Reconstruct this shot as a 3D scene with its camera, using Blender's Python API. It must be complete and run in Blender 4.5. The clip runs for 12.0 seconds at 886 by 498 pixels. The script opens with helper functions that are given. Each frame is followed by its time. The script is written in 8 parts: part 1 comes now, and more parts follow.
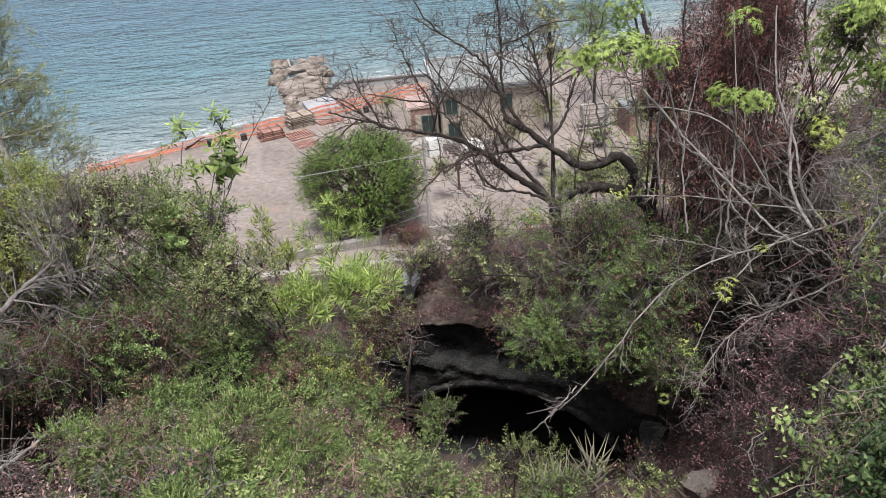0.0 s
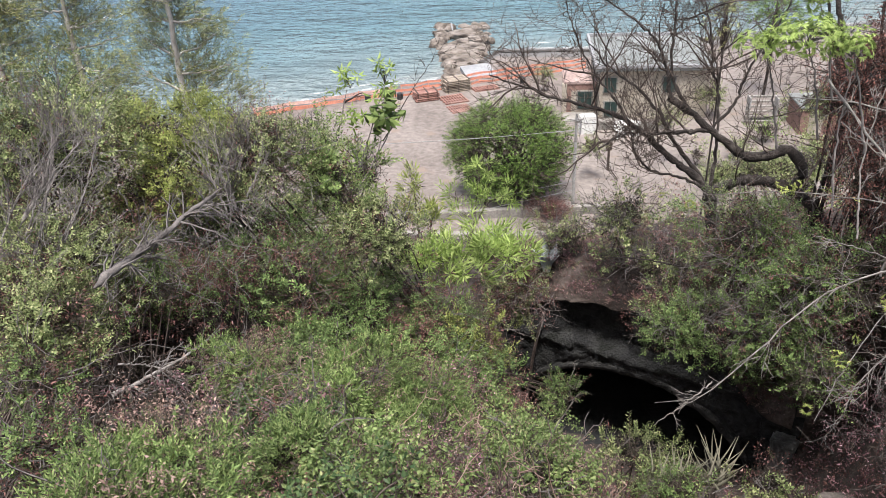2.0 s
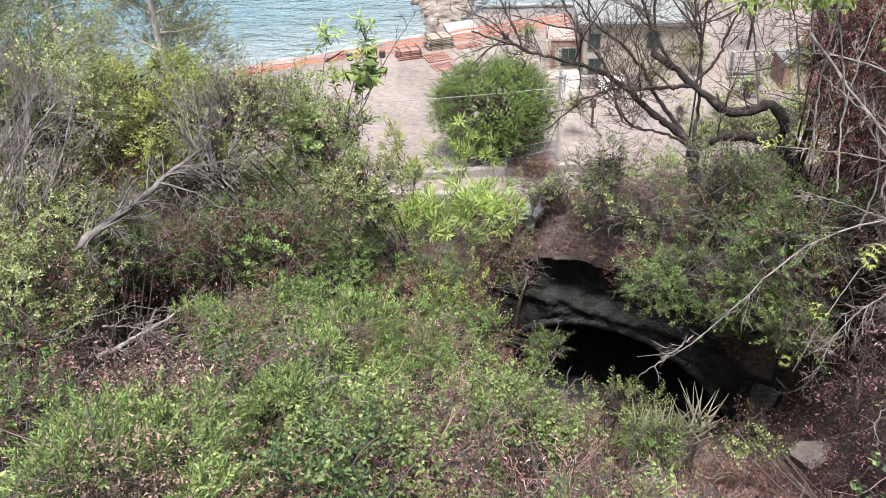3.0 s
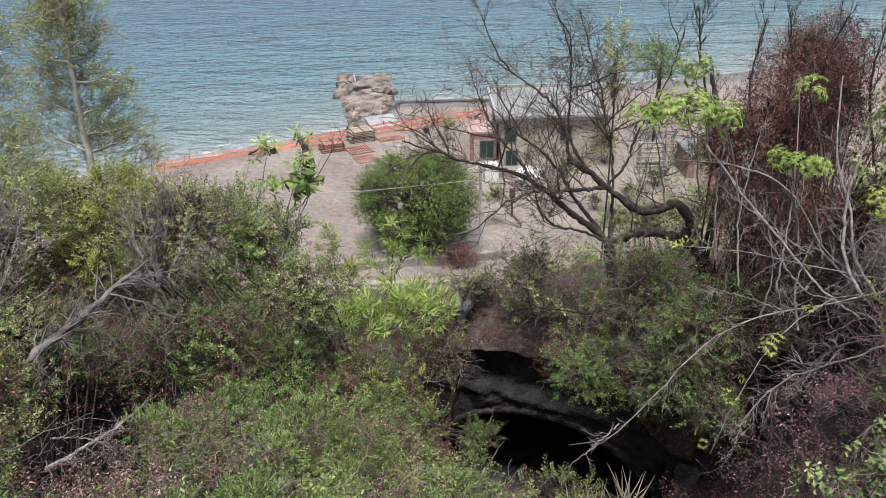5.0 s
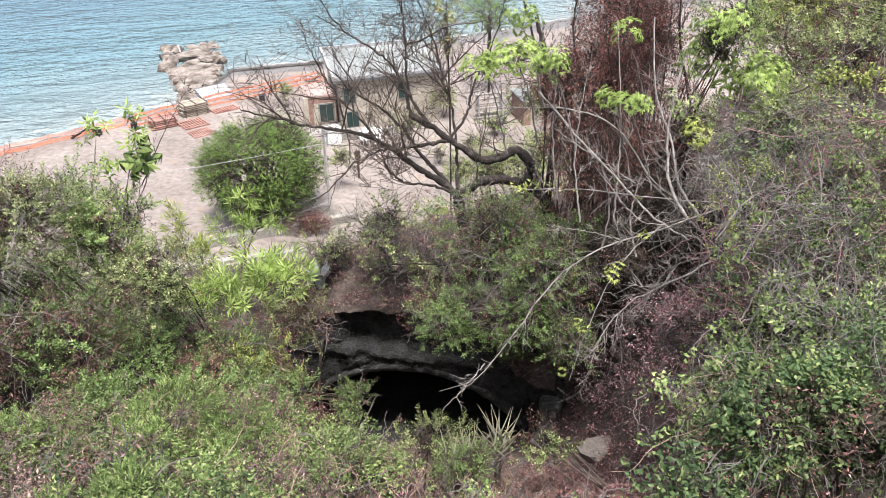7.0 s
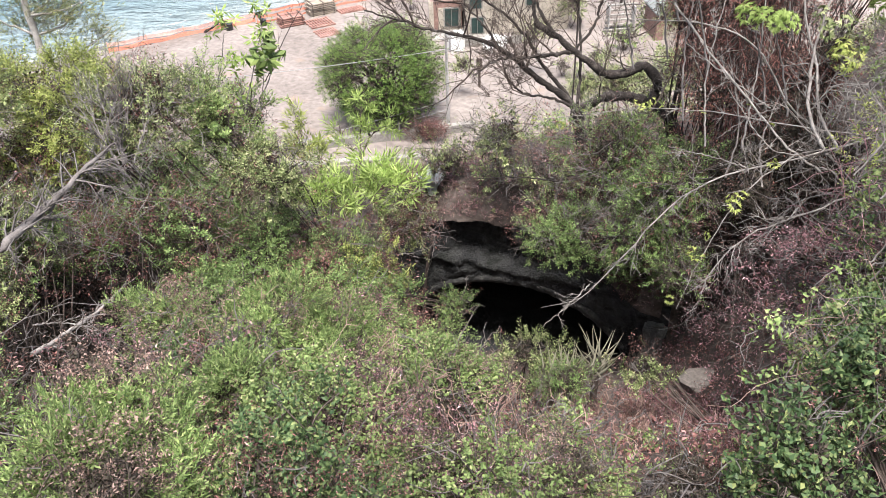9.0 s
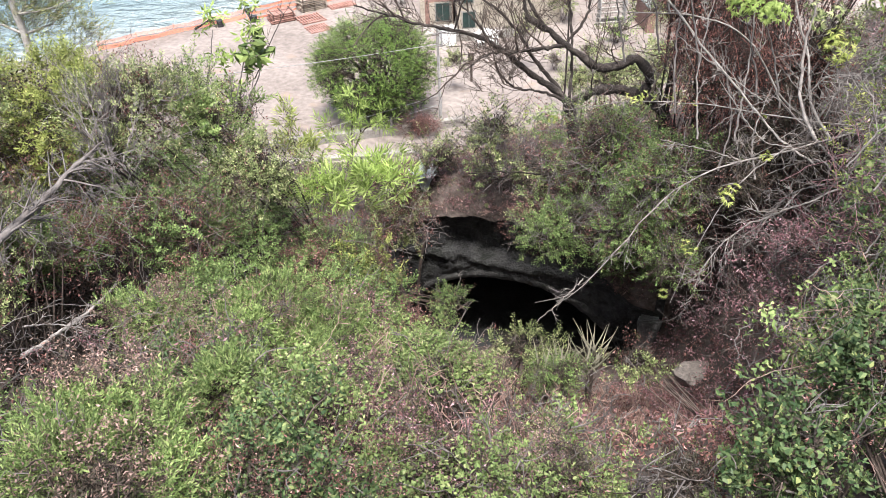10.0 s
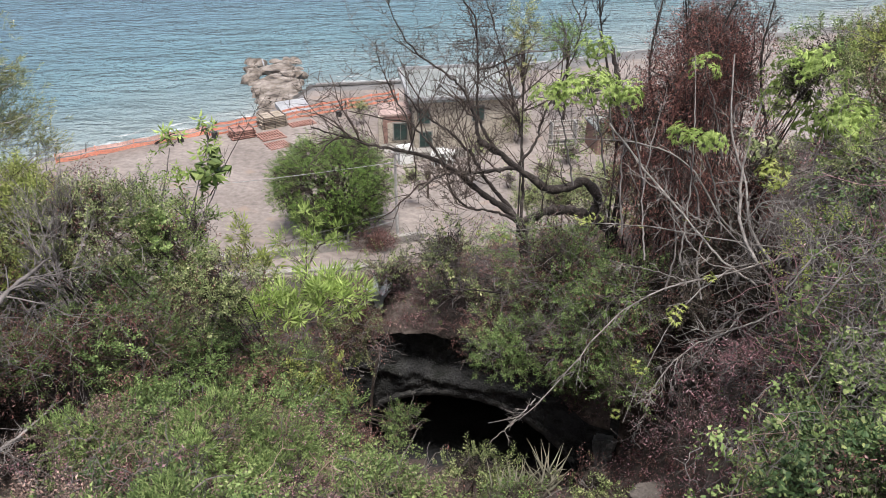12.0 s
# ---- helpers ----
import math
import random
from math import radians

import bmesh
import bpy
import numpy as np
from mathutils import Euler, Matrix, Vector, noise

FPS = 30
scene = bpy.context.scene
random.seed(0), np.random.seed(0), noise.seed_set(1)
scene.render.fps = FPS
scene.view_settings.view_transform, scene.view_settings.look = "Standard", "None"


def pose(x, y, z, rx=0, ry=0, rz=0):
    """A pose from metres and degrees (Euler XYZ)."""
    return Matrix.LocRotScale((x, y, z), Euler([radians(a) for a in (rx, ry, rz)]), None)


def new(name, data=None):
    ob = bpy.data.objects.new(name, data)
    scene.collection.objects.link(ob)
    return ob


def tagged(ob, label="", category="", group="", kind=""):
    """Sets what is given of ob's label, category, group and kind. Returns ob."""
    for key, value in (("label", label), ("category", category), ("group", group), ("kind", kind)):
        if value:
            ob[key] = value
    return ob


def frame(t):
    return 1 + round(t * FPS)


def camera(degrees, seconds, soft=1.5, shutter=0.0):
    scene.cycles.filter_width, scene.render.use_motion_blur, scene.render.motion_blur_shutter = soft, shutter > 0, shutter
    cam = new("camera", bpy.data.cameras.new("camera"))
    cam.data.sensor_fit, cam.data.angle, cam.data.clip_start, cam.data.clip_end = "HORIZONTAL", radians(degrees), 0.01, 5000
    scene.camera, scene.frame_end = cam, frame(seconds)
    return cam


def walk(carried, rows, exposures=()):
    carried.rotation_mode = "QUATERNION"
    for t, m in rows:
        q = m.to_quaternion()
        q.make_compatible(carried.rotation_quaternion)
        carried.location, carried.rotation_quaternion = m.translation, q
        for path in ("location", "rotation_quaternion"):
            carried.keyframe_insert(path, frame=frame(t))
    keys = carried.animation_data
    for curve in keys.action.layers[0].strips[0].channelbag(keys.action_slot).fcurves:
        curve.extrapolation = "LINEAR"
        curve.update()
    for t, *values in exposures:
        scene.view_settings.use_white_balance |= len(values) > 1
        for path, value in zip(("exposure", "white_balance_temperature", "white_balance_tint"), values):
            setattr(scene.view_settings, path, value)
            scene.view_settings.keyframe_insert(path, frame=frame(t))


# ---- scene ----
cam = camera(58.18, 12.0, soft=0.65)
PATH = [
    (0, pose(0.121, 0.309, 19.786, 61.583, 3.787, -2.047)),
    (0.5, pose(0.083, 0.273, 19.766, 61.429, 2.919, 4.354)),
    (1, pose(0.061, 0.284, 19.731, 61.217, 2.602, 7.151)),
    (1.5, pose(0.037, 0.288, 19.719, 60.908, 2.235, 8.723)),
    (2, pose(0.036, 0.299, 19.709, 60.242, 2.265, 9.967)),
    (2.5, pose(0.050, 0.305, 19.694, 58.915, 2.453, 10.274)),
    (3, pose(0.058, 0.288, 19.695, 57.314, 2.306, 8.705)),
    (3.2, pose(0.055, 0.289, 19.698, 56.932, 2.168, 7.967)),
    (4.8, pose(-0.061, -0.109, 20.138, 62.767, 0.177, 3.000)),
    (5, pose(-0.058, -0.124, 20.137, 63.301, 0.800, 3.181)),
    (5.5, pose(-0.040, -0.145, 20.161, 63.235, 1.697, -0.108)),
    (6, pose(-0.028, -0.215, 20.205, 62.189, 1.469, -6.631)),
    (6.5, pose(-0.059, -0.256, 20.168, 61.487, 1.320, -10.029)),
    (7, pose(-0.092, -0.246, 20.167, 60.336, 1.159, -8.998)),
    (7.5, pose(-0.060, -0.194, 20.140, 57.778, 1.004, -4.689)),
    (7.7, pose(-0.053, -0.204, 20.177, 56.642, 1.309, -2.938)),
    (9.3, pose(-0.059, -0.167, 20.118, 54.223, 2.061, 0.266)),
    (9.5, pose(-0.039, -0.150, 20.115, 54.177, 2.302, 0.225)),
    (10, pose(-0.041, -0.140, 20.109, 53.876, 2.118, -0.595)),
    (10.5, pose(-0.014, -0.112, 20.132, 57.678, 0.117, -2.327)),
    (11, pose(-0.014, -0.115, 20.163, 60.981, -0.438, -2.730)),
    (11.5, pose(0.002, -0.127, 20.160, 61.866, 0.091, -2.623)),
    (12, pose(0.016, -0.121, 20.165, 61.978, 0.223, -3.048)),
]
EXPOSURES = [(0, 1.5), (0.5, 1.22), (1.0, 1.64), (1.5, 1.62), (2.0, 1.7), (2.5, 1.88), (3.2, 2.06), (5.0, 1.42), (5.5, 1.37), (6.0, 1.67), (6.5, 2.1), (7.5, 2.12), (9.5, 2.24), (10.2, 2.26), (10.5, 2.14), (11.0, 1.74), (11.5, 1.58), (12.0, 1.52)]
walk(cam, PATH, EXPOSURES)

# ---- light ----
world = bpy.data.worlds.new("world")
scene.world = world
world.use_nodes = True
wn = world.node_tree.nodes
sky = wn.new("ShaderNodeTexSky")
sky.sky_type, sky.sun_disc = "NISHITA", False
sky.sun_elevation, sky.sun_rotation = radians(72), radians(180)
sky.air_density, sky.dust_density = 1.0, 4.0
hs = wn.new("ShaderNodeHueSaturation")
hs.inputs["Saturation"].default_value = 0.84
world.node_tree.links.new(sky.outputs[0], hs.inputs["Color"])
world.node_tree.links.new(hs.outputs[0], wn["Background"].inputs["Color"])
wn["Background"].inputs["Strength"].default_value = 0.064
sun = new("sun", bpy.data.lights.new("sun", "SUN"))
sun.data.energy, sun.data.angle, sun.data.color = 2.0, radians(16), (1, 0.97, 0.93)
sun.matrix_world = pose(0, 0, 40, 18, 0, 0)
rng = np.random.default_rng(7)


# ---- materials ----
def nodes_of(name):
    m = bpy.data.materials.new(name)
    m.use_nodes = True
    t = m.node_tree
    return m, t.nodes, t.links, t.nodes["Principled BSDF"]


def ramp(n, stops):
    r = n.new("ShaderNodeValToRGB")
    while len(r.color_ramp.elements) < len(stops):
        r.color_ramp.elements.new(0.5)
    for e, (p, c) in zip(r.color_ramp.elements, stops):
        e.position, e.color = p, (*c, 1)
    return r


def texture(n, l, scale, detail=6, kind="ShaderNodeTexNoise", stretch=None, source="Object"):
    co = n.new("ShaderNodeTexCoord")
    tx = n.new(kind)
    tx.inputs["Scale"].default_value = scale
    if kind == "ShaderNodeTexNoise":
        tx.inputs["Detail"].default_value = detail
    mp = n.new("ShaderNodeMapping")
    if stretch:
        mp.inputs["Scale"].default_value = stretch
    l.new(co.outputs[source], mp.inputs["Vector"])
    l.new(mp.outputs[0], tx.inputs["Vector"])
    return tx


def mixed(n, l, fac, a, b, how="MIX"):
    x = n.new("ShaderNodeMix")
    x.data_type, x.blend_type = "RGBA", how
    for s, v in ((0, fac), (6, a), (7, b)):
        if hasattr(v, "links"):
            l.new(v, x.inputs[s])
        elif isinstance(v, (int, float)):
            x.inputs[s].default_value = v
        else:
            x.inputs[s].default_value = (*v, 1)
    return x.outputs[2]


def bumped(n, l, b, height, strength, dist):
    bu = n.new("ShaderNodeBump")
    bu.inputs["Strength"].default_value, bu.inputs["Distance"].default_value = strength, dist
    l.new(height, bu.inputs["Height"])
    l.new(bu.outputs[0], b.inputs["Normal"])


def surface(name, stops, scale, rough=0.85, bump=0.4, dist=0.02, fine=None, spots=None, stretch=None, metal=0.0):
    """A weathered surface: colours over coarse noise, a finer grain, relief."""
    m, n, l, b = nodes_of(name)
    a = texture(n, l, scale, 8, stretch=stretch)
    r = ramp(n, stops)
    l.new(a.outputs["Fac"], r.inputs[0])
    g = texture(n, l, fine or scale * 9, 5, stretch=stretch)
    gr = ramp(n, [(0.3, (0.62, 0.62, 0.62)), (0.7, (1.2, 1.2, 1.2))])
    l.new(g.outputs["Fac"], gr.inputs[0])
    c = mixed(n, l, 0.8, r.outputs[0], gr.outputs[0], "MULTIPLY")
    if spots:
        s = texture(n, l, spots[0], 3)
        sr = ramp(n, [(spots[2], (0, 0, 0)), (spots[2] + 0.1, (1, 1, 1))])
        l.new(s.outputs["Fac"], sr.inputs[0])
        c = mixed(n, l, sr.outputs[0], c, spots[1])
    l.new(c, b.inputs["Base Color"])
    b.inputs["Roughness"].default_value, b.inputs["Metallic"].default_value = rough, metal
    bumped(n, l, b, g.outputs["Fac"], bump, dist)
    return m


LIFT = 1.6


def leaf_mat(name, stops, gloss=0.5, through_light=0.22):
    """Leaves: each one takes its own tone; sheen on top, some light through the blade."""
    m, n, l, b = nodes_of(name)
    geo = n.new("ShaderNodeNewGeometry")
    blue = 1.3 if stops[0][1][1] > stops[0][1][0] else 1.4
    # the palest blades stay rare; green leaves lean to green, dead ones to red
    red = 1.05 if stops[0][1][1] > stops[0][1][0] else 1.12
    r = ramp(n, [(p if p < 1 else 0.985, (c[0] * red * LIFT, c[1] * LIFT, c[2] * blue * LIFT)) for p, c in stops])
    l.new(geo.outputs["Random Per Island"], r.inputs[0])
    big = texture(n, l, 1.3, 3)
    br = ramp(n, [(0.32, (0.62, 0.62, 0.62)), (0.68, (1.22, 1.2, 1.16))])
    l.new(big.outputs["Fac"], br.inputs[0])
    c = mixed(n, l, 1.0, r.outputs[0], br.outputs[0], "MULTIPLY")
    l.new(c, b.inputs["Base Color"])
    b.inputs["Roughness"].default_value = gloss + 0.12
    b.inputs["Specular IOR Level"].default_value = 0.22
    tr = n.new("ShaderNodeBsdfTranslucent")
    l.new(c, tr.inputs["Color"])
    mx = n.new("ShaderNodeMixShader")
    mx.inputs[0].default_value = through_light
    l.new(b.outputs[0], mx.inputs[1])
    l.new(tr.outputs[0], mx.inputs[2])
    l.new(mx.outputs[0], n["Material Output"].inputs["Surface"])
    return m


M_OLIVE = leaf_mat("leaf_olive", [(0, (0.042, 0.066, 0.016)), (0.4, (0.125, 0.162, 0.052)), (0.8, (0.2, 0.24, 0.086)), (1, (0.29, 0.31, 0.13))], 0.45)
M_MASTIC = leaf_mat("leaf_mastic", [(0, (0.046, 0.076, 0.021)), (0.45, (0.083, 0.134, 0.036)), (0.85, (0.128, 0.188, 0.052)), (1, (0.2, 0.255, 0.08))], 0.42)
# near-black leaves: the shade between and under bushes is put into this colour
M_SHADE_LEAF = leaf_mat("leaf_shade_dark", [(0, (0.016, 0.016, 0.009)), (0.6, (0.032, 0.032, 0.017)), (1, (0.055, 0.045, 0.028))], 0.7, 0.05)
M_FEATHER = leaf_mat("leaf_feather", [(0, (0.06, 0.1, 0.026)), (0.5, (0.126, 0.19, 0.05)), (1, (0.22, 0.28, 0.09))], 0.55, 0.35)
M_YELLOW = leaf_mat("leaf_yellow_green", [(0, (0.1, 0.13, 0.028)), (0.5, (0.175, 0.218, 0.047)), (1, (0.27, 0.3, 0.083))], 0.5, 0.38)
M_LIME = leaf_mat("leaf_lime", [(0, (0.11, 0.165, 0.034)), (0.5, (0.185, 0.265, 0.058)), (1, (0.28, 0.36, 0.1))], 0.5, 0.42)
M_CREEPER = leaf_mat("leaf_creeper", [(0, (0.055, 0.088, 0.024)), (0.5, (0.105, 0.155, 0.042)), (0.85, (0.15, 0.2, 0.06)), (1, (0.22, 0.24, 0.095))], 0.5)
M_IVY = leaf_mat("leaf_ivy", [(0, (0.02, 0.042, 0.013)), (0.4, (0.045, 0.078, 0.025)), (0.85, (0.082, 0.118, 0.038)), (1, (0.15, 0.18, 0.055))], 0.42)
M_LOQUAT = leaf_mat("leaf_loquat", [(0, (0.03, 0.055, 0.013)), (0.5, (0.058, 0.09, 0.021)), (0.8, (0.095, 0.135, 0.033)), (1, (0.15, 0.2, 0.05))], 0.35)
M_BROWN = leaf_mat("leaf_dry", [(0, (0.04, 0.021, 0.014)), (0.5, (0.098, 0.052, 0.034)), (0.85, (0.16, 0.095, 0.062)), (1, (0.24, 0.175, 0.12))], 0.85, 0.12)
M_RUST = leaf_mat("leaf_rust", [(0, (0.03, 0.018, 0.013)), (0.5, (0.078, 0.041, 0.026)), (0.9, (0.14, 0.072, 0.045)), (1, (0.2, 0.11, 0.07))], 0.85, 0.05)
M_PINK = leaf_mat("leaf_red_dry", [(0, (0.064, 0.034, 0.03)), (0.5, (0.132, 0.079, 0.064)), (0.9, (0.22, 0.143, 0.114)), (1, (0.36, 0.28, 0.225))], 0.8, 0.15)
M_STRAW = leaf_mat("leaf_straw", [(0, (0.085, 0.064, 0.038)), (0.5, (0.162, 0.123, 0.076)), (1, (0.255, 0.204, 0.132))], 0.75, 0.2)
M_PINE = leaf_mat("pine_needles", [(0, (0.075, 0.095, 0.03)), (0.5, (0.16, 0.185, 0.058)), (0.85, (0.225, 0.245, 0.08)), (1, (0.28, 0.25, 0.1))], 0.55, 0.15)
M_FICUS = leaf_mat("leaf_round_tree", [(0, (0.016, 0.034, 0.008)), (0.35, (0.066, 0.122, 0.022)), (0.85, (0.122, 0.195, 0.038)), (1, (0.18, 0.25, 0.052))], 0.4)
M_ALOE = leaf_mat("leaf_aloe", [(0, (0.085, 0.095, 0.058)), (0.5, (0.13, 0.14, 0.08)), (1, (0.21, 0.16, 0.115))], 0.5, 0.05)
M_AGAVE = leaf_mat("leaf_agave", [(0, (0.22, 0.26, 0.2)), (1, (0.36, 0.4, 0.33))], 0.5, 0.03)
M_TWIG = surface("twig_grey", [(0.3, (0.07, 0.06, 0.057)), (0.7, (0.19, 0.17, 0.163))], 6, 0.9, 0.5, 0.004)
M_PALE = surface("bark_pale", [(0.3, (0.115, 0.1, 0.094)), (0.7, (0.29, 0.265, 0.25))], 9, 0.85, 0.6, 0.006)
M_TRUNK = surface("bark_silver", [(0.3, (0.33, 0.3, 0.27)), (0.7, (0.55, 0.52, 0.47))], 5, 0.85, 0.6, 0.01)
M_BARK = surface("bark_dark", [(0.3, (0.016, 0.012, 0.011)), (0.55, (0.034, 0.026, 0.023)), (0.75, (0.1, 0.085, 0.077))], 7, 0.95, 1.0, 0.03, 40)
M_STEM = surface("stem_brown", [(0.3, (0.035, 0.025, 0.021)), (0.7, (0.105, 0.078, 0.066))], 8, 0.9, 0.5, 0.004)
M_SOIL = surface("hillside_soil", [(0.3, (0.03, 0.022, 0.019)), (0.55, (0.075, 0.056, 0.049)), (0.75, (0.17, 0.137, 0.122))], 1.4, 0.95, 0.8, 0.05, 16)
M_SAND = surface("beach_sand", [(0.32, (0.165, 0.137, 0.124)), (0.5, (0.205, 0.174, 0.158)), (0.7, (0.25, 0.215, 0.197))], 0.25, 0.95, 0.5, 0.06, 3.2, (0.7, (0.22, 0.17, 0.14), 0.6))
M_SHINGLE = surface("wet_shingle", [(0.3, (0.09, 0.083, 0.08)), (0.7, (0.18, 0.168, 0.16))], 0.5, 0.7, 0.5, 0.05, 7)
M_ROCK = surface("breakwater_rock", [(0.34, (0.05, 0.038, 0.031)), (0.48, (0.17, 0.14, 0.118)), (0.7, (0.3, 0.262, 0.235))], 0.9, 0.92, 1.0, 0.3, 3)
M_STONE = surface("grey_stone", [(0.3, (0.1, 0.083, 0.074)), (0.7, (0.2, 0.175, 0.16))], 3, 0.9, 0.7, 0.03)
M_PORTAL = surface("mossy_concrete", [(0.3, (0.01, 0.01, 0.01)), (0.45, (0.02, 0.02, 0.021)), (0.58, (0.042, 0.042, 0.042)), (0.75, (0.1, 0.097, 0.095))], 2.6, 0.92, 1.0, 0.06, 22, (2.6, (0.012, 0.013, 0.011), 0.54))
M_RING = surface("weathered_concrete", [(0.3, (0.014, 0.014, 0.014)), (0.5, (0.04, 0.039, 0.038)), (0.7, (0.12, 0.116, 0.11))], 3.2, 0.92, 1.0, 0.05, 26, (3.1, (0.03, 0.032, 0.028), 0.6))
M_PIER = surface("bleached_concrete", [(0.3, (0.05, 0.052, 0.05)), (0.5, (0.12, 0.122, 0.117)), (0.7, (0.24, 0.238, 0.228))], 2.4, 0.92, 1.0, 0.05, 20, (3.4, (0.04, 0.042, 0.036), 0.58))
# near-black stands in for the unlit inside of the tunnel
M_VAULT = surface("shade_black_vault", [(0.3, (0.008, 0.008, 0.009)), (0.7, (0.025, 0.026, 0.028))], 1.2, 0.9, 0.8, 0.04)
M_CONC = surface("pale_concrete", [(0.3, (0.2, 0.185, 0.168)), (0.7, (0.32, 0.3, 0.275))], 1.2, 0.85, 0.4, 0.02)
M_WHITE = surface("white_sheet", [(0.3, (0.27, 0.27, 0.28)), (0.7, (0.36, 0.36, 0.37))], 0.8, 0.6, 0.2, 0.02)
M_PLASTER = surface("cream_plaster", [(0.3, (0.33, 0.29, 0.235)), (0.7, (0.46, 0.41, 0.345))], 0.9, 0.9, 0.3, 0.01)
M_PINKWALL = surface("pink_plaster", [(0.3, (0.2, 0.12, 0.1)), (0.7, (0.32, 0.2, 0.17))], 0.9, 0.9, 0.3, 0.01)
M_ROOF = surface("grey_roof", [(0.3, (0.15, 0.16, 0.155)), (0.7, (0.24, 0.255, 0.25))], 0.5, 0.8, 0.3, 0.02)
M_PAVE = surface("pink_paving", [(0.3, (0.28, 0.2, 0.18)), (0.7, (0.4, 0.3, 0.275))], 0.8, 0.85, 0.3, 0.01)
M_SHUTTER = surface("dark_green_paint", [(0.3, (0.012, 0.03, 0.028)), (0.7, (0.025, 0.055, 0.05))], 4, 0.5, 0.1, 0.004)
M_ORANGE = surface("orange_mesh", [(0.3, (0.78, 0.27, 0.17)), (0.7, (0.85, 0.36, 0.25))], 1.1, 0.6, 0.1, 0.004)
M_PALEORANGE = surface("faded_orange_mesh", [(0.3, (0.78, 0.45, 0.38)), (0.7, (0.85, 0.55, 0.48))], 1.1, 0.6, 0.1, 0.004)
M_WOOD = surface("weathered_boards", [(0.3, (0.2, 0.095, 0.075)), (0.55, (0.32, 0.17, 0.14)), (0.75, (0.45, 0.29, 0.24))], 1.5, 0.85, 0.4, 0.01, 12)
M_GREYWOOD = surface("grey_boards", [(0.3, (0.22, 0.18, 0.14)), (0.7, (0.4, 0.34, 0.28))], 1.5, 0.85, 0.4, 0.01, 12)
M_BLACK = surface("black_plastic", [(0.3, (0.012, 0.012, 0.013)), (0.7, (0.03, 0.03, 0.032))], 4, 0.5, 0.1, 0.004)
M_POLE = surface("galvanised_pole", [(0.3, (0.28, 0.27, 0.26)), (0.7, (0.42, 0.41, 0.4))], 3, 0.6, 0.1, 0.004)
M_PLASTIC = surface("white_plastic", [(0.3, (0.66, 0.66, 0.64)), (0.7, (0.8, 0.8, 0.78))], 4, 0.45, 0.1, 0.003)
M_CABLE = surface("grey_cable", [(0.3, (0.2, 0.2, 0.2)), (0.7, (0.36, 0.36, 0.36))], 4, 0.6, 0.1, 0.003)


def sea_mat():
    m, n, l, b = nodes_of("sea_water")
    geo = n.new("ShaderNodeNewGeometry")
    # shallow water over sand is paler than the deep water further out
    dot = n.new("ShaderNodeVectorMath")
    dot.operation = "DOT_PRODUCT"
    dot.inputs[1].default_value = (-0.5, 0.86, 0)
    l.new(geo.outputs["Position"], dot.inputs[0])
    mr = n.new("ShaderNodeMapRange")
    mr.inputs[1].default_value, mr.inputs[2].default_value = 54, 105
    l.new(dot.outputs["Value"], mr.inputs[0])
    drift = texture(n, l, 0.05, 4, stretch=(1, 2.5, 1))
    ad = n.new("ShaderNodeMath")
    ad.operation = "MULTIPLY_ADD"
    ad.inputs[1].default_value, ad.inputs[2].default_value = 0.4, -0.2
    l.new(drift.outputs["Fac"], ad.inputs[0])
    su = n.new("ShaderNodeMath")
    l.new(mr.outputs[0], su.inputs[0])
    l.new(ad.outputs[0], su.inputs[1])
    r = ramp(n, [(0, (0.33, 0.35, 0.34)), (0.1, (0.225, 0.285, 0.3)), (0.45, (0.13, 0.218, 0.258)), (1, (0.11, 0.185, 0.243))])
    l.new(su.outputs[0], r.inputs[0])
    l.new(r.outputs[0], b.inputs["Base Color"])
    b.inputs["Roughness"].default_value = 0.12
    b.inputs["IOR"].default_value = 1.33

    def waves(scale, stretch, turn, detail):
        tx = texture(n, l, scale, detail, stretch=stretch)
        mp = tx.inputs["Vector"].links[0].from_node
        mp.inputs["Rotation"].default_value = (0, 0, turn)
        return tx.outputs["Fac"]

    total = None
    for scale, stretch, turn, detail, weight in ((0.1, (0.6, 1.4, 1), 0.5, 3, 1.6), (0.36, (0.6, 1.3, 1), -0.35, 4, 1.0), (0.95, (0.65, 1.25, 1), -0.2, 5, 0.75), (2.6, (0.7, 1.2, 1), 0.3, 4, 0.3)):
        a = n.new("ShaderNodeMath")
        a.operation = "MULTIPLY_ADD"
        a.inputs[1].default_value = weight
        l.new(waves(scale, stretch, turn, detail), a.inputs[0])
        if total is not None:
            l.new(total, a.inputs[2])
        total = a.outputs[0]
    bumped(n, l, b, total, 1.0, 1.9)
    return m


M_SEA = sea_mat()


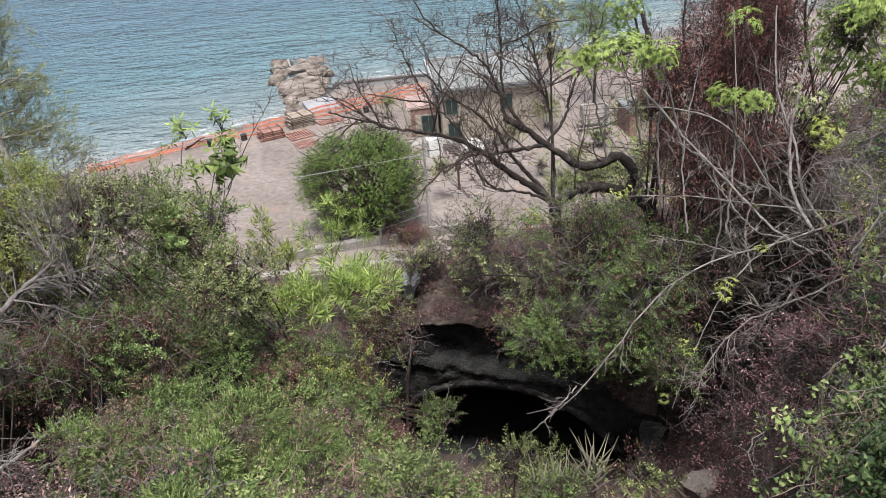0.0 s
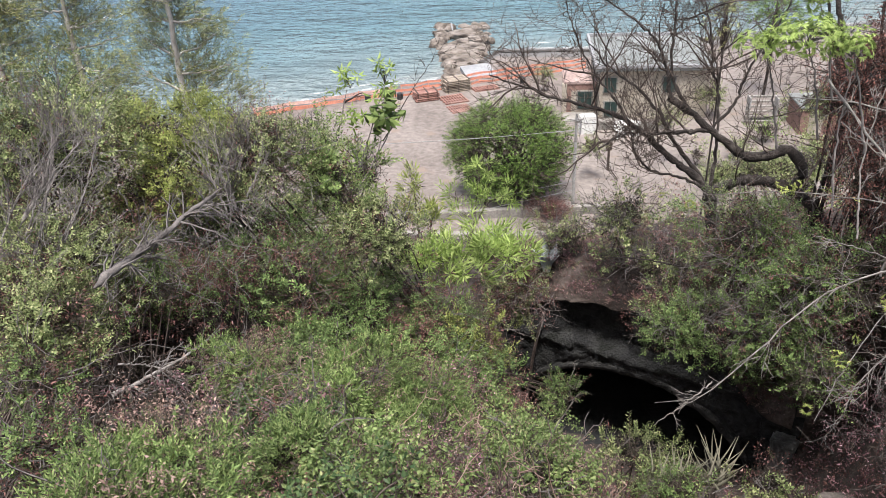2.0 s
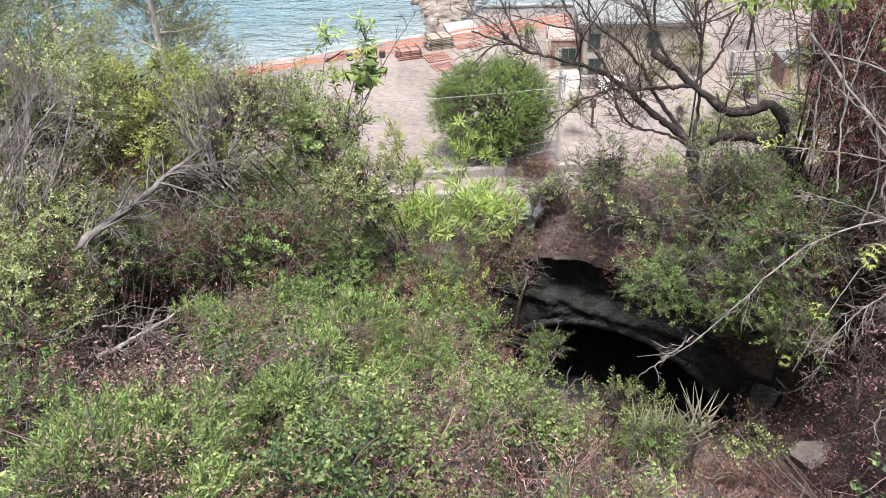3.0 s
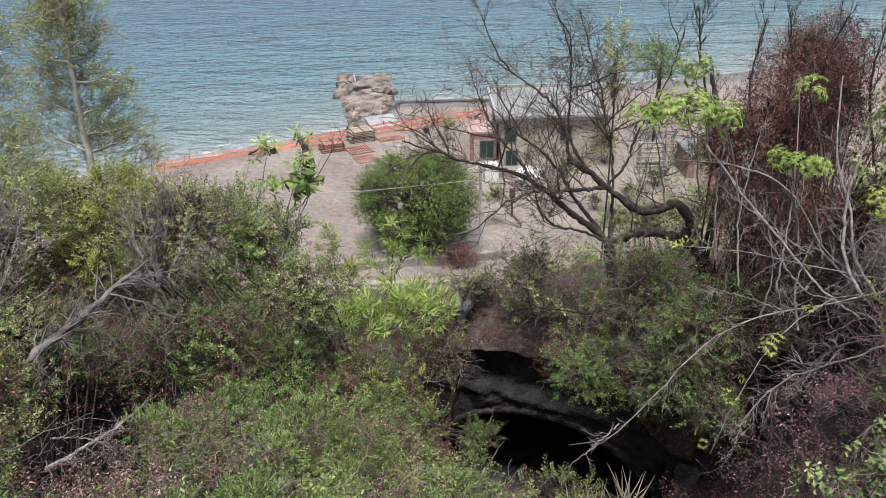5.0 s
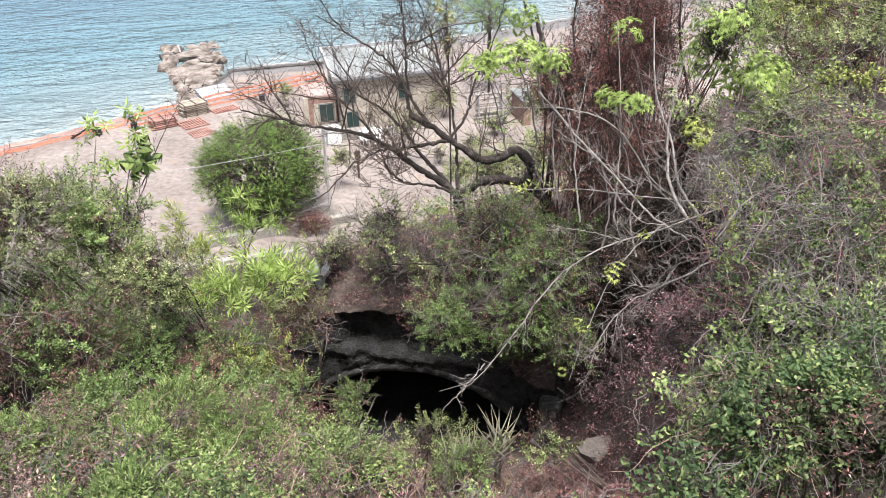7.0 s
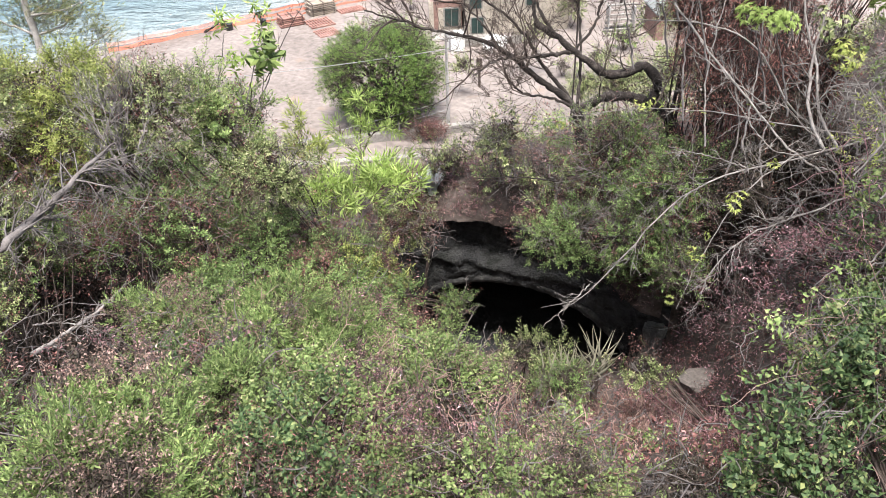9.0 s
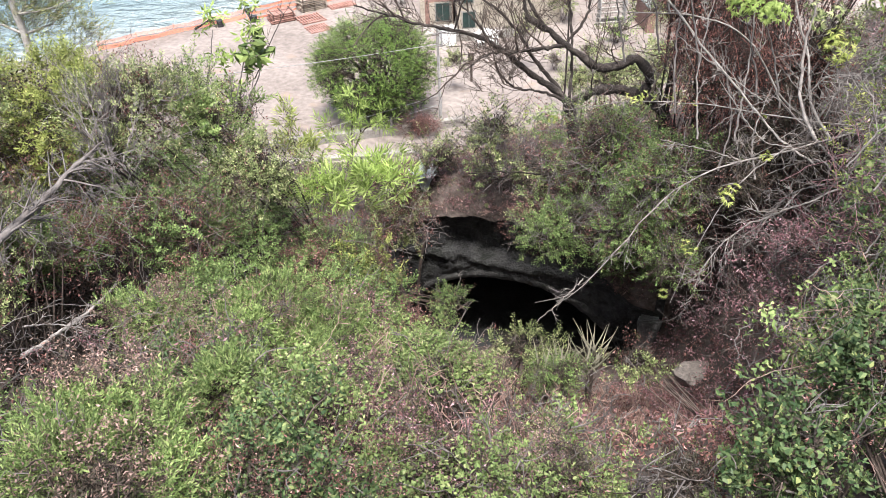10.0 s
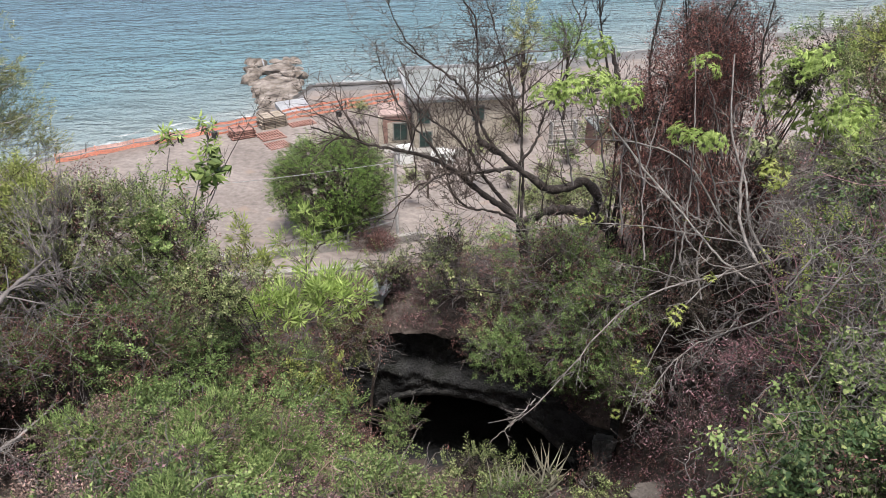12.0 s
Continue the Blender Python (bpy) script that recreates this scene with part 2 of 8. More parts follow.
def foam_mat():
    """Broken foam: white bubbles with clear water showing between."""
    m, n, l, b = nodes_of("foam")
    b.inputs["Base Color"].default_value, b.inputs["Roughness"].default_value = (0.62, 0.64, 0.64, 1), 0.8
    t1, t2 = texture(n, l, 0.9, 7, stretch=(0.6, 1.2, 1)), texture(n, l, 5.0, 4)
    mu = n.new("ShaderNodeMath")
    mu.operation = "MULTIPLY_ADD"
    mu.inputs[1].default_value = 0.3
    l.new(t2.outputs["Fac"], mu.inputs[0])
    l.new(t1.outputs["Fac"], mu.inputs[2])
    r = ramp(n, [(0.6, (0, 0, 0)), (0.86, (0.75, 0.75, 0.75))])
    l.new(mu.outputs[0], r.inputs[0])
    tr = n.new("ShaderNodeBsdfTransparent")
    mx = n.new("ShaderNodeMixShader")
    l.new(r.outputs[0], mx.inputs[0])
    l.new(tr.outputs[0], mx.inputs[1])
    l.new(b.outputs[0], mx.inputs[2])
    l.new(mx.outputs[0], n["Material Output"].inputs["Surface"])
    return m


M_FOAM = foam_mat()
M_WEED = surface("wet_weed", [(0.3, (0.035, 0.03, 0.027)), (0.7, (0.09, 0.08, 0.073))], 2.0, 0.7, 0.6, 0.05, 9)


# ---- mesh helpers ----
def mesh_of(name, verts, faces, mats, index=None):
    me = bpy.data.meshes.new(name)
    me.from_pydata([tuple(v) for v in verts], [], [tuple(f) for f in faces])
    for m in mats if isinstance(mats, (list, tuple)) else [mats]:
        me.materials.append(m)
    if index is not None:
        me.polygons.foreach_set("material_index", np.asarray(index, dtype=np.int32))
    me.update()
    return me


def quads(name, v, q, mats, index=None, smooth=False):
    """A mesh from arrays of vertices and four-cornered faces, quickly."""
    me = bpy.data.meshes.new(name)
    v = np.asarray(v, dtype=np.float32)
    q = np.asarray(q, dtype=np.int32)
    me.vertices.add(len(v))
    me.vertices.foreach_set("co", v.ravel())
    me.loops.add(q.size)
    me.loops.foreach_set("vertex_index", q.ravel())
    me.polygons.add(len(q))
    me.polygons.foreach_set("loop_start", np.arange(len(q), dtype=np.int32) * 4)
    me.polygons.foreach_set("loop_total", np.full(len(q), 4, dtype=np.int32))
    for m in mats if isinstance(mats, (list, tuple)) else [mats]:
        me.materials.append(m)
    if index is not None:
        me.polygons.foreach_set("material_index", np.asarray(index, dtype=np.int32))
    if smooth:
        me.polygons.foreach_set("use_smooth", np.ones(len(q), dtype=bool))
    me.update(calc_edges=True)
    return me


def thing(name, at, label, category, group="", kind=""):
    ob = new(name)
    ob.location = at
    ob.empty_display_size = 0.1
    return tagged(ob, label, category, group, kind)


JOINED = ("foliage", "shade_foliage", "brushwood", "dead_foliage", "stem_cluster", "limbwork", "crown", "leaf_head", "leaf_spray")


def under(name, me, parent, label=""):
    """Links a mesh in world places as one part under its thing."""
    ob = new(name, me)
    ob.parent = parent
    top = parent
    while top.parent:
        top = top.parent
    ob.location = -Vector(top.location) if parent == top else (0, 0, 0)
    if label:
        ob["label"] = label
    if name in JOINED:
        ob["kind"] = "stuff"
    return ob


def part(name, bm, material, parent, label=""):
    me = bpy.data.meshes.new(name)
    bm.to_mesh(me)
    bm.free()
    me.materials.append(material)
    return under(name, me, parent, label)


def box(bm, c, s, turn=0.0, bevel=0.0, tilt=0.0):
    m = Matrix.Translation(c) @ Matrix.Rotation(turn, 4, "Z") @ Matrix.Rotation(tilt, 4, "X") @ Matrix.Diagonal((*s, 1))
    r = bmesh.ops.create_cube(bm, size=1, matrix=m)
    if bevel:
        es = {e for v in r["verts"] for e in v.link_edges}
        bmesh.ops.bevel(bm, geom=list(es), offset=bevel, segments=2, affect="EDGES")
    return bm


def boxed(c, s, turn=0.0, bevel=0.0, tilt=0.0):
    return box(bmesh.new(), c, s, turn, bevel, tilt)


def tubes(lines, sides=5):
    """Tapered tubes along polylines of (points, radii)."""
    V, Q, base = [], [], 0
    ang = np.arange(sides) * 2 * math.pi / sides
    for pts, rad in lines:
        p = np.asarray(pts, float)
        if len(p) < 2:
            continue
        rad = np.broadcast_to(np.asarray(rad, float), (len(p),))
        d = np.gradient(p, axis=0)
        d /= np.linalg.norm(d, axis=1)[:, None] + 1e-9
        ref = np.array([0.31, 0.17, 0.93]) if abs(d[:, 2]).mean() < 0.8 else np.array([0.9, 0.4, 0.1])
        u = np.cross(d, ref)
        u /= np.linalg.norm(u, axis=1)[:, None] + 1e-9
        w = np.cross(d, u)
        ring = p[:, None] + rad[:, None, None] * (np.cos(ang)[None, :, None] * u[:, None] + np.sin(ang)[None, :, None] * w[:, None])
        V.append(ring.reshape(-1, 3))
        k = np.arange(len(p) - 1)[:, None] * sides + base
        j = np.arange(sides)[None]
        j2 = (j + 1) % sides
        Q.append(np.stack([k + j, k + j2, k + sides + j2, k + sides + j], -1).reshape(-1, 4))
        # close the tip
        e = base + (len(p) - 1) * sides
        if sides == 4:
            Q.append(np.array([[e, e + 1, e + 2, e + 3]]))
        base += len(p) * sides
    return np.concatenate(V), np.concatenate(Q)


def curve(points, n=14, wob=0.0):
    """A smooth line through a few places, with a slight wobble."""
    p = np.asarray(points, float)
    e = np.vstack([2 * p[0] - p[1], p, 2 * p[-1] - p[-2]])
    out = []
    for i in range(1, len(e) - 2):
        for s in np.linspace(0, 1, max(2, n // (len(p) - 1)), endpoint=False):
            a, b, c, d = e[i - 1], e[i], e[i + 1], e[i + 2]
            out.append(0.5 * (2 * b + (c - a) * s + (2 * a - 5 * b + 4 * c - d) * s ** 2 + (3 * b - a - 3 * c + d) * s ** 3))
    out.append(p[-1])
    out = np.array(out)
    if wob:
        out[1:-1] += rng.normal(0, wob, (len(out) - 2, 3))
    return out


def unit(v):
    v = np.asarray(v, float)
    return v / (np.linalg.norm(v, axis=-1, keepdims=True) + 1e-9)


def grow(start, way, length, radius, level, out, spread=0.7, kids=4, up=0.15, crook=0.18, tips=None, thin=0.35):
    """A crooked limb with side limbs, down to twigs."""
    n = max(3, int(3 + length * 3))
    radius = max(radius, 0.0045)
    p, d, pts = np.array(start, float), unit(way), [np.array(start, float)]
    for i in range(n):
        d = unit(d + rng.normal(0, crook, 3) + np.array([0, 0, up * 0.3]))
        p = p + d * length / n
        pts.append(p.copy())
    pts = np.array(pts)
    out.append((pts, np.linspace(radius, radius * thin, len(pts))))
    if level <= 0:
        if tips is not None:
            tips.append((pts[-1], d))
        return
    for k in range(kids):
        f = rng.uniform(0.25, 1.0)
        i = min(len(pts) - 1, int(f * (len(pts) - 1)))
        side = unit(np.cross(d, rng.normal(0, 1, 3)))
        grow(pts[i], d * (1 - spread * 0.5) + side * spread + np.array([0, 0, up]), length * rng.uniform(0.4, 0.65), radius * (1 - 0.5 * f) * 0.55, level - 1, out, spread, kids, up, crook, tips, thin)


# ---- foliage ----
def leaf(base, way, side, length, width, fold=0.25, droop=0.0):
    """One folded blade: base, left, tip, right."""
    way, side = unit(way), unit(side)
    nrm = np.cross(side, way)
    mid = base + way * length * 0.45
    return np.array([base, mid - side * width / 2 + nrm * fold * width, base + way * length - nrm * droop * length, mid + side * width / 2 + nrm * fold * width])


def sprig(kind, r):
    """Leaves round one short twig that grows along +z, about one unit long; returns vertices, faces and how many belong to the twig."""
    L = []
    if kind == "small":
        for i in range(17):
            z, a = 0.08 + 0.92 * i / 17, i * 2.4 + r.normal(0, 0.3)
            s = np.array([math.cos(a), math.sin(a), 0])
            L.append(leaf(s * 0.02 + [0, 0, z], s + [0, 0, r.uniform(0.2, 1.0)], np.cross([0, 0, 1], s) + r.normal(0, 0.35, 3), r.uniform(0.15, 0.23), r.uniform(0.068, 0.098)))
    elif kind == "feather":
        for i in range(17):
            z, a = 0.05 + 0.92 * i / 17, i * 2.4 + r.normal(0, 0.4)
            s = np.array([math.cos(a), math.sin(a), 0])
            L.append(leaf(s * 0.01 + [0, 0, z], s + [0, 0, r.uniform(0.35, 1.5)], np.cross([0, 0, 1], s) + r.normal(0, 0.25, 3), r.uniform(0.22, 0.36) * (1.1 - 0.35 * z), r.uniform(0.07, 0.1), 0.2, r.uniform(0, 0.3)))
    elif kind == "ivy":
        for i in range(9):
            z, a = 0.1 + 0.9 * i / 9, i * 2.4 + r.normal(0, 0.5)
            s = np.array([math.cos(a), math.sin(a), 0])
            b = s * 0.16 + [0, 0, z] + r.normal(0, 0.04, 3)
            w, sd = s + r.normal(0, 0.7, 3), np.cross([0, 0, 1], s) + r.normal(0, 0.6, 3)
            le, wd = r.uniform(0.2, 0.36), r.uniform(0.22, 0.36)
            w, sd = unit(w), unit(sd)
            nm = np.cross(sd, w)
            tip, notch = b + w * le - nm * 0.12 * le, b + w * le * 0.12
            for e in (-1, 1):
                L.append(np.array([notch, b - w * le * 0.08 + sd * e * wd * 0.44 + nm * 0.03, b + w * le * 0.42 + sd * e * wd * 0.5 + nm * 0.05, tip]))
    elif kind == "palmate":
        for k in range(4):
            a = k * 1.57 + r.uniform(-0.5, 0.5)
            s = np.array([math.cos(a), math.sin(a), 0])
            hub = s * 0.32 + [0, 0, 0.75 + r.uniform(-0.15, 0.15)]
            for j in range(6):
                t = (j - 2.5) * 0.55
                w = s * math.cos(t) + np.cross([0, 0, 1], s) * math.sin(t) + [0, 0, r.uniform(-0.35, 0.25)]
                L.append(leaf(hub, w, np.cross(w, [0, 0, 1]), r.uniform(0.4, 0.58), r.uniform(0.11, 0.15), 0.15, 0.2))
    elif kind == "broad":
        for i in range(10):
            a, z = i * 2.4 + r.normal(0, 0.3), 0.45 + 0.055 * i
            s = np.array([math.cos(a), math.sin(a), 0])
            L.append(leaf(s * 0.03 + [0, 0, z], s + [0, 0, -1.3 + 0.2 * i + r.normal(0, 0.15)], np.cross([0, 0, 1], s), r.uniform(0.55, 0.75), r.uniform(0.17, 0.23), 0.2, 0.25))
    elif kind == "droop":
        for i in range(8):
            a = i * 0.785 + r.normal(0, 0.25)
            s = np.array([math.cos(a), math.sin(a), 0])
            L.append(leaf(s * 0.05 + [0, 0, 0.75], s * r.uniform(0.45, 0.9) + [0, 0, r.uniform(-1.4, -0.5)], np.cross([0, 0, 1], s), r.uniform(0.6, 0.85), r.uniform(0.2, 0.27), 0.25, -0.1))
    elif kind == "whorl":
        for i in range(13):
            a = i * 2.4 + r.normal(0, 0.25)
            s = np.array([math.cos(a), math.sin(a), 0])
            L.append(leaf(s * 0.03 + [0, 0, 0.5 + 0.03 * i], s + [0, 0, -0.25 + 0.09 * i + r.normal(0, 0.12)], np.cross([0, 0, 1], s), r.uniform(0.5, 0.8), r.uniform(0.075, 0.115), 0.18, 0.4))
    elif kind == "needle":
        for i in range(10):
            z, a = 0.15 + 0.85 * i / 10, i * 2.4
            s = np.array([math.cos(a), math.sin(a), 0])
            L.append(leaf(s * 0.01 + [0, 0, z], s * r.uniform(0.5, 1.0) + [0, 0, 1], np.cross([0, 0, 1], s), r.uniform(0.35, 0.5), 0.055, 0.0))
    elif kind == "dry":
        for i in range(8):
            z, a = 0.1 + 0.9 * i / 8, i * 2.4 + r.normal(0, 0.6)
            s = np.array([math.cos(a), math.sin(a), 0])
            L.append(leaf(s * 0.05 + [0, 0, z], s + r.normal(0, 0.6, 3), r.normal(0, 1, 3), r.uniform(0.12, 0.24), r.uniform(0.05, 0.1), 0.5, 0.3))
    elif kind == "grass":
        for i in range(9):
            a = r.uniform(0, 6.28)
            s = np.array([math.cos(a), math.sin(a), 0])
            L.append(leaf(s * 0.05, s * r.uniform(0.15, 0.7) + [0, 0, 1], np.cross([0, 0, 1], s), r.uniform(0.6, 1.0), 0.035, 0.1, 0.1))
    v = np.concatenate(L)
    q = np.arange(len(v)).reshape(-1, 4)
    # the twig itself
    if kind not in ("grass",):
        bend = r.normal(0, 0.05, 2)
        line = np.array([[0, 0, -0.25], [bend[0], bend[1], 0.95 if kind not in ("palmate", "broad") else 0.8]])
        if kind in ("small", "feather", "dry"):
            tv = np.array([line[0] - [0.012, 0, 0], line[0] + [0.012, 0, 0], line[1] + [0.004, 0, 0], line[1] - [0.004, 0, 0]])
            tq = np.array([[0, 1, 2, 3]])
        else:
            tv, tq = tubes([(line, [0.014, 0.005])], 3)
        q = np.concatenate([q, tq + len(v)])
        v = np.concatenate([v, tv])
        twig = len(tq)
    else:
        twig = 0
    return v, q, twig


SPRIGS = {}
for kind_name in ("small", "feather", "ivy", "palmate", "broad", "droop", "whorl", "needle", "dry", "grass"):
    SPRIGS[kind_name] = [sprig(kind_name, np.random.default_rng(11 + k)) for k in range(5)]


def frames_along(d, r):
    """Turns that carry +z onto the ways d, with a random twist."""
    d = unit(d)
    a = np.cross(d, unit(r.normal(0, 1, d.shape)))
    a = unit(a)
    b = np.cross(d, a)
    return np.stack([a, b, d], -1)


def foliage(name, places, ways, sizes, kind, mats, r=rng):
    """Sprigs set at many places, in one mesh."""
    F = frames_along(ways, r) * np.asarray(sizes)[:, None, None]
    pick = r.integers(0, 5, len(places))
    V, Q, I, base = [], [], [], 0
    for k in range(5):
        s = np.where(pick == k)[0]
        if not len(s):
            continue
        v, q, twig = SPRIGS[kind][k]
        W = np.einsum("nij,vj->nvi", F[s], v) + places[s][:, None]
        V.append(W.reshape(-1, 3))
        Q.append((q[None] + np.arange(len(s))[:, None, None] * len(v) + base).reshape(-1, 4))
        ix = np.zeros(len(q), np.int32)
        if twig:
            ix[-twig:] = 1
        I.append(np.tile(ix, len(s)))
        base += len(s) * len(v)
    return quads(name, np.concatenate(V), np.concatenate(Q), mats, np.concatenate(I))


def lobes(c, r3, n, r):
    """Uneven lobes that make up a crown: centres and radii."""
    out = []
    for i in range(n):
        d = unit(r.normal(0, 1, 3)) * np.array([1, 1, 0.75])
        f = r.uniform(0.25, 0.72)
        out.append((np.array(c) + d * np.array(r3) * f, np.array(r3) * r.uniform(0.3, 0.62)))
    return out


def gaps(p, seed, scale=1.9, limit=-0.16):
    """True where the growth is close; leaves uneven holes."""
    o = seed * 3.7
    return np.array([noise.noise(Vector((x * scale + o, y * scale, z * scale))) > limit for x, y, z in p])


def crown_points(c, r3, n, r, lob=7, shell=0.55, flat=0.0):
    """Places and outward ways in the outer layer of an uneven crown."""
    L = lobes(c, r3, lob, r)
    k = r.integers(0, len(L), n)
    C, R = np.array([l[0] for l in L])[k], np.array([l[1] for l in L])[k]
    d = unit(r.normal(0, 1, (n, 3)) + [0, 0, 0.25])
    f = shell + (1 - shell) * r.uniform(0, 1, (n, 1)) ** 0.6
    # leading shoots stand out from the outline here and there
    f = np.where(r.uniform(0, 1, (n, 1)) < 0.14, f * r.uniform(1.05, 1.4, (n, 1)), f)
    p = C + d * R * f
    return p, unit(d * np.array([1, 1, 0.8]) + r.normal(0, 0.45, (n, 3)) + [0, 0, 0.25 + flat]), L


# ---- ground ----
A_DIR, A_IN, A_ORG = np.array([0.9326, -0.3610]), np.array([0.3610, 0.9326]), np.array([-0.6, 12.42])


def portal(a, z, d=0.0):
    """A place on the tunnel's front: metres along it, height, metres into the hill."""
    return (A_ORG[0] + A_DIR[0] * a + A_IN[0] * d, A_ORG[1] + A_DIR[1] * a + A_IN[1] * d, z)


def smooth(t):
    t = np.clip(t, 0, 1)
    return t * t * (3 - 2 * t)


def shore_y(x):
    return np.interp(x, [-200, -80, -22.8, -12, -9.5, -7.5, 0, 45, 120, 400], [-40, 18, 54, 60.8, 64, 69.7, 70.3, 87, 112, 150])


def hill(x, y):
    left = np.interp(y, [-30, -2, 0, 1.5, 3, 4.5, 6, 7.5, 9, 11, 14, 18, 24, 30, 33, 36, 60], [25, 19.2, 18.4, 17.0, 15.2, 14.3, 13.0, 12.4, 12.7, 12.7, 11.8, 9.2, 5.2, 1.9, 1.2, -1, -12])
    gully = np.interp(y, [-30, -2, 0, 1.5, 3, 4.5, 5.9, 7, 8.8, 10.5, 12, 16], [25, 19.2, 18.4, 17.0, 15.2, 14.0, 12.9, 12.0, 10.6, 9.5, 8.7, 8.5])
    right = np.interp(y, [-30, -2, 0, 1.5, 3, 5, 7, 9, 11, 14, 18, 24, 30, 33, 36, 60], [25, 19.3, 18.5, 17.2, 15.6, 14.9, 14.4, 13.6, 13.0, 12.6, 10.8, 7.2, 3, 1.25, -1, -12])
    right = right + np.clip((x - 3.6) * 0.85, 0, 4) * smooth((y - 1.5) / 3) * (1 - smooth((y - 10) / 9))
    k = smooth((x + 2.0) / 1.5)
    side = smooth((x - 3.0) / 2.6)
    low = left * (1 - k) + gully * k
    low = low * (1 - side) + right * side
    low = low - 3.8 * np.exp(-(((x + 5.75) ** 2 + (y - 8.1) ** 2) / 3.0) ** 2)
    s = smooth((x + 1.5) / 5)
    high = left * (1 - s) + right * s
    d = (x - A_ORG[0]) * A_IN[0] + (y - A_ORG[1]) * A_IN[1]
    return np.where(d > 0.25, high, low), d


def beach(x, y):
    return np.interp(y - shore_y(x), [-30, -9, -5, 0, 10, 60, 2000], [1.3, 1.1, 0.95, 0.0, -1.4, -6, -20])


def ground_z(x, y):
    h, _ = hill(x, y)
    return np.maximum(h, beach(x, y))


def build_ground():
    gx = np.concatenate([[-4500, -1500, -500, -200, -100], np.arange(-60, -12, 2), np.arange(-12, 12, 0.3), np.arange(12, 61, 2), [100, 200, 500, 1500, 4500]])
    gy = np.concatenate([[-900, -300, -100, -50, -30], np.arange(-20, 0, 1), np.arange(0, 15, 0.3), np.arange(15, 95, 1), [110, 150, 250, 500, 1500, 4800]])
    X, Y = np.meshgrid(gx, gy)
    Z = ground_z(X, Y)
    rough = np.array([noise.noise(Vector((x * 0.9, y * 0.9, 0))) * 0.16 + noise.noise(Vector((x * 0.25, y * 0.25, 5))) * 0.25 for x, y in zip(X.ravel(), Y.ravel())]).reshape(X.shape)
    flat = smooth((Y - 31) / 3)
    Z = Z + rough * (1 - flat) + rough * 0.22 * flat * (Z > 0.3)
    h, d = hill(X, Y)
    a = (X - A_ORG[0]) * A_DIR[0] + (Y - A_ORG[1]) * A_DIR[1]
    up = d > 0.25
    n, F, I = len(gx), [], []
    for i in range(len(gy) - 1):
        for j in range(n - 1):
            c = [(i, j), (i, j + 1), (i + 1, j + 1), (i + 1, j)]
            ups = [up[p] for p in c]
            if any(ups) and not all(ups) and -1.5 < a[i, j] < 4.3:
                continue
            F.append([p[0] * n + p[1] for p in c])
            yy, xx = gy[i], gx[j]
            I.append(0 if yy < 32.4 and Z[i, j] > 0.9 else (2 if yy > shore_y(xx) - (6.5 if xx > -11 else 2.5) else 1))
    me = quads("ground", np.stack([X, Y, Z], -1).reshape(-1, 3), F, [M_SOIL, M_SAND, M_SHINGLE], I, True)
    tagged(new("ground", me), "brown hillside soil falling to a pale sandy beach", "ground", kind="structure")


build_ground()


def build_sea():
    gx = np.concatenate([[-4600, -1200, -400, -150], np.arange(-80, 81, 4), [150, 400, 1200, 4600]])
    gy = np.concatenate([[-60, 0, 30], np.arange(40, 130, 4), [160, 250, 500, 1500, 4800]])
    X, Y = np.meshgrid(gx, gy)
    n = len(gx)
    F = [(i * n + j, i * n + j + 1, i * n + n + j + 1, i * n + n + j) for i in range(len(gy) - 1) for j in range(n - 1) if gy[i + 1] > shore_y(gx[j]) - 25]
    me = quads("water", np.stack([X, Y, X * 0], -1).reshape(-1, 3), F, M_SEA, None, True)
    tagged(new("water", me), "calm blue-green sea with small ripples", "sea", kind="structure")
    # wash where the swell meets the shore: a broad ribbon and a thinner one further out
    V, Q = [], []
    for k, (off, half, z) in enumerate(((-0.1, 0.75, 0.05), (1.7, 0.3, 0.035))):
        last = None
        for x in np.arange(-42, 60, 0.25):
            wob = noise.noise(Vector((x * 0.35, k * 3.1, 2))) + 0.5 * noise.noise(Vector((x * 1.1, k * 5.1, 7)))
            w = half * (1.6 if -20 < x < -11 and k == 0 else 0.8) * (0.55 + 0.6 * noise.noise(Vector((x * 0.5, k * 2.3, 5))))
            y = float(shore_y(x)) + off + 0.45 * wob
            if w < 0.06 or abs(x + 10.2) < 1.3:
                last = None
                continue
            V += [(x, y - w, z), (x, y + w, z)]
            b = len(V)
            if last == b - 2:
                Q.append((b - 4, b - 2, b - 1, b - 3))
            last = b
    tagged(new("foam", quads("foam", V, Q, M_FOAM)), "thin broken white foam along the waterline", "foam", kind="stuff")
    # a dark line of weed left on the shingle
    V, Q = [], []
    r = np.random.default_rng(5)
    for i in range(900):
        x = r.uniform(-8.6, 12)
        c = np.array([x, float(shore_y(x)) - 3.1 + 0.3 * noise.noise(Vector((x * 0.4, 3, 3))) + r.normal(0, 0.16), 0])
        c[2] = float(ground_z(c[0], c[1])) + 0.05
        a, le, wd = r.normal(0.1, 0.5), r.uniform(0.12, 0.45), r.uniform(0.04, 0.12)
        u, w = np.array([math.cos(a), math.sin(a), 0]) * le, np.array([-math.sin(a), math.cos(a), 0]) * wd
        b = len(V)
        V += [c - u - w, c + u - w + [0, 0, 0.05], c + u + w + [0, 0, 0.03], c - u + w + [0, 0, 0.06]]
        Q.append((b, b + 1, b + 2, b + 3))
    tagged(new("seaweed", quads("seaweed", V, Q, M_WEED)), "dark line of seaweed washed up on the shingle", "seaweed", kind="stuff")


build_sea()


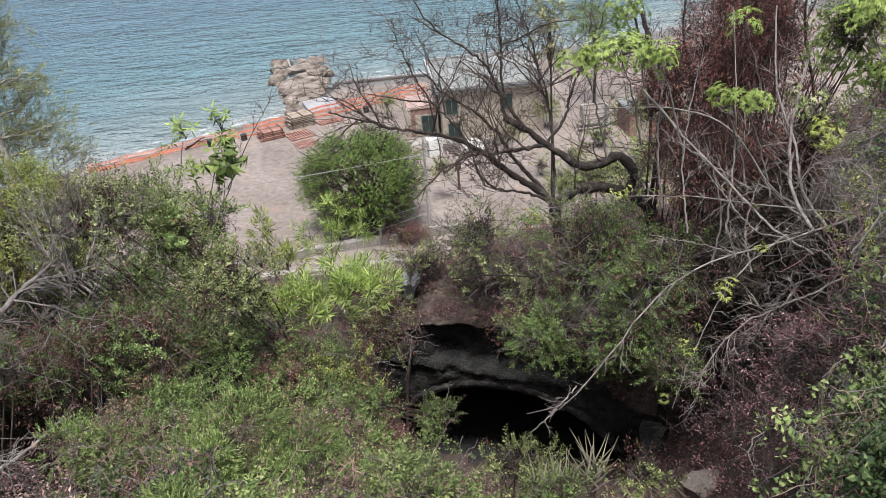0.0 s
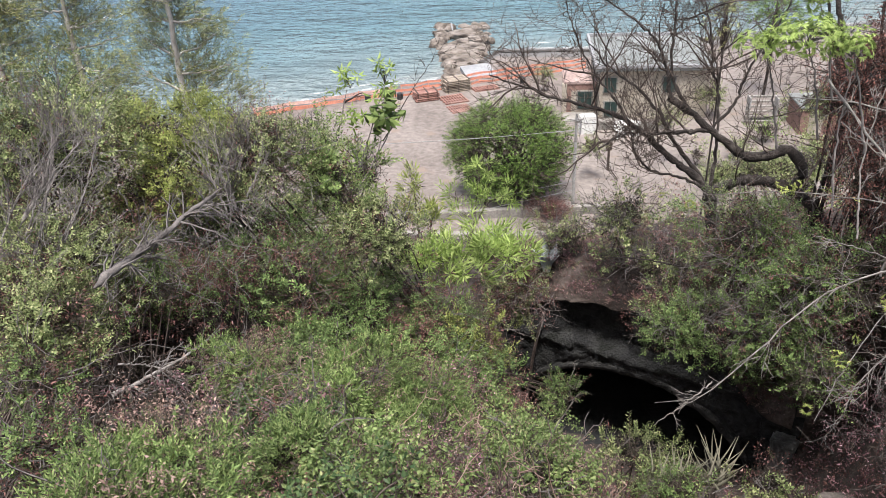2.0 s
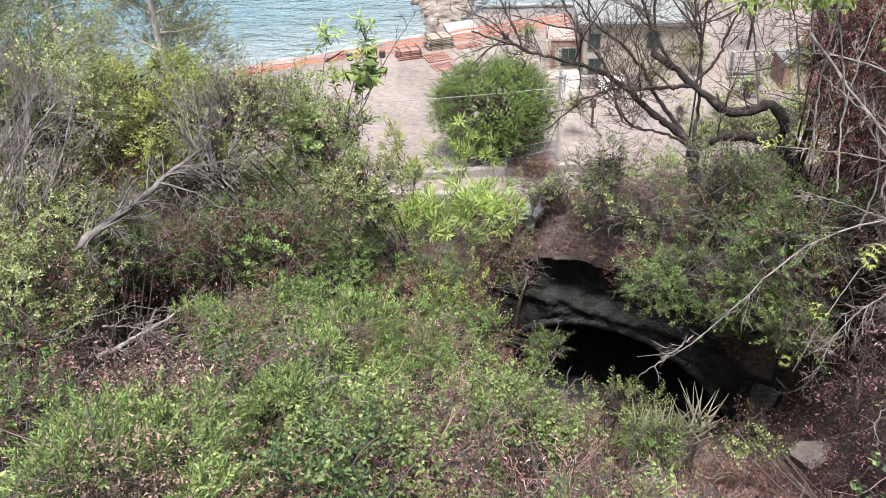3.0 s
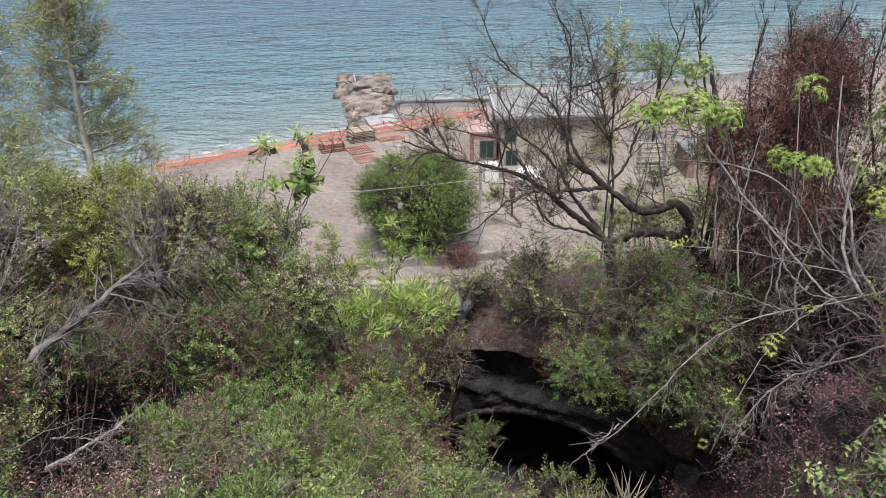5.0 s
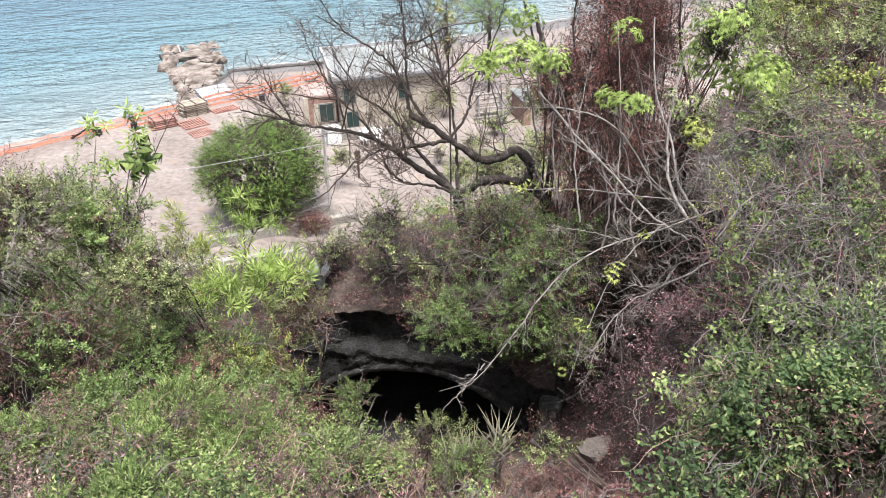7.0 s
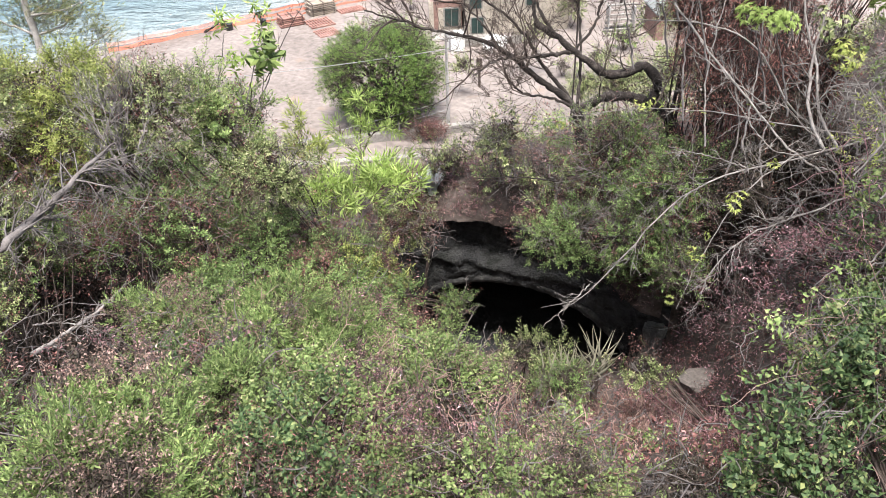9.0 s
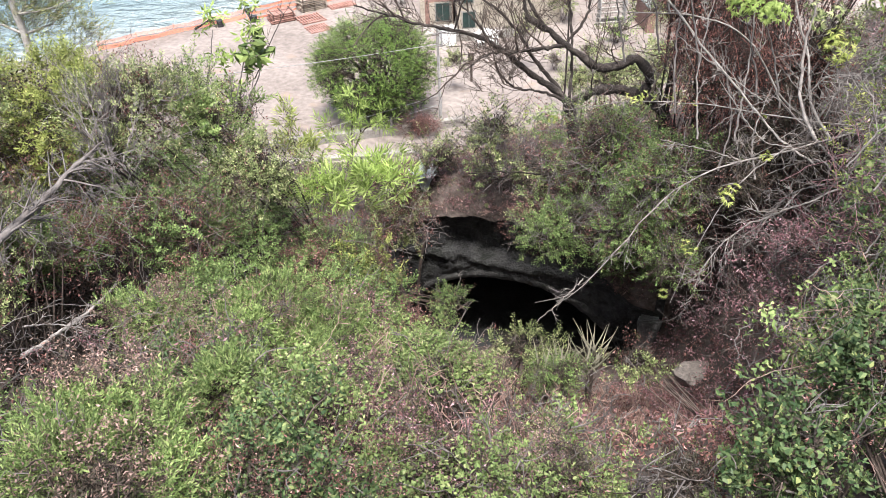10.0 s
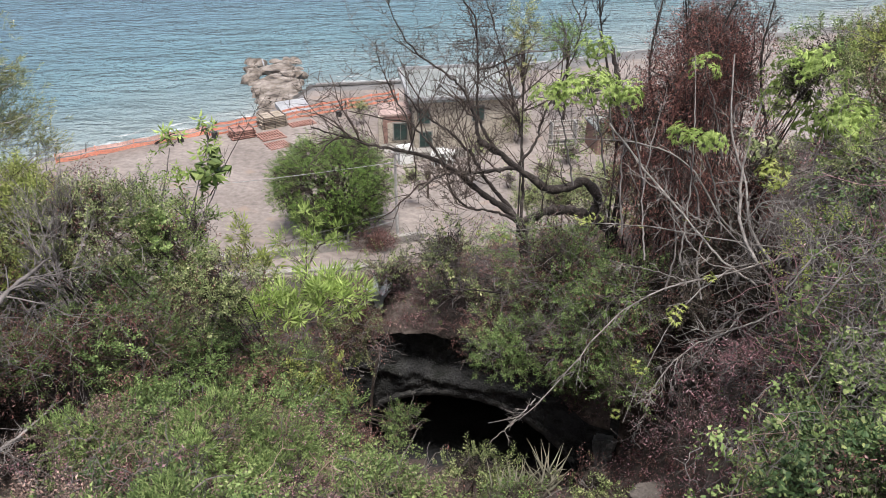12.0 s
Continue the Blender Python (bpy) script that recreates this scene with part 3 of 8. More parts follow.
# ---- tunnel in the hillside ----
def build_tunnel():
    T0 = thing("tunnel_portal", portal(1.45, 8.6), "old mossy concrete tunnel portal set into the slope", "tunnel portal")
    ca, cz, R = 1.75, 8.08, 2.58

    def opening(a):
        return cz + math.sqrt(max(0, R * R - (a - ca) ** 2)) if abs(a - ca) < 2.25 else 8.0

    def top(a):
        return 12.12 - 0.75 * smooth((0.9 - a) / 2.0) - 1.35 * smooth((a - 2.6) / 1.6) + 0.06 * noise.noise(Vector((a * 2, 0, 0)))

    aa = np.arange(-1.9, 4.65, 0.07)
    V, F = [], []
    for a in aa:
        lo, hi = float(opening(a)), float(top(a))
        for d in (0.0, 1.0):
            for s in np.linspace(0, 1, 37):
                zz = lo + (hi - lo) * s
                bulge = 0.09 * noise.noise(Vector((a * 1.6, zz * 2, d * 4))) + 0.05 * noise.noise(Vector((a * 5, zz * 6, 3)))
                if d == 0:
                    # a broken recess above a ledge, and worn courses
                    w = 0.25 * noise.noise(Vector((a * 2.2, zz * 1.7, 8)))
                    bulge += 0.3 * smooth((zz - 11.08 - w * 0.5) / 0.08) * smooth((a - 0.42 - w) / 0.1) * smooth((1.75 + w - a) / 0.1) * smooth((12.0 + w - zz) / 0.1)
                    bulge -= 0.07 * smooth((zz - 10.86) / 0.06) * smooth((11.06 + w * 0.3 - zz) / 0.06)
                    bulge += 0.06 * noise.noise(Vector((a * 9, zz * 9, 6)))
                V.append(portal(a, lo + (hi - lo) * s, d + bulge))
    n, m = 74, 37
    for i in range(len(aa) - 1):
        for s in range(m - 1):
            F.append((i * n + s, (i + 1) * n + s, (i + 1) * n + s + 1, i * n + s + 1))
            F.append((i * n + m + s, i * n + m + 1 + s, (i + 1) * n + m + 1 + s, (i + 1) * n + m + s))
        F.append((i * n + m - 1, (i + 1) * n + m - 1, (i + 1) * n + n - 1, i * n + n - 1))
        F.append((i * n, i * n + m, (i + 1) * n + m, (i + 1) * n))
    for i in (0, len(aa) - 1):
        for s in range(m - 1):
            F.append((i * n + s, i * n + s + 1, i * n + m + 1 + s, i * n + m + s))
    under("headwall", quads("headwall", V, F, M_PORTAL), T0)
    # the ring of the arch, a hand proud of the wall
    V, F = [], []
    th = np.linspace(math.radians(29), math.radians(146), 80)
    for t in th:
        for r, d in ((R - 0.03, -0.02), (R + 0.1, -0.03), (R + 0.13, 0.08), (R - 0.03, 0.3)):
            e = 0.035 * noise.noise(Vector((t * 9, r * 4, d))) + 0.03 * noise.noise(Vector((t * 23, r * 3, d)))
            V.append(portal(ca + (r + e) * math.cos(t), cz + (r + e) * math.sin(t), d))
    for i in range(len(th) - 1):
        for k in range(4):
            F.append((i * 4 + k, i * 4 + (k + 1) % 4, i * 4 + 4 + (k + 1) % 4, i * 4 + 4 + k))
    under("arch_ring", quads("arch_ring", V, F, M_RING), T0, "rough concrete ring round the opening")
    # buttress at the downhill end
    bm = boxed((0, 0, 0), (0.36, 0.9, 2.5), 0, 0.04)
    bmesh.ops.subdivide_edges(bm, edges=bm.edges[:], cuts=5, use_grid_fill=True)
    for v in bm.verts:
        n3 = noise.noise(v.co * 2.5) * 0.07 + noise.noise(v.co * 7) * 0.03
        p = portal(4.4 + v.co.x + n3, 9.2 + v.co.z + n3, v.co.y + 0.25 + n3)
        v.co = Vector(p)
    part("buttress", bm, M_PIER, T0, "pale weathered concrete pier")
    # earth lying on top of the wall, level with the slope behind
    V, F = [], []
    dd = np.concatenate([[-0.1, -0.06], np.linspace(0.0, 1.5, 11)])
    ab = np.arange(-1.9, 4.5, 0.12)
    for a in ab:
        t0 = float(top(a))
        for d in dd:
            rough = 0.07 * noise.noise(Vector((a * 3, d * 3, 2))) + 0.04 * noise.noise(Vector((a * 9, d * 9, 4)))
            x, y, _ = portal(a, 0, max(d, 0.55))
            back = max(t0 + 0.05, float(ground_z(x, y)) + 0.1)
            z = t0 + 0.05 + rough + (back - t0) * smooth(d / 0.5)
            V.append(portal(a, t0 - 0.12 + rough if d < -0.08 else z, d + 0.05 * noise.noise(Vector((a * 4, 1, 1)))))
    k = len(dd)
    for i in range(len(ab) - 1):
        for j in range(k - 1):
            F.append((i * k + j, (i + 1) * k + j, (i + 1) * k + j + 1, i * k + j + 1))
    under("earth_cap", quads("earth_cap", V, F, M_SOIL, None, True), T0, "brown earth heaped on top of the wall")
    # vault, floor and end, with the tunnel's shade put into their colour
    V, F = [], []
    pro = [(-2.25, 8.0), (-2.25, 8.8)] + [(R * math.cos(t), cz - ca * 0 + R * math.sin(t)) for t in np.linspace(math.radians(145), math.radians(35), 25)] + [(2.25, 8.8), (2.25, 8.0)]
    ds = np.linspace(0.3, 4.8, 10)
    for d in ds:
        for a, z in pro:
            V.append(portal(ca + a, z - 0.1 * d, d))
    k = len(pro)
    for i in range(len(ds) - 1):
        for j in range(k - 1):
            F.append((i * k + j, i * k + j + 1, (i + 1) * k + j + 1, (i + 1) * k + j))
    under("vault", quads("vault", V, F, M_VAULT, None, True), T0, "vault coloured near-black for the shade inside")
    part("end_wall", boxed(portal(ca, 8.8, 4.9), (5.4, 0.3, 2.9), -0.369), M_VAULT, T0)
    part("tunnel_floor", boxed(portal(ca, 8.3, 2.2), (5.0, 5.6, 0.3), -0.369), M_VAULT, T0, "floor coloured near-black for the shade inside")


build_tunnel()
rod = thing("drain_pipe", portal(0.0, 9.4, -0.12), "thin rusty pipe leaning against the portal wall", "pipe")
under("pipe", quads("pipe", *tubes([(curve([portal(-0.22, 8.9, -0.16), portal(-0.1, 10.4, -0.13), portal(0.08, 11.45, -0.1)], 10), 0.03)], 7), M_STEM, None, True), rod)


# ---- beach ----
def rock_mesh(c, s, seed, flat=0.7, mat=M_ROCK, cuts=3):
    bm = bmesh.new()
    bmesh.ops.create_icosphere(bm, subdivisions=cuts, radius=1)
    o = Vector((seed * 7.3, seed * 3.1, seed))
    rr = np.random.default_rng(seed)
    planes = [Vector(unit(rr.normal(0, 1, 3))) for _ in range(7)]
    for v in bm.verts:
        q = v.co.normalized()
        f = 1 + 0.35 * noise.noise(q * 1.1 + o) + 0.16 * noise.noise(q * 3 + o) + 0.06 * noise.noise(q * 8 + o)
        p = q * f
        for cut in planes:
            over = p.dot(cut) - 0.72
            if over > 0:
                p = p - cut * over * 0.92
        p.z = min(p.z, flat + 0.08 * noise.noise(q * 4 + o))
        v.co = Vector(c) + Vector((p.x * s[0], p.y * s[1], p.z * s[2]))
    return bm


def build_jetty():
    J = thing("breakwater", (-11, 68, 0), "low breakwater of pale weathered boulders running into the sea", "breakwater")
    r = np.random.default_rng(3)
    # broad flat slabs down the middle, broken rocks heaped along both sides and round the head
    for i, (x, y, sx, sy, sz, z) in enumerate(((-10.9, 69.6, 1.5, 2.9, 0.75, 0.3), (-10.1, 65.2, 1.15, 2.0, 0.7, 0.3), (-11.9, 73.6, 1.3, 1.4, 0.75, 0.25), (-9.7, 70.6, 0.75, 0.6, 0.6, 0.75), (-9.7, 62.4, 0.9, 1.0, 0.6, 0.35))):
        part("boulder", rock_mesh((x, y, z - 0.1), (sx * 1.4, sy * 1.1, sz * 0.8), 2 + i * 3, 0.5, cuts=4), M_ROCK, J, "large flat pale boulder")
    for i in range(210):
        y = r.uniform(60.4, 77.5)
        head = smooth((y - 73) / 3)
        half = 1.25 + 0.9 * smooth((y - 64) / 8)
        cx = -9.9 - 0.17 * (y - 62)
        u = r.choice([-1, 1]) * r.uniform(0.62 * (1 - head), 1.15)
        s = r.uniform(0.2, 0.6)
        part("boulder", rock_mesh((cx + u * half, y, r.uniform(-0.15, 0.2)), (s * r.uniform(0.8, 1.5), s * r.uniform(0.7, 1.3), s * r.uniform(0.7, 1.1)), 20 + i, 0.8, cuts=2), M_ROCK, J)
    part("driftwood", boxed((-13.0, 75.0, 0.55), (0.12, 1.5, 0.1), 0.25, 0.03, 0.2), M_WHITE, J, "pale plank lying on the rocks")


build_jetty()


def build_slab():
    S = thing("concrete_slipway", (-8.5, 60, 0.8), "pale smooth concrete slab sloping to the water", "slipway")
    bm = bmesh.new()
    for z in (0.0, -0.35):
        for x, y, h in ((-10.0, 60.8, 1.12), (-7.85, 61.8, 1.12), (-6.85, 58.5, 1.26), (-8.9, 57.5, 1.26)):
            bm.verts.new((x, y, h + z))
    bm.verts.ensure_lookup_table()
    v = bm.verts
    for f in ((0, 1, 2, 3), (7, 6, 5, 4), (0, 4, 5, 1), (1, 5, 6, 2), (2, 6, 7, 3), (3, 7, 4, 0)):
        bm.faces.new([v[i] for i in f])
    bmesh.ops.recalc_face_normals(bm, faces=bm.faces)
    part("slab", bm, M_WHITE, S)


build_slab()


def fence_run(F, p0, p1, z0, bands, height=1.05):
    """A stretch of plastic safety mesh: posts, bands of netting."""
    p0, p1 = np.array(p0, float), np.array(p1, float)
    L = np.linalg.norm(p1 - p0)
    n = max(2, int(L / 2.0) + 1)
    d = (p1 - p0) / L
    for i in range(n):
        p = p0 + (p1 - p0) * i / (n - 1)
        z = float(ground_z(p[0], p[1]))
        part("post", boxed((p[0], p[1], z + height / 2), (0.045, 0.045, height + 0.06), math.atan2(d[1], d[0]), 0.01), M_ORANGE, F)
    for lo, hi, m in bands:
        # netting: many thin strands both ways, sagging between the posts
        V, Q = [], []
        steps = int(L / 0.22)
        rows = max(3, int((hi - lo) / 0.055))

        def at(s, h, off):
            p = p0 + (p1 - p0) * s
            sag = 0.07 * math.sin(s * (n - 1) * math.pi) ** 2 + 0.03 * noise.noise(Vector((s * L, h * 2, z0)))
            k = 0.05 * noise.noise(Vector((s * L * 0.7, h * 3, 1)))
            return (p[0] - d[1] * (k + off), p[1] + d[0] * (k + off), float(ground_z(p[0], p[1])) + h - sag)

        for r in range(rows):
            h = lo + (hi - lo) * (r + 0.5) / rows
            for i in range(steps):
                a, b = i / steps, (i + 1) / steps
                k = len(V)
                V += [at(a, h - 0.023, 0), at(b, h - 0.023, 0), at(b, h + 0.023, 0), at(a, h + 0.023, 0)]
                Q.append((k, k + 1, k + 2, k + 3))
        for i in range(steps * 2):
            a = i / steps / 2
            k = len(V)
            e = 0.02 / L
            V += [at(a - e, lo, 0.01), at(a + e, lo, 0.01), at(a + e, hi, 0.01), at(a - e, hi, 0.01)]
            Q.append((k, k + 1, k + 2, k + 3))
        under("netting", quads("netting", V, Q, m), F)


def build_fence():
    F = thing("safety_fence", (-10, 55, 1), "orange plastic safety netting strung along the beach", "fence")
    fence_run(F, (-13.6, 53.6), (-0.3, 60.7), 1, [(0.04, 0.2, M_ORANGE), (0.38, 0.56, M_ORANGE)], 0.58)
    G = thing("safety_fence", (-10, 56, 1), "second line of faded orange safety netting near the water", "fence")
    fence_run(G, (-13.4, 54.9), (-0.6, 61.6), 2, [(0.05, 0.2, M_PALEORANGE), (0.4, 0.56, M_ORANGE)], 0.58)
    H = thing("safety_fence", (-18, 52, 1), "sagging orange safety netting at the end of the beach", "fence")
    fence_run(H, (-22.5, 49.3), (-13.9, 54.2), 3, [(0.02, 0.3, M_ORANGE), (0.38, 0.62, M_PALEORANGE)], 0.65)


build_fence()


def board_stack(c, L, W, H, turn, mat, label, seed):
    S = thing("board_stack", (c[0], c[1], c[2]), label, "board stack", "stacks of boards on the beach")
    r = np.random.default_rng(seed)
    layers = int(H / 0.12)
    for k in range(layers):
        for j in (-1, 0, 1):
            o = r.normal(0, 0.03, 2)
            x, y = o[0], j * W / 3 + o[1]
            q = Matrix.Rotation(turn, 3, "Z") @ Vector((x, y, 0))
            part("board", boxed((c[0] + q.x, c[1] + q.y, c[2] + 0.05 + k * 0.12), (L * r.uniform(0.94, 1.04), W / 3.3, 0.07), turn + r.normal(0, 0.02), 0.008), mat, S)
        for j in (-1, 0, 1):
            q = Matrix.Rotation(turn, 3, "Z") @ Vector((j * L * 0.42, 0, 0))
            part("batten", boxed((c[0] + q.x, c[1] + q.y, c[2] + 0.112 + k * 0.12), (0.08, W, 0.05), turn, 0.006), M_STEM, S)


board_stack((-11.2, 53.1, 0.93), 1.65, 1.3, 0.85, 0.45, M_WOOD, "low stack of reddish weathered boards on the sand", 1)
board_stack((-9.4, 55.2, 0.93), 1.9, 1.3, 1.1, 0.5, M_GREYWOOD, "taller stack of grey-brown boards by the netting", 2)


def pallet(c, L, W, turn, label, tilt=0.0):
    S = thing("pallet", c, label, "pallet", "slatted pallets on the sand")
    for i in range(9):
        q = Matrix.Rotation(turn, 3, "Z") @ Vector((-L / 2 + L * (i + 0.5) / 9, 0, 0))
        part("slat", boxed((c[0] + q.x, c[1] + q.y, c[2] + 0.16), (L / 9 * 0.5, W, 0.04), turn, 0.005), M_WOOD, S)
    for j in (-1, -0.33, 0.33, 1):
        q = Matrix.Rotation(turn, 3, "Z") @ Vector((0, j * W * 0.45, 0))
        part("runner", boxed((c[0] + q.x, c[1] + q.y, c[2] + 0.08), (L, 0.1, 0.13), turn, 0.005), M_WOOD, S)


pallet((-9.2, 52.9, 1.08), 1.75, 1.7, 0.5, "slatted timber pallet lying flat on the sand")
pallet((-8.45, 51.0, 1.08), 1.5, 1.4, 0.5, "smaller slatted pallet lying beside the other")
pallet((-7.3, 55.4, 1.08), 1.9, 0.9, 0.5, "narrow slatted pallet lying along the netting")


def drum(c, r, h, label):
    B = thing("drum", c, label, "drum")
    bm = bmesh.new()
    prof = [(0.9, 0), (1, 0.05), (0.97, 0.33), (1.03, 0.36), (0.97, 0.4), (0.97, 0.66), (1.03, 0.69), (0.97, 0.73), (1, 0.97), (0.92, 1), (0.0, 0.98)]
    rings = []
    for f, z in prof:
        rings.append([bm.verts.new((c[0] + r * f * math.cos(a), c[1] + r * f * math.sin(a), c[2] + z * h)) for a in np.arange(14) * 2 * math.pi / 14])
    for a, b in zip(rings, rings[1:]):
        for i in range(14):
            bm.faces.new((a[i], a[(i + 1) % 14], b[(i + 1) % 14], b[i]))
    part("barrel", bm, M_BLACK, B)


drum((-4.75, 57.0, 0.95), 0.22, 0.6, "small black drum standing on the sand")
drum((-15.3, 52.6, 0.95), 0.22, 0.5, "black drum beside the orange netting")
drum((-13.1, 53.2, 0.95), 0.22, 0.5, "black tub on the sand by the boards")
BR = thing("driftwood_branch", (-16.6, 52.2, 0.95), "dark dead branch washed up on the sand", "branch")
out_lines = []
grow((-17.0, 52.3, 1.0), (0.9, 0.2, 0.5), 1.6, 0.09, 2, out_lines, 0.8, 3, 0.1)
under("wood", quads("wood", *tubes(out_lines), M_BARK, None, True), BR)


def wall_run(name, p0, p1, h, w, label, cat, mat=M_CONC):
    """A low wall of cast pieces."""
    W = thing(name, (p0[0], p0[1], 1.1), label, cat)
    p0, p1 = np.array(p0, float), np.array(p1, float)
    n = max(2, int(np.linalg.norm(p1 - p0) / 1.5))
    a = math.atan2(*(p1 - p0)[::-1])
    L = np.linalg.norm(p1 - p0) / n
    for i in range(n):
        c = p0 + (p1 - p0) * (i + 0.5) / n
        z = float(ground_z(c[0], c[1]))
        part("segment", boxed((c[0], c[1], z + h / 2 - 0.1), (L - 0.015, w, h + 0.2), a + rng.normal(0, 0.004), 0.02), mat, W)


wall_run("low_wall", (-9.5, 34.35), (0.9, 36.4), 0.42, 0.35, "low pale concrete wall along the beach track", "wall")
wall_run("kerb", (-9.5, 33.0), (-1.5, 33.7), 0.12, 0.4, "pale concrete kerb of the track", "kerb")


# ---- house by the water ----
def window(parent, c, w, h, turn, label="window with dark green shutters"):
    W = part("window", boxed(c, (w + 0.14, 0.08, h + 0.14), turn, 0.01), M_CONC, parent, label)
    ux, uy = math.cos(turn), math.sin(turn)
    for e in (-1, 1):
        q = (c[0] + ux * e * w / 4 + uy * 0.06, c[1] + uy * e * w / 4 - ux * 0.06, c[2])
        bm = boxed(q, (w / 2 - 0.03, 0.05, h - 0.02), turn, 0.008)
        me = bpy.data.meshes.new("shutter")
        bm.to_mesh(me)
        bm.free()
        me.materials.append(M_SHUTTER)
        ob = new("shutter", me)
        ob.parent = W


def gable_free_house(name, c, s, turn, wallm, roofm, label, over=0.25, slab=0.22, parapet=0.0):
    H = thing(name, (c[0], c[1], c[2]), label, "house")
    part("wall", boxed((c[0], c[1], c[2] + s[2] / 2), s, turn, 0.02), wallm, H)
    part("roof", boxed((c[0], c[1], c[2] + s[2] + slab / 2 - 0.01), (s[0] + over * 2, s[1] + over * 2, slab), turn, 0.03), roofm, H, "flat roof with a thin pale edge")
    return H


# main flat-roofed building, its annexe with the shuttered window
HA = 0.09
hm = gable_free_house("beach_house", (3.75, 53.3, 0.9), (6.7, 6.6, 3.5), HA, M_PLASTER, M_ROOF, "cream house with a wide grey flat roof by the sea", 0.35, 0.25)
e1, e2 = Vector((math.cos(HA), math.sin(HA), 0)), Vector((-math.sin(HA), math.cos(HA), 0))
hc = Vector((3.75, 53.3, 0.9))
for k, (u, z, w, h) in enumerate(((-2.7, 2.55, 0.75, 0.95), (0.9, 2.55, 0.75, 0.95), (-2.6, 0.95, 0.8, 1.0))):
    q = hc + e1 * u - e2 * 3.32 + Vector((0, 0, z))
    window(hm, tuple(q), w, h, HA)
for u in (-1.6, 0.6):
    q = hc - e1 * 3.38 + e2 * u + Vector((0, 0, 2.3))
    window(hm, tuple(q), 0.8, 1.1, HA - math.pi / 2)
part("parapet", boxed(tuple(hc - e1 * 3.66 + Vector((0, 0, 3.82))), (0.16, 7.3, 0.3), HA, 0.02), M_WHITE, hm, "white roof edge")
part("parapet", boxed(tuple(hc + e2 * 3.58 + Vector((0, 0, 3.82))), (7.2, 0.14, 0.3), HA, 0.02), M_WHITE, hm, "white roof edge")
part("parapet", boxed(tuple(hc - e2 * 3.62 + Vector((0, 0, 3.78))), (7.2, 0.14, 0.2), HA, 0.02), M_WHITE, hm, "white roof edge")
an = gable_free_house("annexe", (-0.62, 52.0, 0.95), (2.0, 2.6, 2.2), HA, M_PINKWALL, M_PAVE, "small pink-walled annexe with a shuttered window", 0.06, 0.16)
ac = Vector((-0.62, 52.0, 0.95))
q = ac - e2 * 1.33 + e1 * 0.3 + Vector((0, 0, 1.1))
part("pier", boxed(tuple(ac - e1 * 1.0 - e2 * 1.25 + Vector((0, 0, 1.1))), (0.3, 0.35, 2.3), HA, 0.02), M_PLASTER, an)
part("panel", boxed(tuple(ac + e1 * 0.2 - e2 * 1.31 + Vector((0, 0, 0.9))), (1.5, 0.06, 1.75), HA, 0.02), M_PLASTER, an)
window(an, tuple(q + Vector((0, 0, 0.05)) - e2 * 0.02), 0.9, 1.15, HA)
ter = thing("terrace", (2.5, 48.2, 1.1), "pale concrete terrace in front of the house", "terrace")
part("deck", boxed((0.6, 50.2, 1.12), (4.2, 2.2, 0.3), HA, 0.02), M_CONC, ter)
part("wall", boxed((2.6, 48.0, 1.35), (5.2, 0.25, 0.75), HA, 0.03), M_CONC, ter)
pv = thing("paved_yard", (4.5, 43.5, 1.12), "faded pink paved yard behind the house", "paving", kind="structure")
part("slabs", boxed((4.6, 43.4, 1.14), (9.5, 6.6, 0.12), 0.16, 0.01), M_PAVE, pv)

shed = gable_free_house("shed", (13.6, 49.0, 1.0), (2.6, 2.4, 1.9), 0.1, M_PINKWALL, M_ROOF, "small brown-pink shed with a grey roof among plants", 0.12, 0.12)
part("door", boxed((13.3, 47.76, 1.85), (0.8, 0.08, 1.7), 0.1, 0.01), M_PLASTER, shed)
bin_ = thing("water_tank", (16.2, 45.6, 1.0), "grey rectangular water tank beside the shed", "tank")
part("tank", boxed((16.2, 45.6, 1.75), (2.2, 1.3, 1.4), 0.2, 0.12), M_ROOF, bin_)
rk = thing("timber_rack", (10.5, 50.2, 1.0), "rack of stacked grey planks beside the shed", "timber rack")
for k in range(6):
    part("plank", boxed((10.5 + 0.05 * k, 49.6 + 0.12 * k, 1.35 + 0.28 * k), (1.9, 0.22, 0.1), 0.12, 0.01), M_CONC, rk)
for e in (-0.8, 0.8):
    part("post", boxed((10.6 + e, 49.8, 1.9), (0.08, 0.7, 1.9), 0.12, 0.01), M_POLE, rk)
cab = thing("white_cabinet", (0.05, 47.3, 1.15), "white metal cabinet standing on the yard", "cabinet")
part("body", boxed((0.05, 47.3, 1.75), (0.95, 0.6, 1.2), 0.35, 0.03), M_PLASTIC, cab)
part("door", boxed((-0.05, 46.98, 1.75), (0.7, 0.04, 1.0), 0.35, 0.01), M_WHITE, cab)


def chair(c, turn):
    C = thing("garden_chair", c, "white plastic garden chair on the paved yard", "chair", "white chairs in the yard")
    m3 = Matrix.Rotation(turn, 3, "Z")

    def put(name, o, s, tilt=0.0):
        q = m3 @ Vector(o)
        part(name, boxed((c[0] + q.x, c[1] + q.y, c[2] + q.z), s, turn, 0.015, tilt), M_PLASTIC, C)

    put("seat", (0, 0, 0.43), (0.48, 0.46, 0.05))
    put("backrest", (0, 0.25, 0.68), (0.48, 0.05, 0.5), -0.15)
    for x in (-0.2, 0.2):
        for y in (-0.19, 0.19):
            put("leg", (x, y, 0.21), (0.05, 0.05, 0.43))
        put("armrest", (x * 1.2, 0, 0.64), (0.06, 0.44, 0.04))


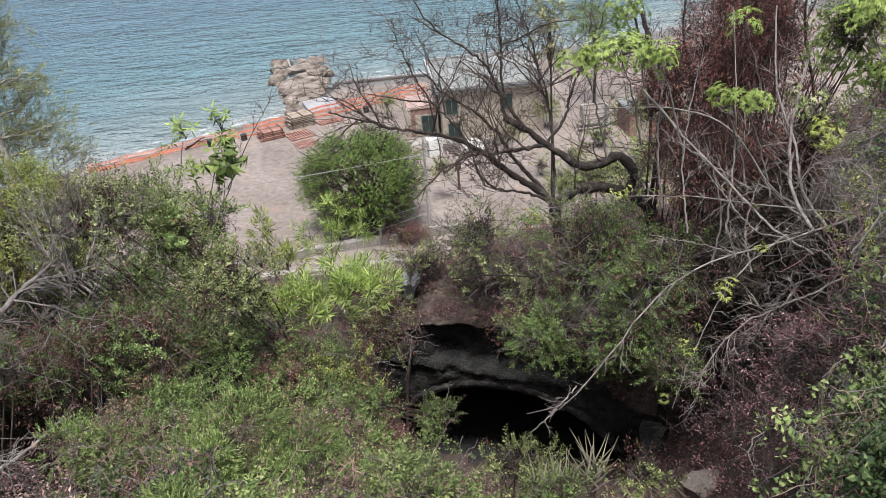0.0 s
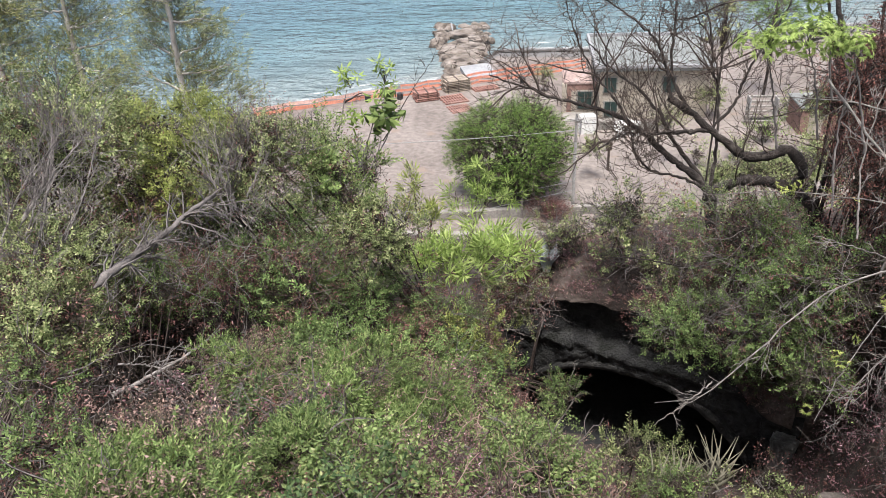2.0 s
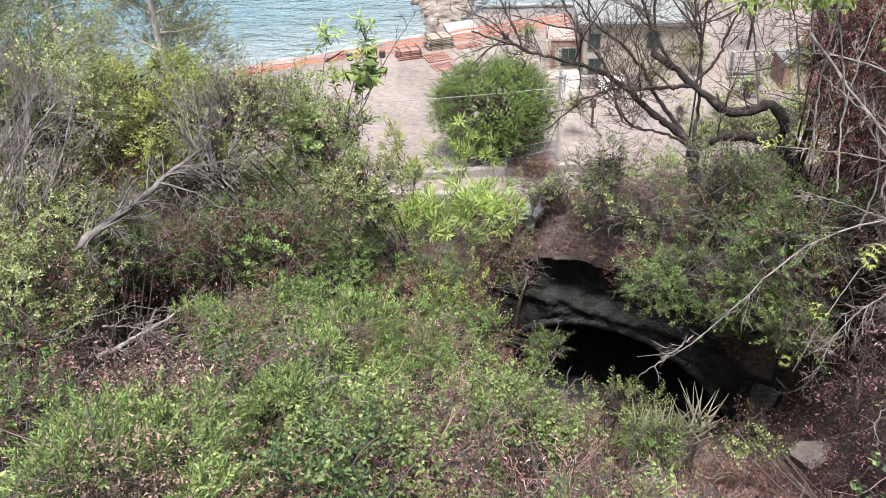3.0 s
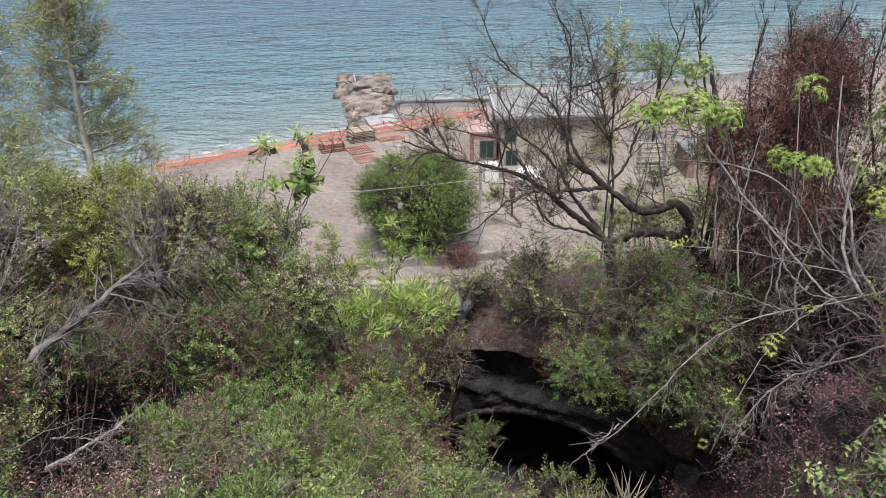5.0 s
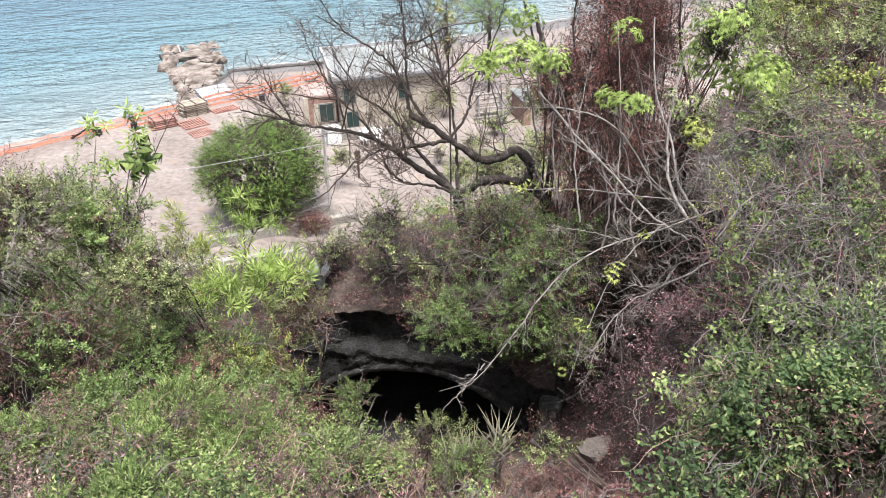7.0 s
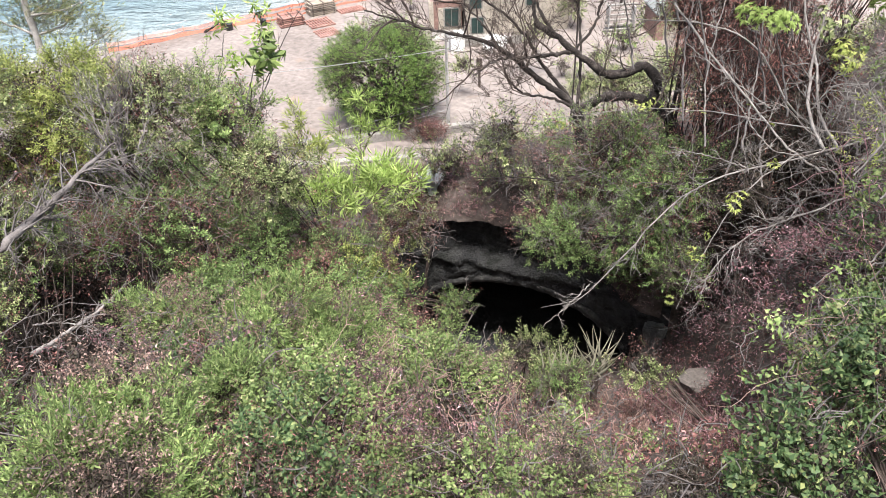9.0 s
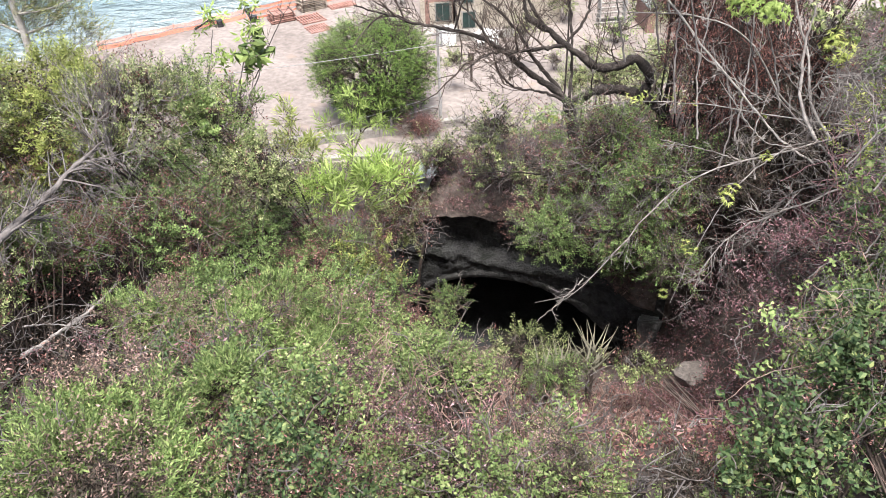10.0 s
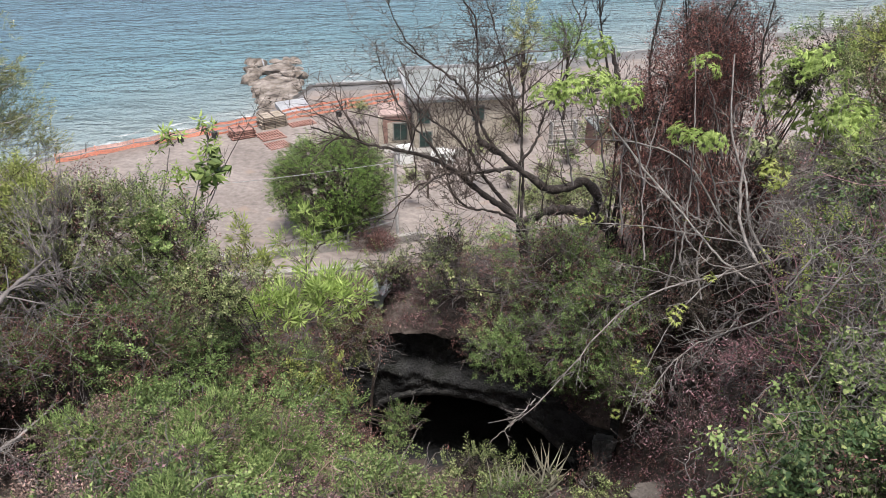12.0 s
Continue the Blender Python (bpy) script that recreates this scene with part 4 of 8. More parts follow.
chair((2.0, 46.6, 1.2), 0.4)
chair((2.9, 46.8, 1.2), -0.3)
tb = thing("garden_table", (2.4, 47.3, 1.2), "round white plastic garden table", "table")
bm = bmesh.new()
bmesh.ops.create_cone(bm, cap_ends=True, segments=24, radius1=0.5, radius2=0.52, depth=0.05, matrix=Matrix.Translation((2.4, 47.4, 1.9)))
part("tabletop", bm, M_PLASTIC, tb)
for k in range(4):
    a = k * 1.571 + 0.5
    part("leg", boxed((2.4 + 0.3 * math.cos(a), 47.4 + 0.3 * math.sin(a), 1.53), (0.06, 0.06, 0.7), a, 0.01), M_PLASTIC, tb)
st = thing("patio_post", (3.1, 42.6, 1.2), "rusty red-brown iron post in the yard", "post")
part("shaft", boxed((1.3, 41.6, 2.0), (0.12, 0.12, 1.7), 0.2, 0.02), M_STEM, st)
part("cap", boxed((1.3, 41.6, 2.7), (0.32, 0.16, 0.5), 0.2, 0.03), M_STEM, st)

# ---- utility pole and its cables ----
pole = thing("utility_pole", (-0.45, 36.45, 1.1), "slim grey galvanised pole carrying cables", "utility pole")
under("shaft", quads("shaft", *tubes([([(-0.45, 36.45, 0.9), (-0.45, 36.45, 3.5), (-0.45, 36.45, 6.35)], [0.085, 0.075, 0.06])], 10), M_POLE, None, True), pole)
part("cross_arm", boxed((-0.45, 36.45, 6.1), (0.5, 0.06, 0.08), 0.2, 0.01), M_POLE, pole)
for k, (z, dz) in enumerate(((5.6, 1.3), (3.0, 0.5), (2.55, 0.4))):
    c = thing("cable", (-0.45, 36.4, z), "thin grey cable sagging from the pole", "cable", "cables on the pole")
    s = np.linspace(0, 1, 24)
    pts = np.stack([-0.45 - 26 * s, 36.4 - 6 * s - 0.1 * k, z + (0.3 - 1.1 * (k > 0)) * s * 3 - 4 * (0.5 + 0.1 * k) * s * (1 - s)], -1)
    under("wire", quads("wire", *tubes([(pts, 0.016)], 4), M_CABLE), c)
fp = thing("fence_post", (-2.9, 35.4, 1.1), "short wooden fence post under the round tree", "post")
part("shaft", boxed((-2.9, 35.4, 1.7), (0.09, 0.09, 1.3), 0.3, 0.015), M_PALE, fp)

# ---- stones in the gully ----
sn = thing("stone", (3.52, 8.42, 11.1), "pale grey flat-topped stone on the gully floor", "stone")
part("rock", rock_mesh((3.52, 8.42, 11.32), (0.36, 0.28, 0.24), 3, 0.6, cuts=3), M_STONE, sn)


# ---- plants ----
AREA = {"small": 0.25, "feather": 0.2, "ivy": 0.42, "palmate": 0.75, "broad": 0.75, "needle": 0.2, "dry": 0.09, "grass": 0.12}


def count_for(r3, size, kind, cover):
    area = 12.57 * (r3[0] * r3[1] * r3[2]) ** (2 / 3)
    return max(12, int(cover * area / (AREA[kind] * size * size)))


def shrub(name, label, c, r3, kind, size, mat, cover=1.3, dry=0.3, dry_mat=M_BROWN, bare=14, stem=M_STEM, seed=1, lob=8, cat="shrub", group="", rise=0.0, root=None):
    """A bush: stems from the ground into its lobes, bare twigs, leafy sprigs, some dead ones."""
    r = np.random.default_rng(seed)
    c, r3 = np.array(c, float), np.array(r3, float)
    rx, ry = root or (c[0], c[1])
    # a bush that hangs over an edge is rooted on the firm ground behind it
    if root is None and -1.4 < c[0] < 5 and 8.6 < c[1] < 13 and c[2] > 12.2:
        steps = np.arange(0.0, 4.6, 0.2)
        ry = ry + float(steps[int(np.argmax(ground_z(rx + steps * 0, ry + steps)))]) + 0.15
    elif root is None and float(ground_z(rx, ry)) < c[2] - 1.5 * r3[2] - 0.7:
        # over a drop: rooted on the highest ground within reach
        ang = np.arange(24) * math.pi / 12
        cx, cy = rx + np.cos(ang) * 1.5, ry + np.sin(ang) * 1.5
        best = int(np.argmax(ground_z(cx, cy) * (ground_z(cx, cy) < c[2])))
        rx, ry = float(cx[best]), float(cy[best])
    gz = float(ground_z(rx, ry))
    T0 = thing(name, (rx, ry, gz), label, cat, group)
    n = count_for(r3, size, kind, cover * 1.05)
    p, d, L = crown_points(c, r3, n, r, lob, 0.62, rise)
    keep = (p[:, 2] > ground_z(p[:, 0], p[:, 1]) + 0.03) & gaps(p, seed)
    if cat == "ivy":
        keep &= gaps(p, seed + 9, 3.6, -0.08)
    p, d = p[keep], d[keep]
    if not len(p):
        p, d = np.array([c]), np.array([[0, 0, 1.0]])
    under("foliage", foliage("foliage", p, d, size * r.uniform(0.65, 1.25, len(p)), kind, [mat, stem], r), T0)
    # leaves deep inside the bush, near-black so their colour gives the shade
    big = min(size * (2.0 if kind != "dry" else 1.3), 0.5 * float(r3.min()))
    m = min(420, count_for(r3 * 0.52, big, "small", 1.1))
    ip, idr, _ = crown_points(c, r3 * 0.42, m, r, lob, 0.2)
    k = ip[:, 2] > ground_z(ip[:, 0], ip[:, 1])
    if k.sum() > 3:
        under("shade_foliage", foliage("shade_foliage", ip[k], idr[k], big * r.uniform(0.6, 1.1, k.sum()), "small", [M_SHADE_LEAF, M_STEM], r), T0, "near-black leaves inside the bush, shade put into their colour")
    lines = []
    for lc, lr in L:
        b = np.array([rx + r.normal(0, r3[0] * 0.15), ry + r.normal(0, r3[1] * 0.15), 0])
        b[2] = max(gz, float(ground_z(b[0], b[1]))) - 0.05
        m = (b + lc) / 2 + r.normal(0, 0.1, 3) * r3
        rad = 0.009 + 0.01 * r.uniform() * r3.max()
        pts = curve([b, m, lc], 8)
        under("stem", quads("stem", *tubes([(pts, np.linspace(rad, rad * 0.5, len(pts)))], 5), stem), T0)
        for k in range(4):
            e = lc + unit(r.normal(0, 1, 3) + [0, 0, 0.3]) * lr * r.uniform(0.7, 1.0)
            pts = curve([lc, (lc + e) / 2 + r.normal(0, 0.06, 3), e], 6)
            lines.append((pts, np.linspace(rad * 0.5, 0.004, len(pts))))
    under("limbwork", quads("limbwork", *tubes(lines, 3), stem), T0)
    if bare:
        lines = []
        for k in range(bare):
            lc, lr = L[r.integers(0, len(L))]
            q = unit(r.normal(0, 1, 3) + [0, 0, 0.7])
            a = lc + q * lr * 0.4
            e = lc + q * lr * r.uniform(1.05, 1.5) + r.normal(0, 0.12, 3)
            pts = curve([a, (a + e) / 2 + r.normal(0, 0.05, 3), e], 7)
            lines.append((pts, np.linspace(0.008, 0.003, len(pts))))
            for j in range(4):
                i = r.integers(1, len(pts))
                e2 = pts[i] + unit(q + r.normal(0, 0.7, 3)) * r.uniform(0.12, 0.35) * r3.mean()
                lines.append((curve([pts[i], (pts[i] + e2) / 2 + r.normal(0, 0.02, 3), e2], 4), 0.003))
        under("brushwood", quads("brushwood", *tubes(lines, 3), M_TWIG), T0, "dead grey twigs")
    if dry:
        m = max(20, int(len(p) * dry * 1.55))
        dp, dd, _ = crown_points(c, r3 * 1.06, m, r, lob, 0.8)
        k = (dp[:, 2] > ground_z(dp[:, 0], dp[:, 1])) & gaps(dp, seed + 50, 1.4, -0.1)
        if k.sum() > 2:
            under("dead_foliage", foliage("dead_foliage", dp[k], dd[k], min(0.2, size * 1.1) * r.uniform(0.6, 1.2, k.sum()), "dry", [dry_mat, M_STEM], r), T0, "withered brown leaves")
    return T0


def sapling(name, label, lines_pts, rad, heads, kind, size, mat, stem, seed, per=9, cat="sapling"):
    """A slim young tree: a few stems given by places along them, heads of large leaves."""
    r = np.random.default_rng(seed)
    b = lines_pts[0][0]
    T0 = thing(name, b, label, cat)
    for pts in lines_pts:
        g = list(pts)
        c = curve(g, 16, 0.008)
        under("stem", quads("stem", *tubes([(c, np.linspace(rad, rad * 0.4, len(c)))], 6), stem, None, True), T0)
    for h, spread in heads:
        n = per
        p = np.array(h) + np.clip(r.normal(0, 0.6, (n, 3)), -1.1, 1.1) * np.array(spread) * 0.8
        d = unit(p - np.array(h) + r.normal(0, 0.1, (n, 3)) + [0, 0, 0.06]) + [0, 0, 0.45]
        T1 = under("leaf_head", foliage("leaf_head", p, d, size * r.uniform(0.7, 1.2, n), kind, [mat, stem], r), T0)
        tw = []
        for q in p[::2]:
            a = np.array(h) - [0, 0, spread[2] * 0.9]
            tw.append((curve([a, (a + q) / 2 + [0, 0, 0.03], q], 5), 0.005))
        under("brushwood", quads("brushwood", *tubes(tw, 4), stem), T0)
    return T0


def bough(name, label, pts, r0, r1, mat, seed, side=10, side_len=0.5, leaves=0, leaf_mat_=None, kind="palmate", size=0.2, level=1, up=0.1, cat="branch"):
    """A long arching branch with side twigs, and here and there leaves."""
    r = np.random.default_rng(seed)
    T0 = thing(name, pts[0], label, cat)
    c = curve(pts, 26, 0.006)
    rad = np.linspace(r0, r1, len(c))
    if r0 > 0.03:
        rad[:4] *= [0.2, 0.45, 0.7, 0.9]
    under("limb", quads("limb", *tubes([(c, rad)], 7), mat, None, True), T0)
    tw, tips = [], []
    for k in range(side):
        i = int(r.uniform(0.15, 0.98) * (len(c) - 1))
        w = unit(c[min(i + 1, len(c) - 1)] - c[i - 1])
        grow(c[i], w * 0.8 + r.normal(0, 0.6, 3) + [0, 0, up], side_len * r.uniform(0.4, 1.2), max(0.003, r0 * 0.3), level, tw, 0.6, 3, up, 0.14, tips)
    if tw:
        under("brushwood", quads("brushwood", *tubes(tw, 3), mat), T0)
    if leaves:
        i = r.integers(3, len(c), leaves)
        p = c[i] + r.normal(0, 0.05, (leaves, 3))
        under("leaf_spray", foliage("leaf_spray", p, r.normal(0, 0.6, (leaves, 3)) + [0, 0, 0.7], size * r.uniform(0.7, 1.2, leaves), kind, [leaf_mat_, M_TWIG], r), T0)
    return T0


def tree_crown(T0, c, r3, n, kind, size, mat, stem, r, lob=16, limb=0.12, base=None, shell=0.6):
    p, d, L = crown_points(c, r3, n, r, lob, shell)
    under("crown", foliage("crown", p, d, size * r.uniform(0.7, 1.25, n), kind, [mat, stem], r), T0)
    lines = []
    for lc, lr in L:
        b = np.array(base)
        pts = curve([b, b * 0.5 + lc * 0.5 + [0, 0, 0.2], lc], 8)
        lines.append((pts, np.linspace(limb, limb * 0.3, len(pts))))
    under("limbwork", quads("limbwork", *tubes(lines, 6), stem, None, True), T0)


def pine(label, base, top_z, radius, first, seed, lean=(0, 0)):
    """A pine: straight pale trunk, whorls of limbs, tufts of needles in flat clumps."""
    r = np.random.default_rng(seed)
    T0 = thing("pine_tree", base, label, "tree")
    h = top_z - base[2]
    tr = curve([base, (base[0] + lean[0] * 0.4, base[1] + lean[1] * 0.4, base[2] + h * 0.5), (base[0] + lean[0], base[1] + lean[1], top_z)], 18, 0.02)
    under("trunk", quads("trunk", *tubes([(tr, np.linspace(0.016 * h, 0.03, len(tr)))], 9), M_TRUNK, None, True), T0)
    lines, P_, D_ = [], [], []
    for k in range(40):
        f = first + (1 - first) * (k + 0.5) / 40
        s = tr[min(len(tr) - 1, int(f * (len(tr) - 1)))]
        a = k * 2.4 + r.normal(0, 0.3)
        # few limbs left on the side that faces the slope
        if abs((a + math.pi / 2 + math.pi) % (2 * math.pi) - math.pi) < 1.05:
            continue
        reach = radius * (1 - 0.75 * max(0, (f - 0.35) / 0.65)) * r.uniform(0.65, 1.1)
        e = s + np.array([math.cos(a) * reach, math.sin(a) * reach, reach * r.uniform(0.05, 0.45)])
        pts = curve([s, (s + e) / 2 + [0, 0, -0.08], e], 9, 0.02)
        lines.append((pts, np.linspace(0.045, 0.01, len(pts))))
        for j in range(7):
            i = r.integers(len(pts) // 3, len(pts))
            q = pts[i] + r.normal(0, 1, 3) * np.array([0.33, 0.33, 0.16]) * radius * 0.42
            lines.append((curve([pts[i], (pts[i] + q) / 2, q], 4), 0.008))
            m = 19
            P_.append(q + r.normal(0, 1, (m, 3)) * np.array([0.25, 0.25, 0.2]))
            D_.append(unit(q - s) + r.normal(0, 0.5, (m, 3)) + [0, 0, 0.35])
    under("limbwork", quads("limbwork", *tubes(lines, 4), M_TRUNK), T0)
    P_, D_ = np.concatenate(P_), np.concatenate(D_)
    under("crown", foliage("crown", P_, D_, 0.28 * r.uniform(0.7, 1.3, len(P_)), "needle", [M_PINE, M_STEM], r), T0)


def ground_cover(name, label, x0, x1, y0, y1, n, kind, size, mat, seed, skip=None, lift=0.02, slope=0.6):
    r = np.random.default_rng(seed)
    x, y = r.uniform(x0, x1, n), r.uniform(y0, y1, n)
    if skip is not None:
        k = ~skip(x, y)
        x, y = x[k], y[k]
    p = np.stack([x, y, ground_z(x, y) + lift + r.uniform(0, 0.12, len(x))], -1)
    d = r.normal(0, slope, (len(x), 3)) + [0, -0.25, 1]
    me = foliage(name, p, d, size * r.uniform(0.5, 1.4, len(x)), kind, [mat, M_STEM], r)
    tagged(new(name, me), label, "undergrowth", kind="stuff")


def tangle(name, label, c, r3, n, mats, seed, long=0.8, hang=0.2, leaves=0, kind="ivy", size=0.1, mat=M_IVY, cat="vine"):
    """A tangle of thin dead stems lying over a bank, with a few leaves left on it."""
    r = np.random.default_rng(seed)
    c, r3 = np.array(c, float), np.array(r3, float)
    T0 = thing(name, (c[0], c[1], c[2] - 0.8 * r3[2]), label, cat)
    for m, mm in enumerate(mats):
        lines = []
        for k in range(n // len(mats)):
            q = unit(r.normal(0, 1, 3))
            a = c + q * r3 * r.uniform(0.45, 1.05)
            w = unit(np.cross(q, r.normal(0, 1, 3)) + [0, 0, r.normal(0, 0.5) - hang])
            l = long * r.uniform(0.35, 1.3)
            b = a + w * l * 0.5 + r.normal(0, 0.12, 3) * l
            e = b + unit(w + r.normal(0, 0.5, 3)) * l * 0.5
            pts = curve([a, b, e], 8, 0.008)
            w0 = r.uniform(0.002, 0.0055)
            lines.append((pts, np.linspace(w0, 0.0025, len(pts))))
            for j in range(2):
                i = r.integers(2, len(pts))
                e2 = pts[i] + unit(w + r.normal(0, 0.8, 3)) * l * r.uniform(0.12, 0.35)
                lines.append((curve([pts[i], (pts[i] + e2) / 2 + r.normal(0, 0.02, 3), e2], 4), 0.0028))
        if m == 0 and float(ground_z(c[0], c[1])) > c[2] - 1.5:
            lines.append((curve([(c[0], c[1], float(ground_z(c[0], c[1])) - 0.05), (c[0] + 0.05, c[1], c[2] - 0.2), tuple(c)], 6), 0.01))
        under("brushwood", quads("brushwood", *tubes(lines, 3), mm), T0)
    if leaves:
        p = c + unit(r.normal(0, 1, (leaves, 3))) * r3 * r.uniform(0.5, 1.1, (leaves, 1))
        under("leaf_spray", foliage("leaf_spray", p, r.normal(0, 0.7, (leaves, 3)) + [0, -0.3, 0.5], size * r.uniform(0.6, 1.3, leaves), kind, [mat, M_TWIG], r), T0)


def aloe(c, size, n, seed):
    r = np.random.default_rng(seed)
    gz = float(ground_z(c[0], c[1]))
    T0 = thing("aloe", (c[0], c[1], gz), "clump of pale spiky aloe leaves with reddish tips", "aloe", "aloes in the gully")
    lines = []
    for k in range(n):
        a = k * 2.4
        b = np.array([c[0], c[1], c[2] - 0.12]) + r.normal(0, 0.07, 3)
        s = np.array([math.cos(a), math.sin(a), 0])
        l = size * r.uniform(0.6, 1.1)
        m = b + s * l * 0.3 + [0, 0, l * 0.5]
        e = b + s * l * r.uniform(0.35, 0.75) + [0, 0, l * r.uniform(0.75, 1.05)]
        pts = curve([b, m, e], 8)
        under("leaf", quads("leaf", *tubes([(pts, np.linspace(0.017, 0.002, len(pts)))], 5), M_ALOE, None, True), T0)
    lines.append(([(c[0], c[1], gz - 0.05), (c[0], c[1], c[2])], 0.05))
    under("stem", quads("stem", *tubes(lines, 6), M_STEM), T0)


def agave(c, size, n, seed):
    r = np.random.default_rng(seed)
    T0 = thing("agave", (c[0], c[1], float(ground_z(c[0], c[1]))), "grey-green agave with thick upright blades", "agave")
    for k in range(n):
        a = k * 2.4
        s = np.array([math.cos(a), math.sin(a), 0])
        l = size * r.uniform(0.7, 1.1)
        b = np.array(c) + s * 0.04
        V, Q = [], []
        for i, f in enumerate(np.linspace(0, 1, 7)):
            p = b + s * l * 0.55 * f * f + np.array([0, 0, l * f])
            wd = 0.075 * size / 0.5 * (1 - f ** 2.2) * (0.7 + f) + 0.004
            side = np.cross([0, 0, 1], s)
            V += [p - side * wd, p + s * 0.03 * (1 - f), p + side * wd, p - s * 0.025 * (1 - f)]
            if i:
                q = (i - 1) * 4
                Q += [(q + j, q + (j + 1) % 4, q + 4 + (j + 1) % 4, q + 4 + j) for j in range(4)]
        under("blade", quads("blade", V, Q, M_AGAVE), T0)


LIMB_LINES = []


def dead_limb(pts, r0, r1):
    c = curve(pts, 40, 0.009)
    r0, r1 = r0 * 0.62, r1 * 0.7
    LIMB_LINES.append((c, r0, r1))
    rad = np.linspace(r0, r1, len(c)) * (1 + rng.normal(0, 0.12, len(c)))
    under("limb", quads("limb", *tubes([(c, rad)], 9), M_BARK, None, True), dead)


def dead_twigs():
    tw, fine = [], []
    for c, r0, r1 in list(LIMB_LINES):
        L = float(np.linalg.norm(np.diff(c, axis=0), axis=1).sum())
        # crooked side limbs
        for k in range(int(L * 1.6)):
            i = int(rng.uniform(0.25, 0.95) * (len(c) - 1))
            w = unit(c[min(i + 1, len(c) - 1)] - c[i - 1])
            grow(c[i], w * 0.5 + rng.normal(0, 0.6, 3) + [-0.1, 0, 0.45], rng.uniform(0.8, 1.7), rng.uniform(0.012, 0.02), 2, tw, 0.75, 4, 0.2, 0.2)
        if r1 > 0.045:
            continue
        L = float(np.linalg.norm(np.diff(c, axis=0), axis=1).sum())
        for k in range(int(L * 9)):
            f = rng.uniform(0.3, 1.0)
            i = int(f * (len(c) - 1))
            w = unit(c[min(i + 1, len(c) - 1)] - c[i - 1])
            grow(c[i], w * 0.6 + rng.normal(0, 0.75, 3) + [0, 0, 0.25], rng.uniform(0.4, 1.1) * (1.15 - 0.45 * f), max(0.006, 0.25 * (r0 + (r1 - r0) * f)), 2, tw, 0.8, 3, 0.2, 0.17)
    under("brushwood", quads("brushwood", *tubes(tw, 3), M_STEM), dead, "fine bare twigs")


def round_tree(c, r3):
    r = np.random.default_rng(61)
    c = np.array(c)
    gz = float(ground_z(c[0], c[1]))
    T0 = thing("round_tree", (c[0], c[1], gz), "dense round-crowned green tree on the sand", "tree")
    fork = np.array([c[0], c[1], gz + 1.1])
    under("trunk", quads("trunk", *tubes([(curve([(c[0], c[1], gz - 0.1), (c[0] + 0.05, c[1], gz + 0.6), fork], 8), [0.3, 0.26, 0.24, 0.23, 0.22, 0.22, 0.22, 0.22, 0.22][:len(curve([(c[0], c[1], gz - 0.1), (c[0] + 0.05, c[1], gz + 0.6), fork], 8))])], 9), M_BARK, None, True), T0)
    # close clumps of leaves all round an even crown; near-black ones inside paint its shade
    r3 = np.array(r3)
    L = [(c + unit(r.normal(0, 1, 3)) * r3 * r.uniform(0.66, 0.9), r3 * r.uniform(0.14, 0.22)) for _ in range(270)]
    for kind, n, size, spread in (("small", 6200, 0.38, 1.0),):
        k = r.integers(0, len(L), n)
        d = unit(r.normal(0, 1, (n, 3)) + [0, 0, 0.35])
        p = np.array([l[0] for l in L])[k] + d * np.array([l[1] for l in L])[k] * r.uniform(0.6, spread, (n, 1))
        d = unit(d + unit(p - c) * 0.6 + r.normal(0, 0.45, p.shape) + [0, 0, 0.2])
        under("crown", foliage("crown", p, d, size * r.uniform(0.7, 1.2, n), kind, [M_FICUS, M_STEM], r), T0)
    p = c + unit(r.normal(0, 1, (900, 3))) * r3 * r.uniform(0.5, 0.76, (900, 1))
    under("shade_foliage", foliage("shade_foliage", p, unit(p - c), 0.7 * r.uniform(0.7, 1.2, 900), "small", [M_SHADE_LEAF, M_STEM], r), T0)
    L = L[:24]
    lines = []
    for lc, lr in L:
        pts = curve([fork, fork * 0.45 + lc * 0.55 + [0, 0, 0.15], lc], 8)
        lines.append((pts, np.linspace(0.1, 0.03, len(pts))))
    under("limbwork", quads("limbwork", *tubes(lines, 6), M_BARK, None, True), T0)


def leafy_tree(label, c, r3, mat, seed):
    r = np.random.default_rng(seed)
    c = np.array(c)
    gz = max(0.9, float(ground_z(c[0], c[1])))
    T0 = thing("tree", (c[0], c[1], gz), label, "tree")
    under("trunk", quads("trunk", *tubes([(curve([(c[0], c[1], gz - 0.1), (c[0] + 0.05, c[1], (gz + c[2]) / 2), tuple(c)], 8), 0.1 if r3[0] > 1 else 0.035)], 8), M_BARK, None, True), T0)
    tree_crown(T0, c, np.array(r3) * 1.1, 600 if r3[0] > 1 else 150, "small", 0.45, mat, M_STEM, r, 12, 0.03, (c[0], c[1], c[2] - 0.7 * r3[2]))


def in_gully(x, y):
    return (x > -1.0) & (x < 4.3) & (y > 6.2) & (y < 13.5) | ((x + 5.75) ** 2 + (y - 8.1) ** 2 < 3.6)


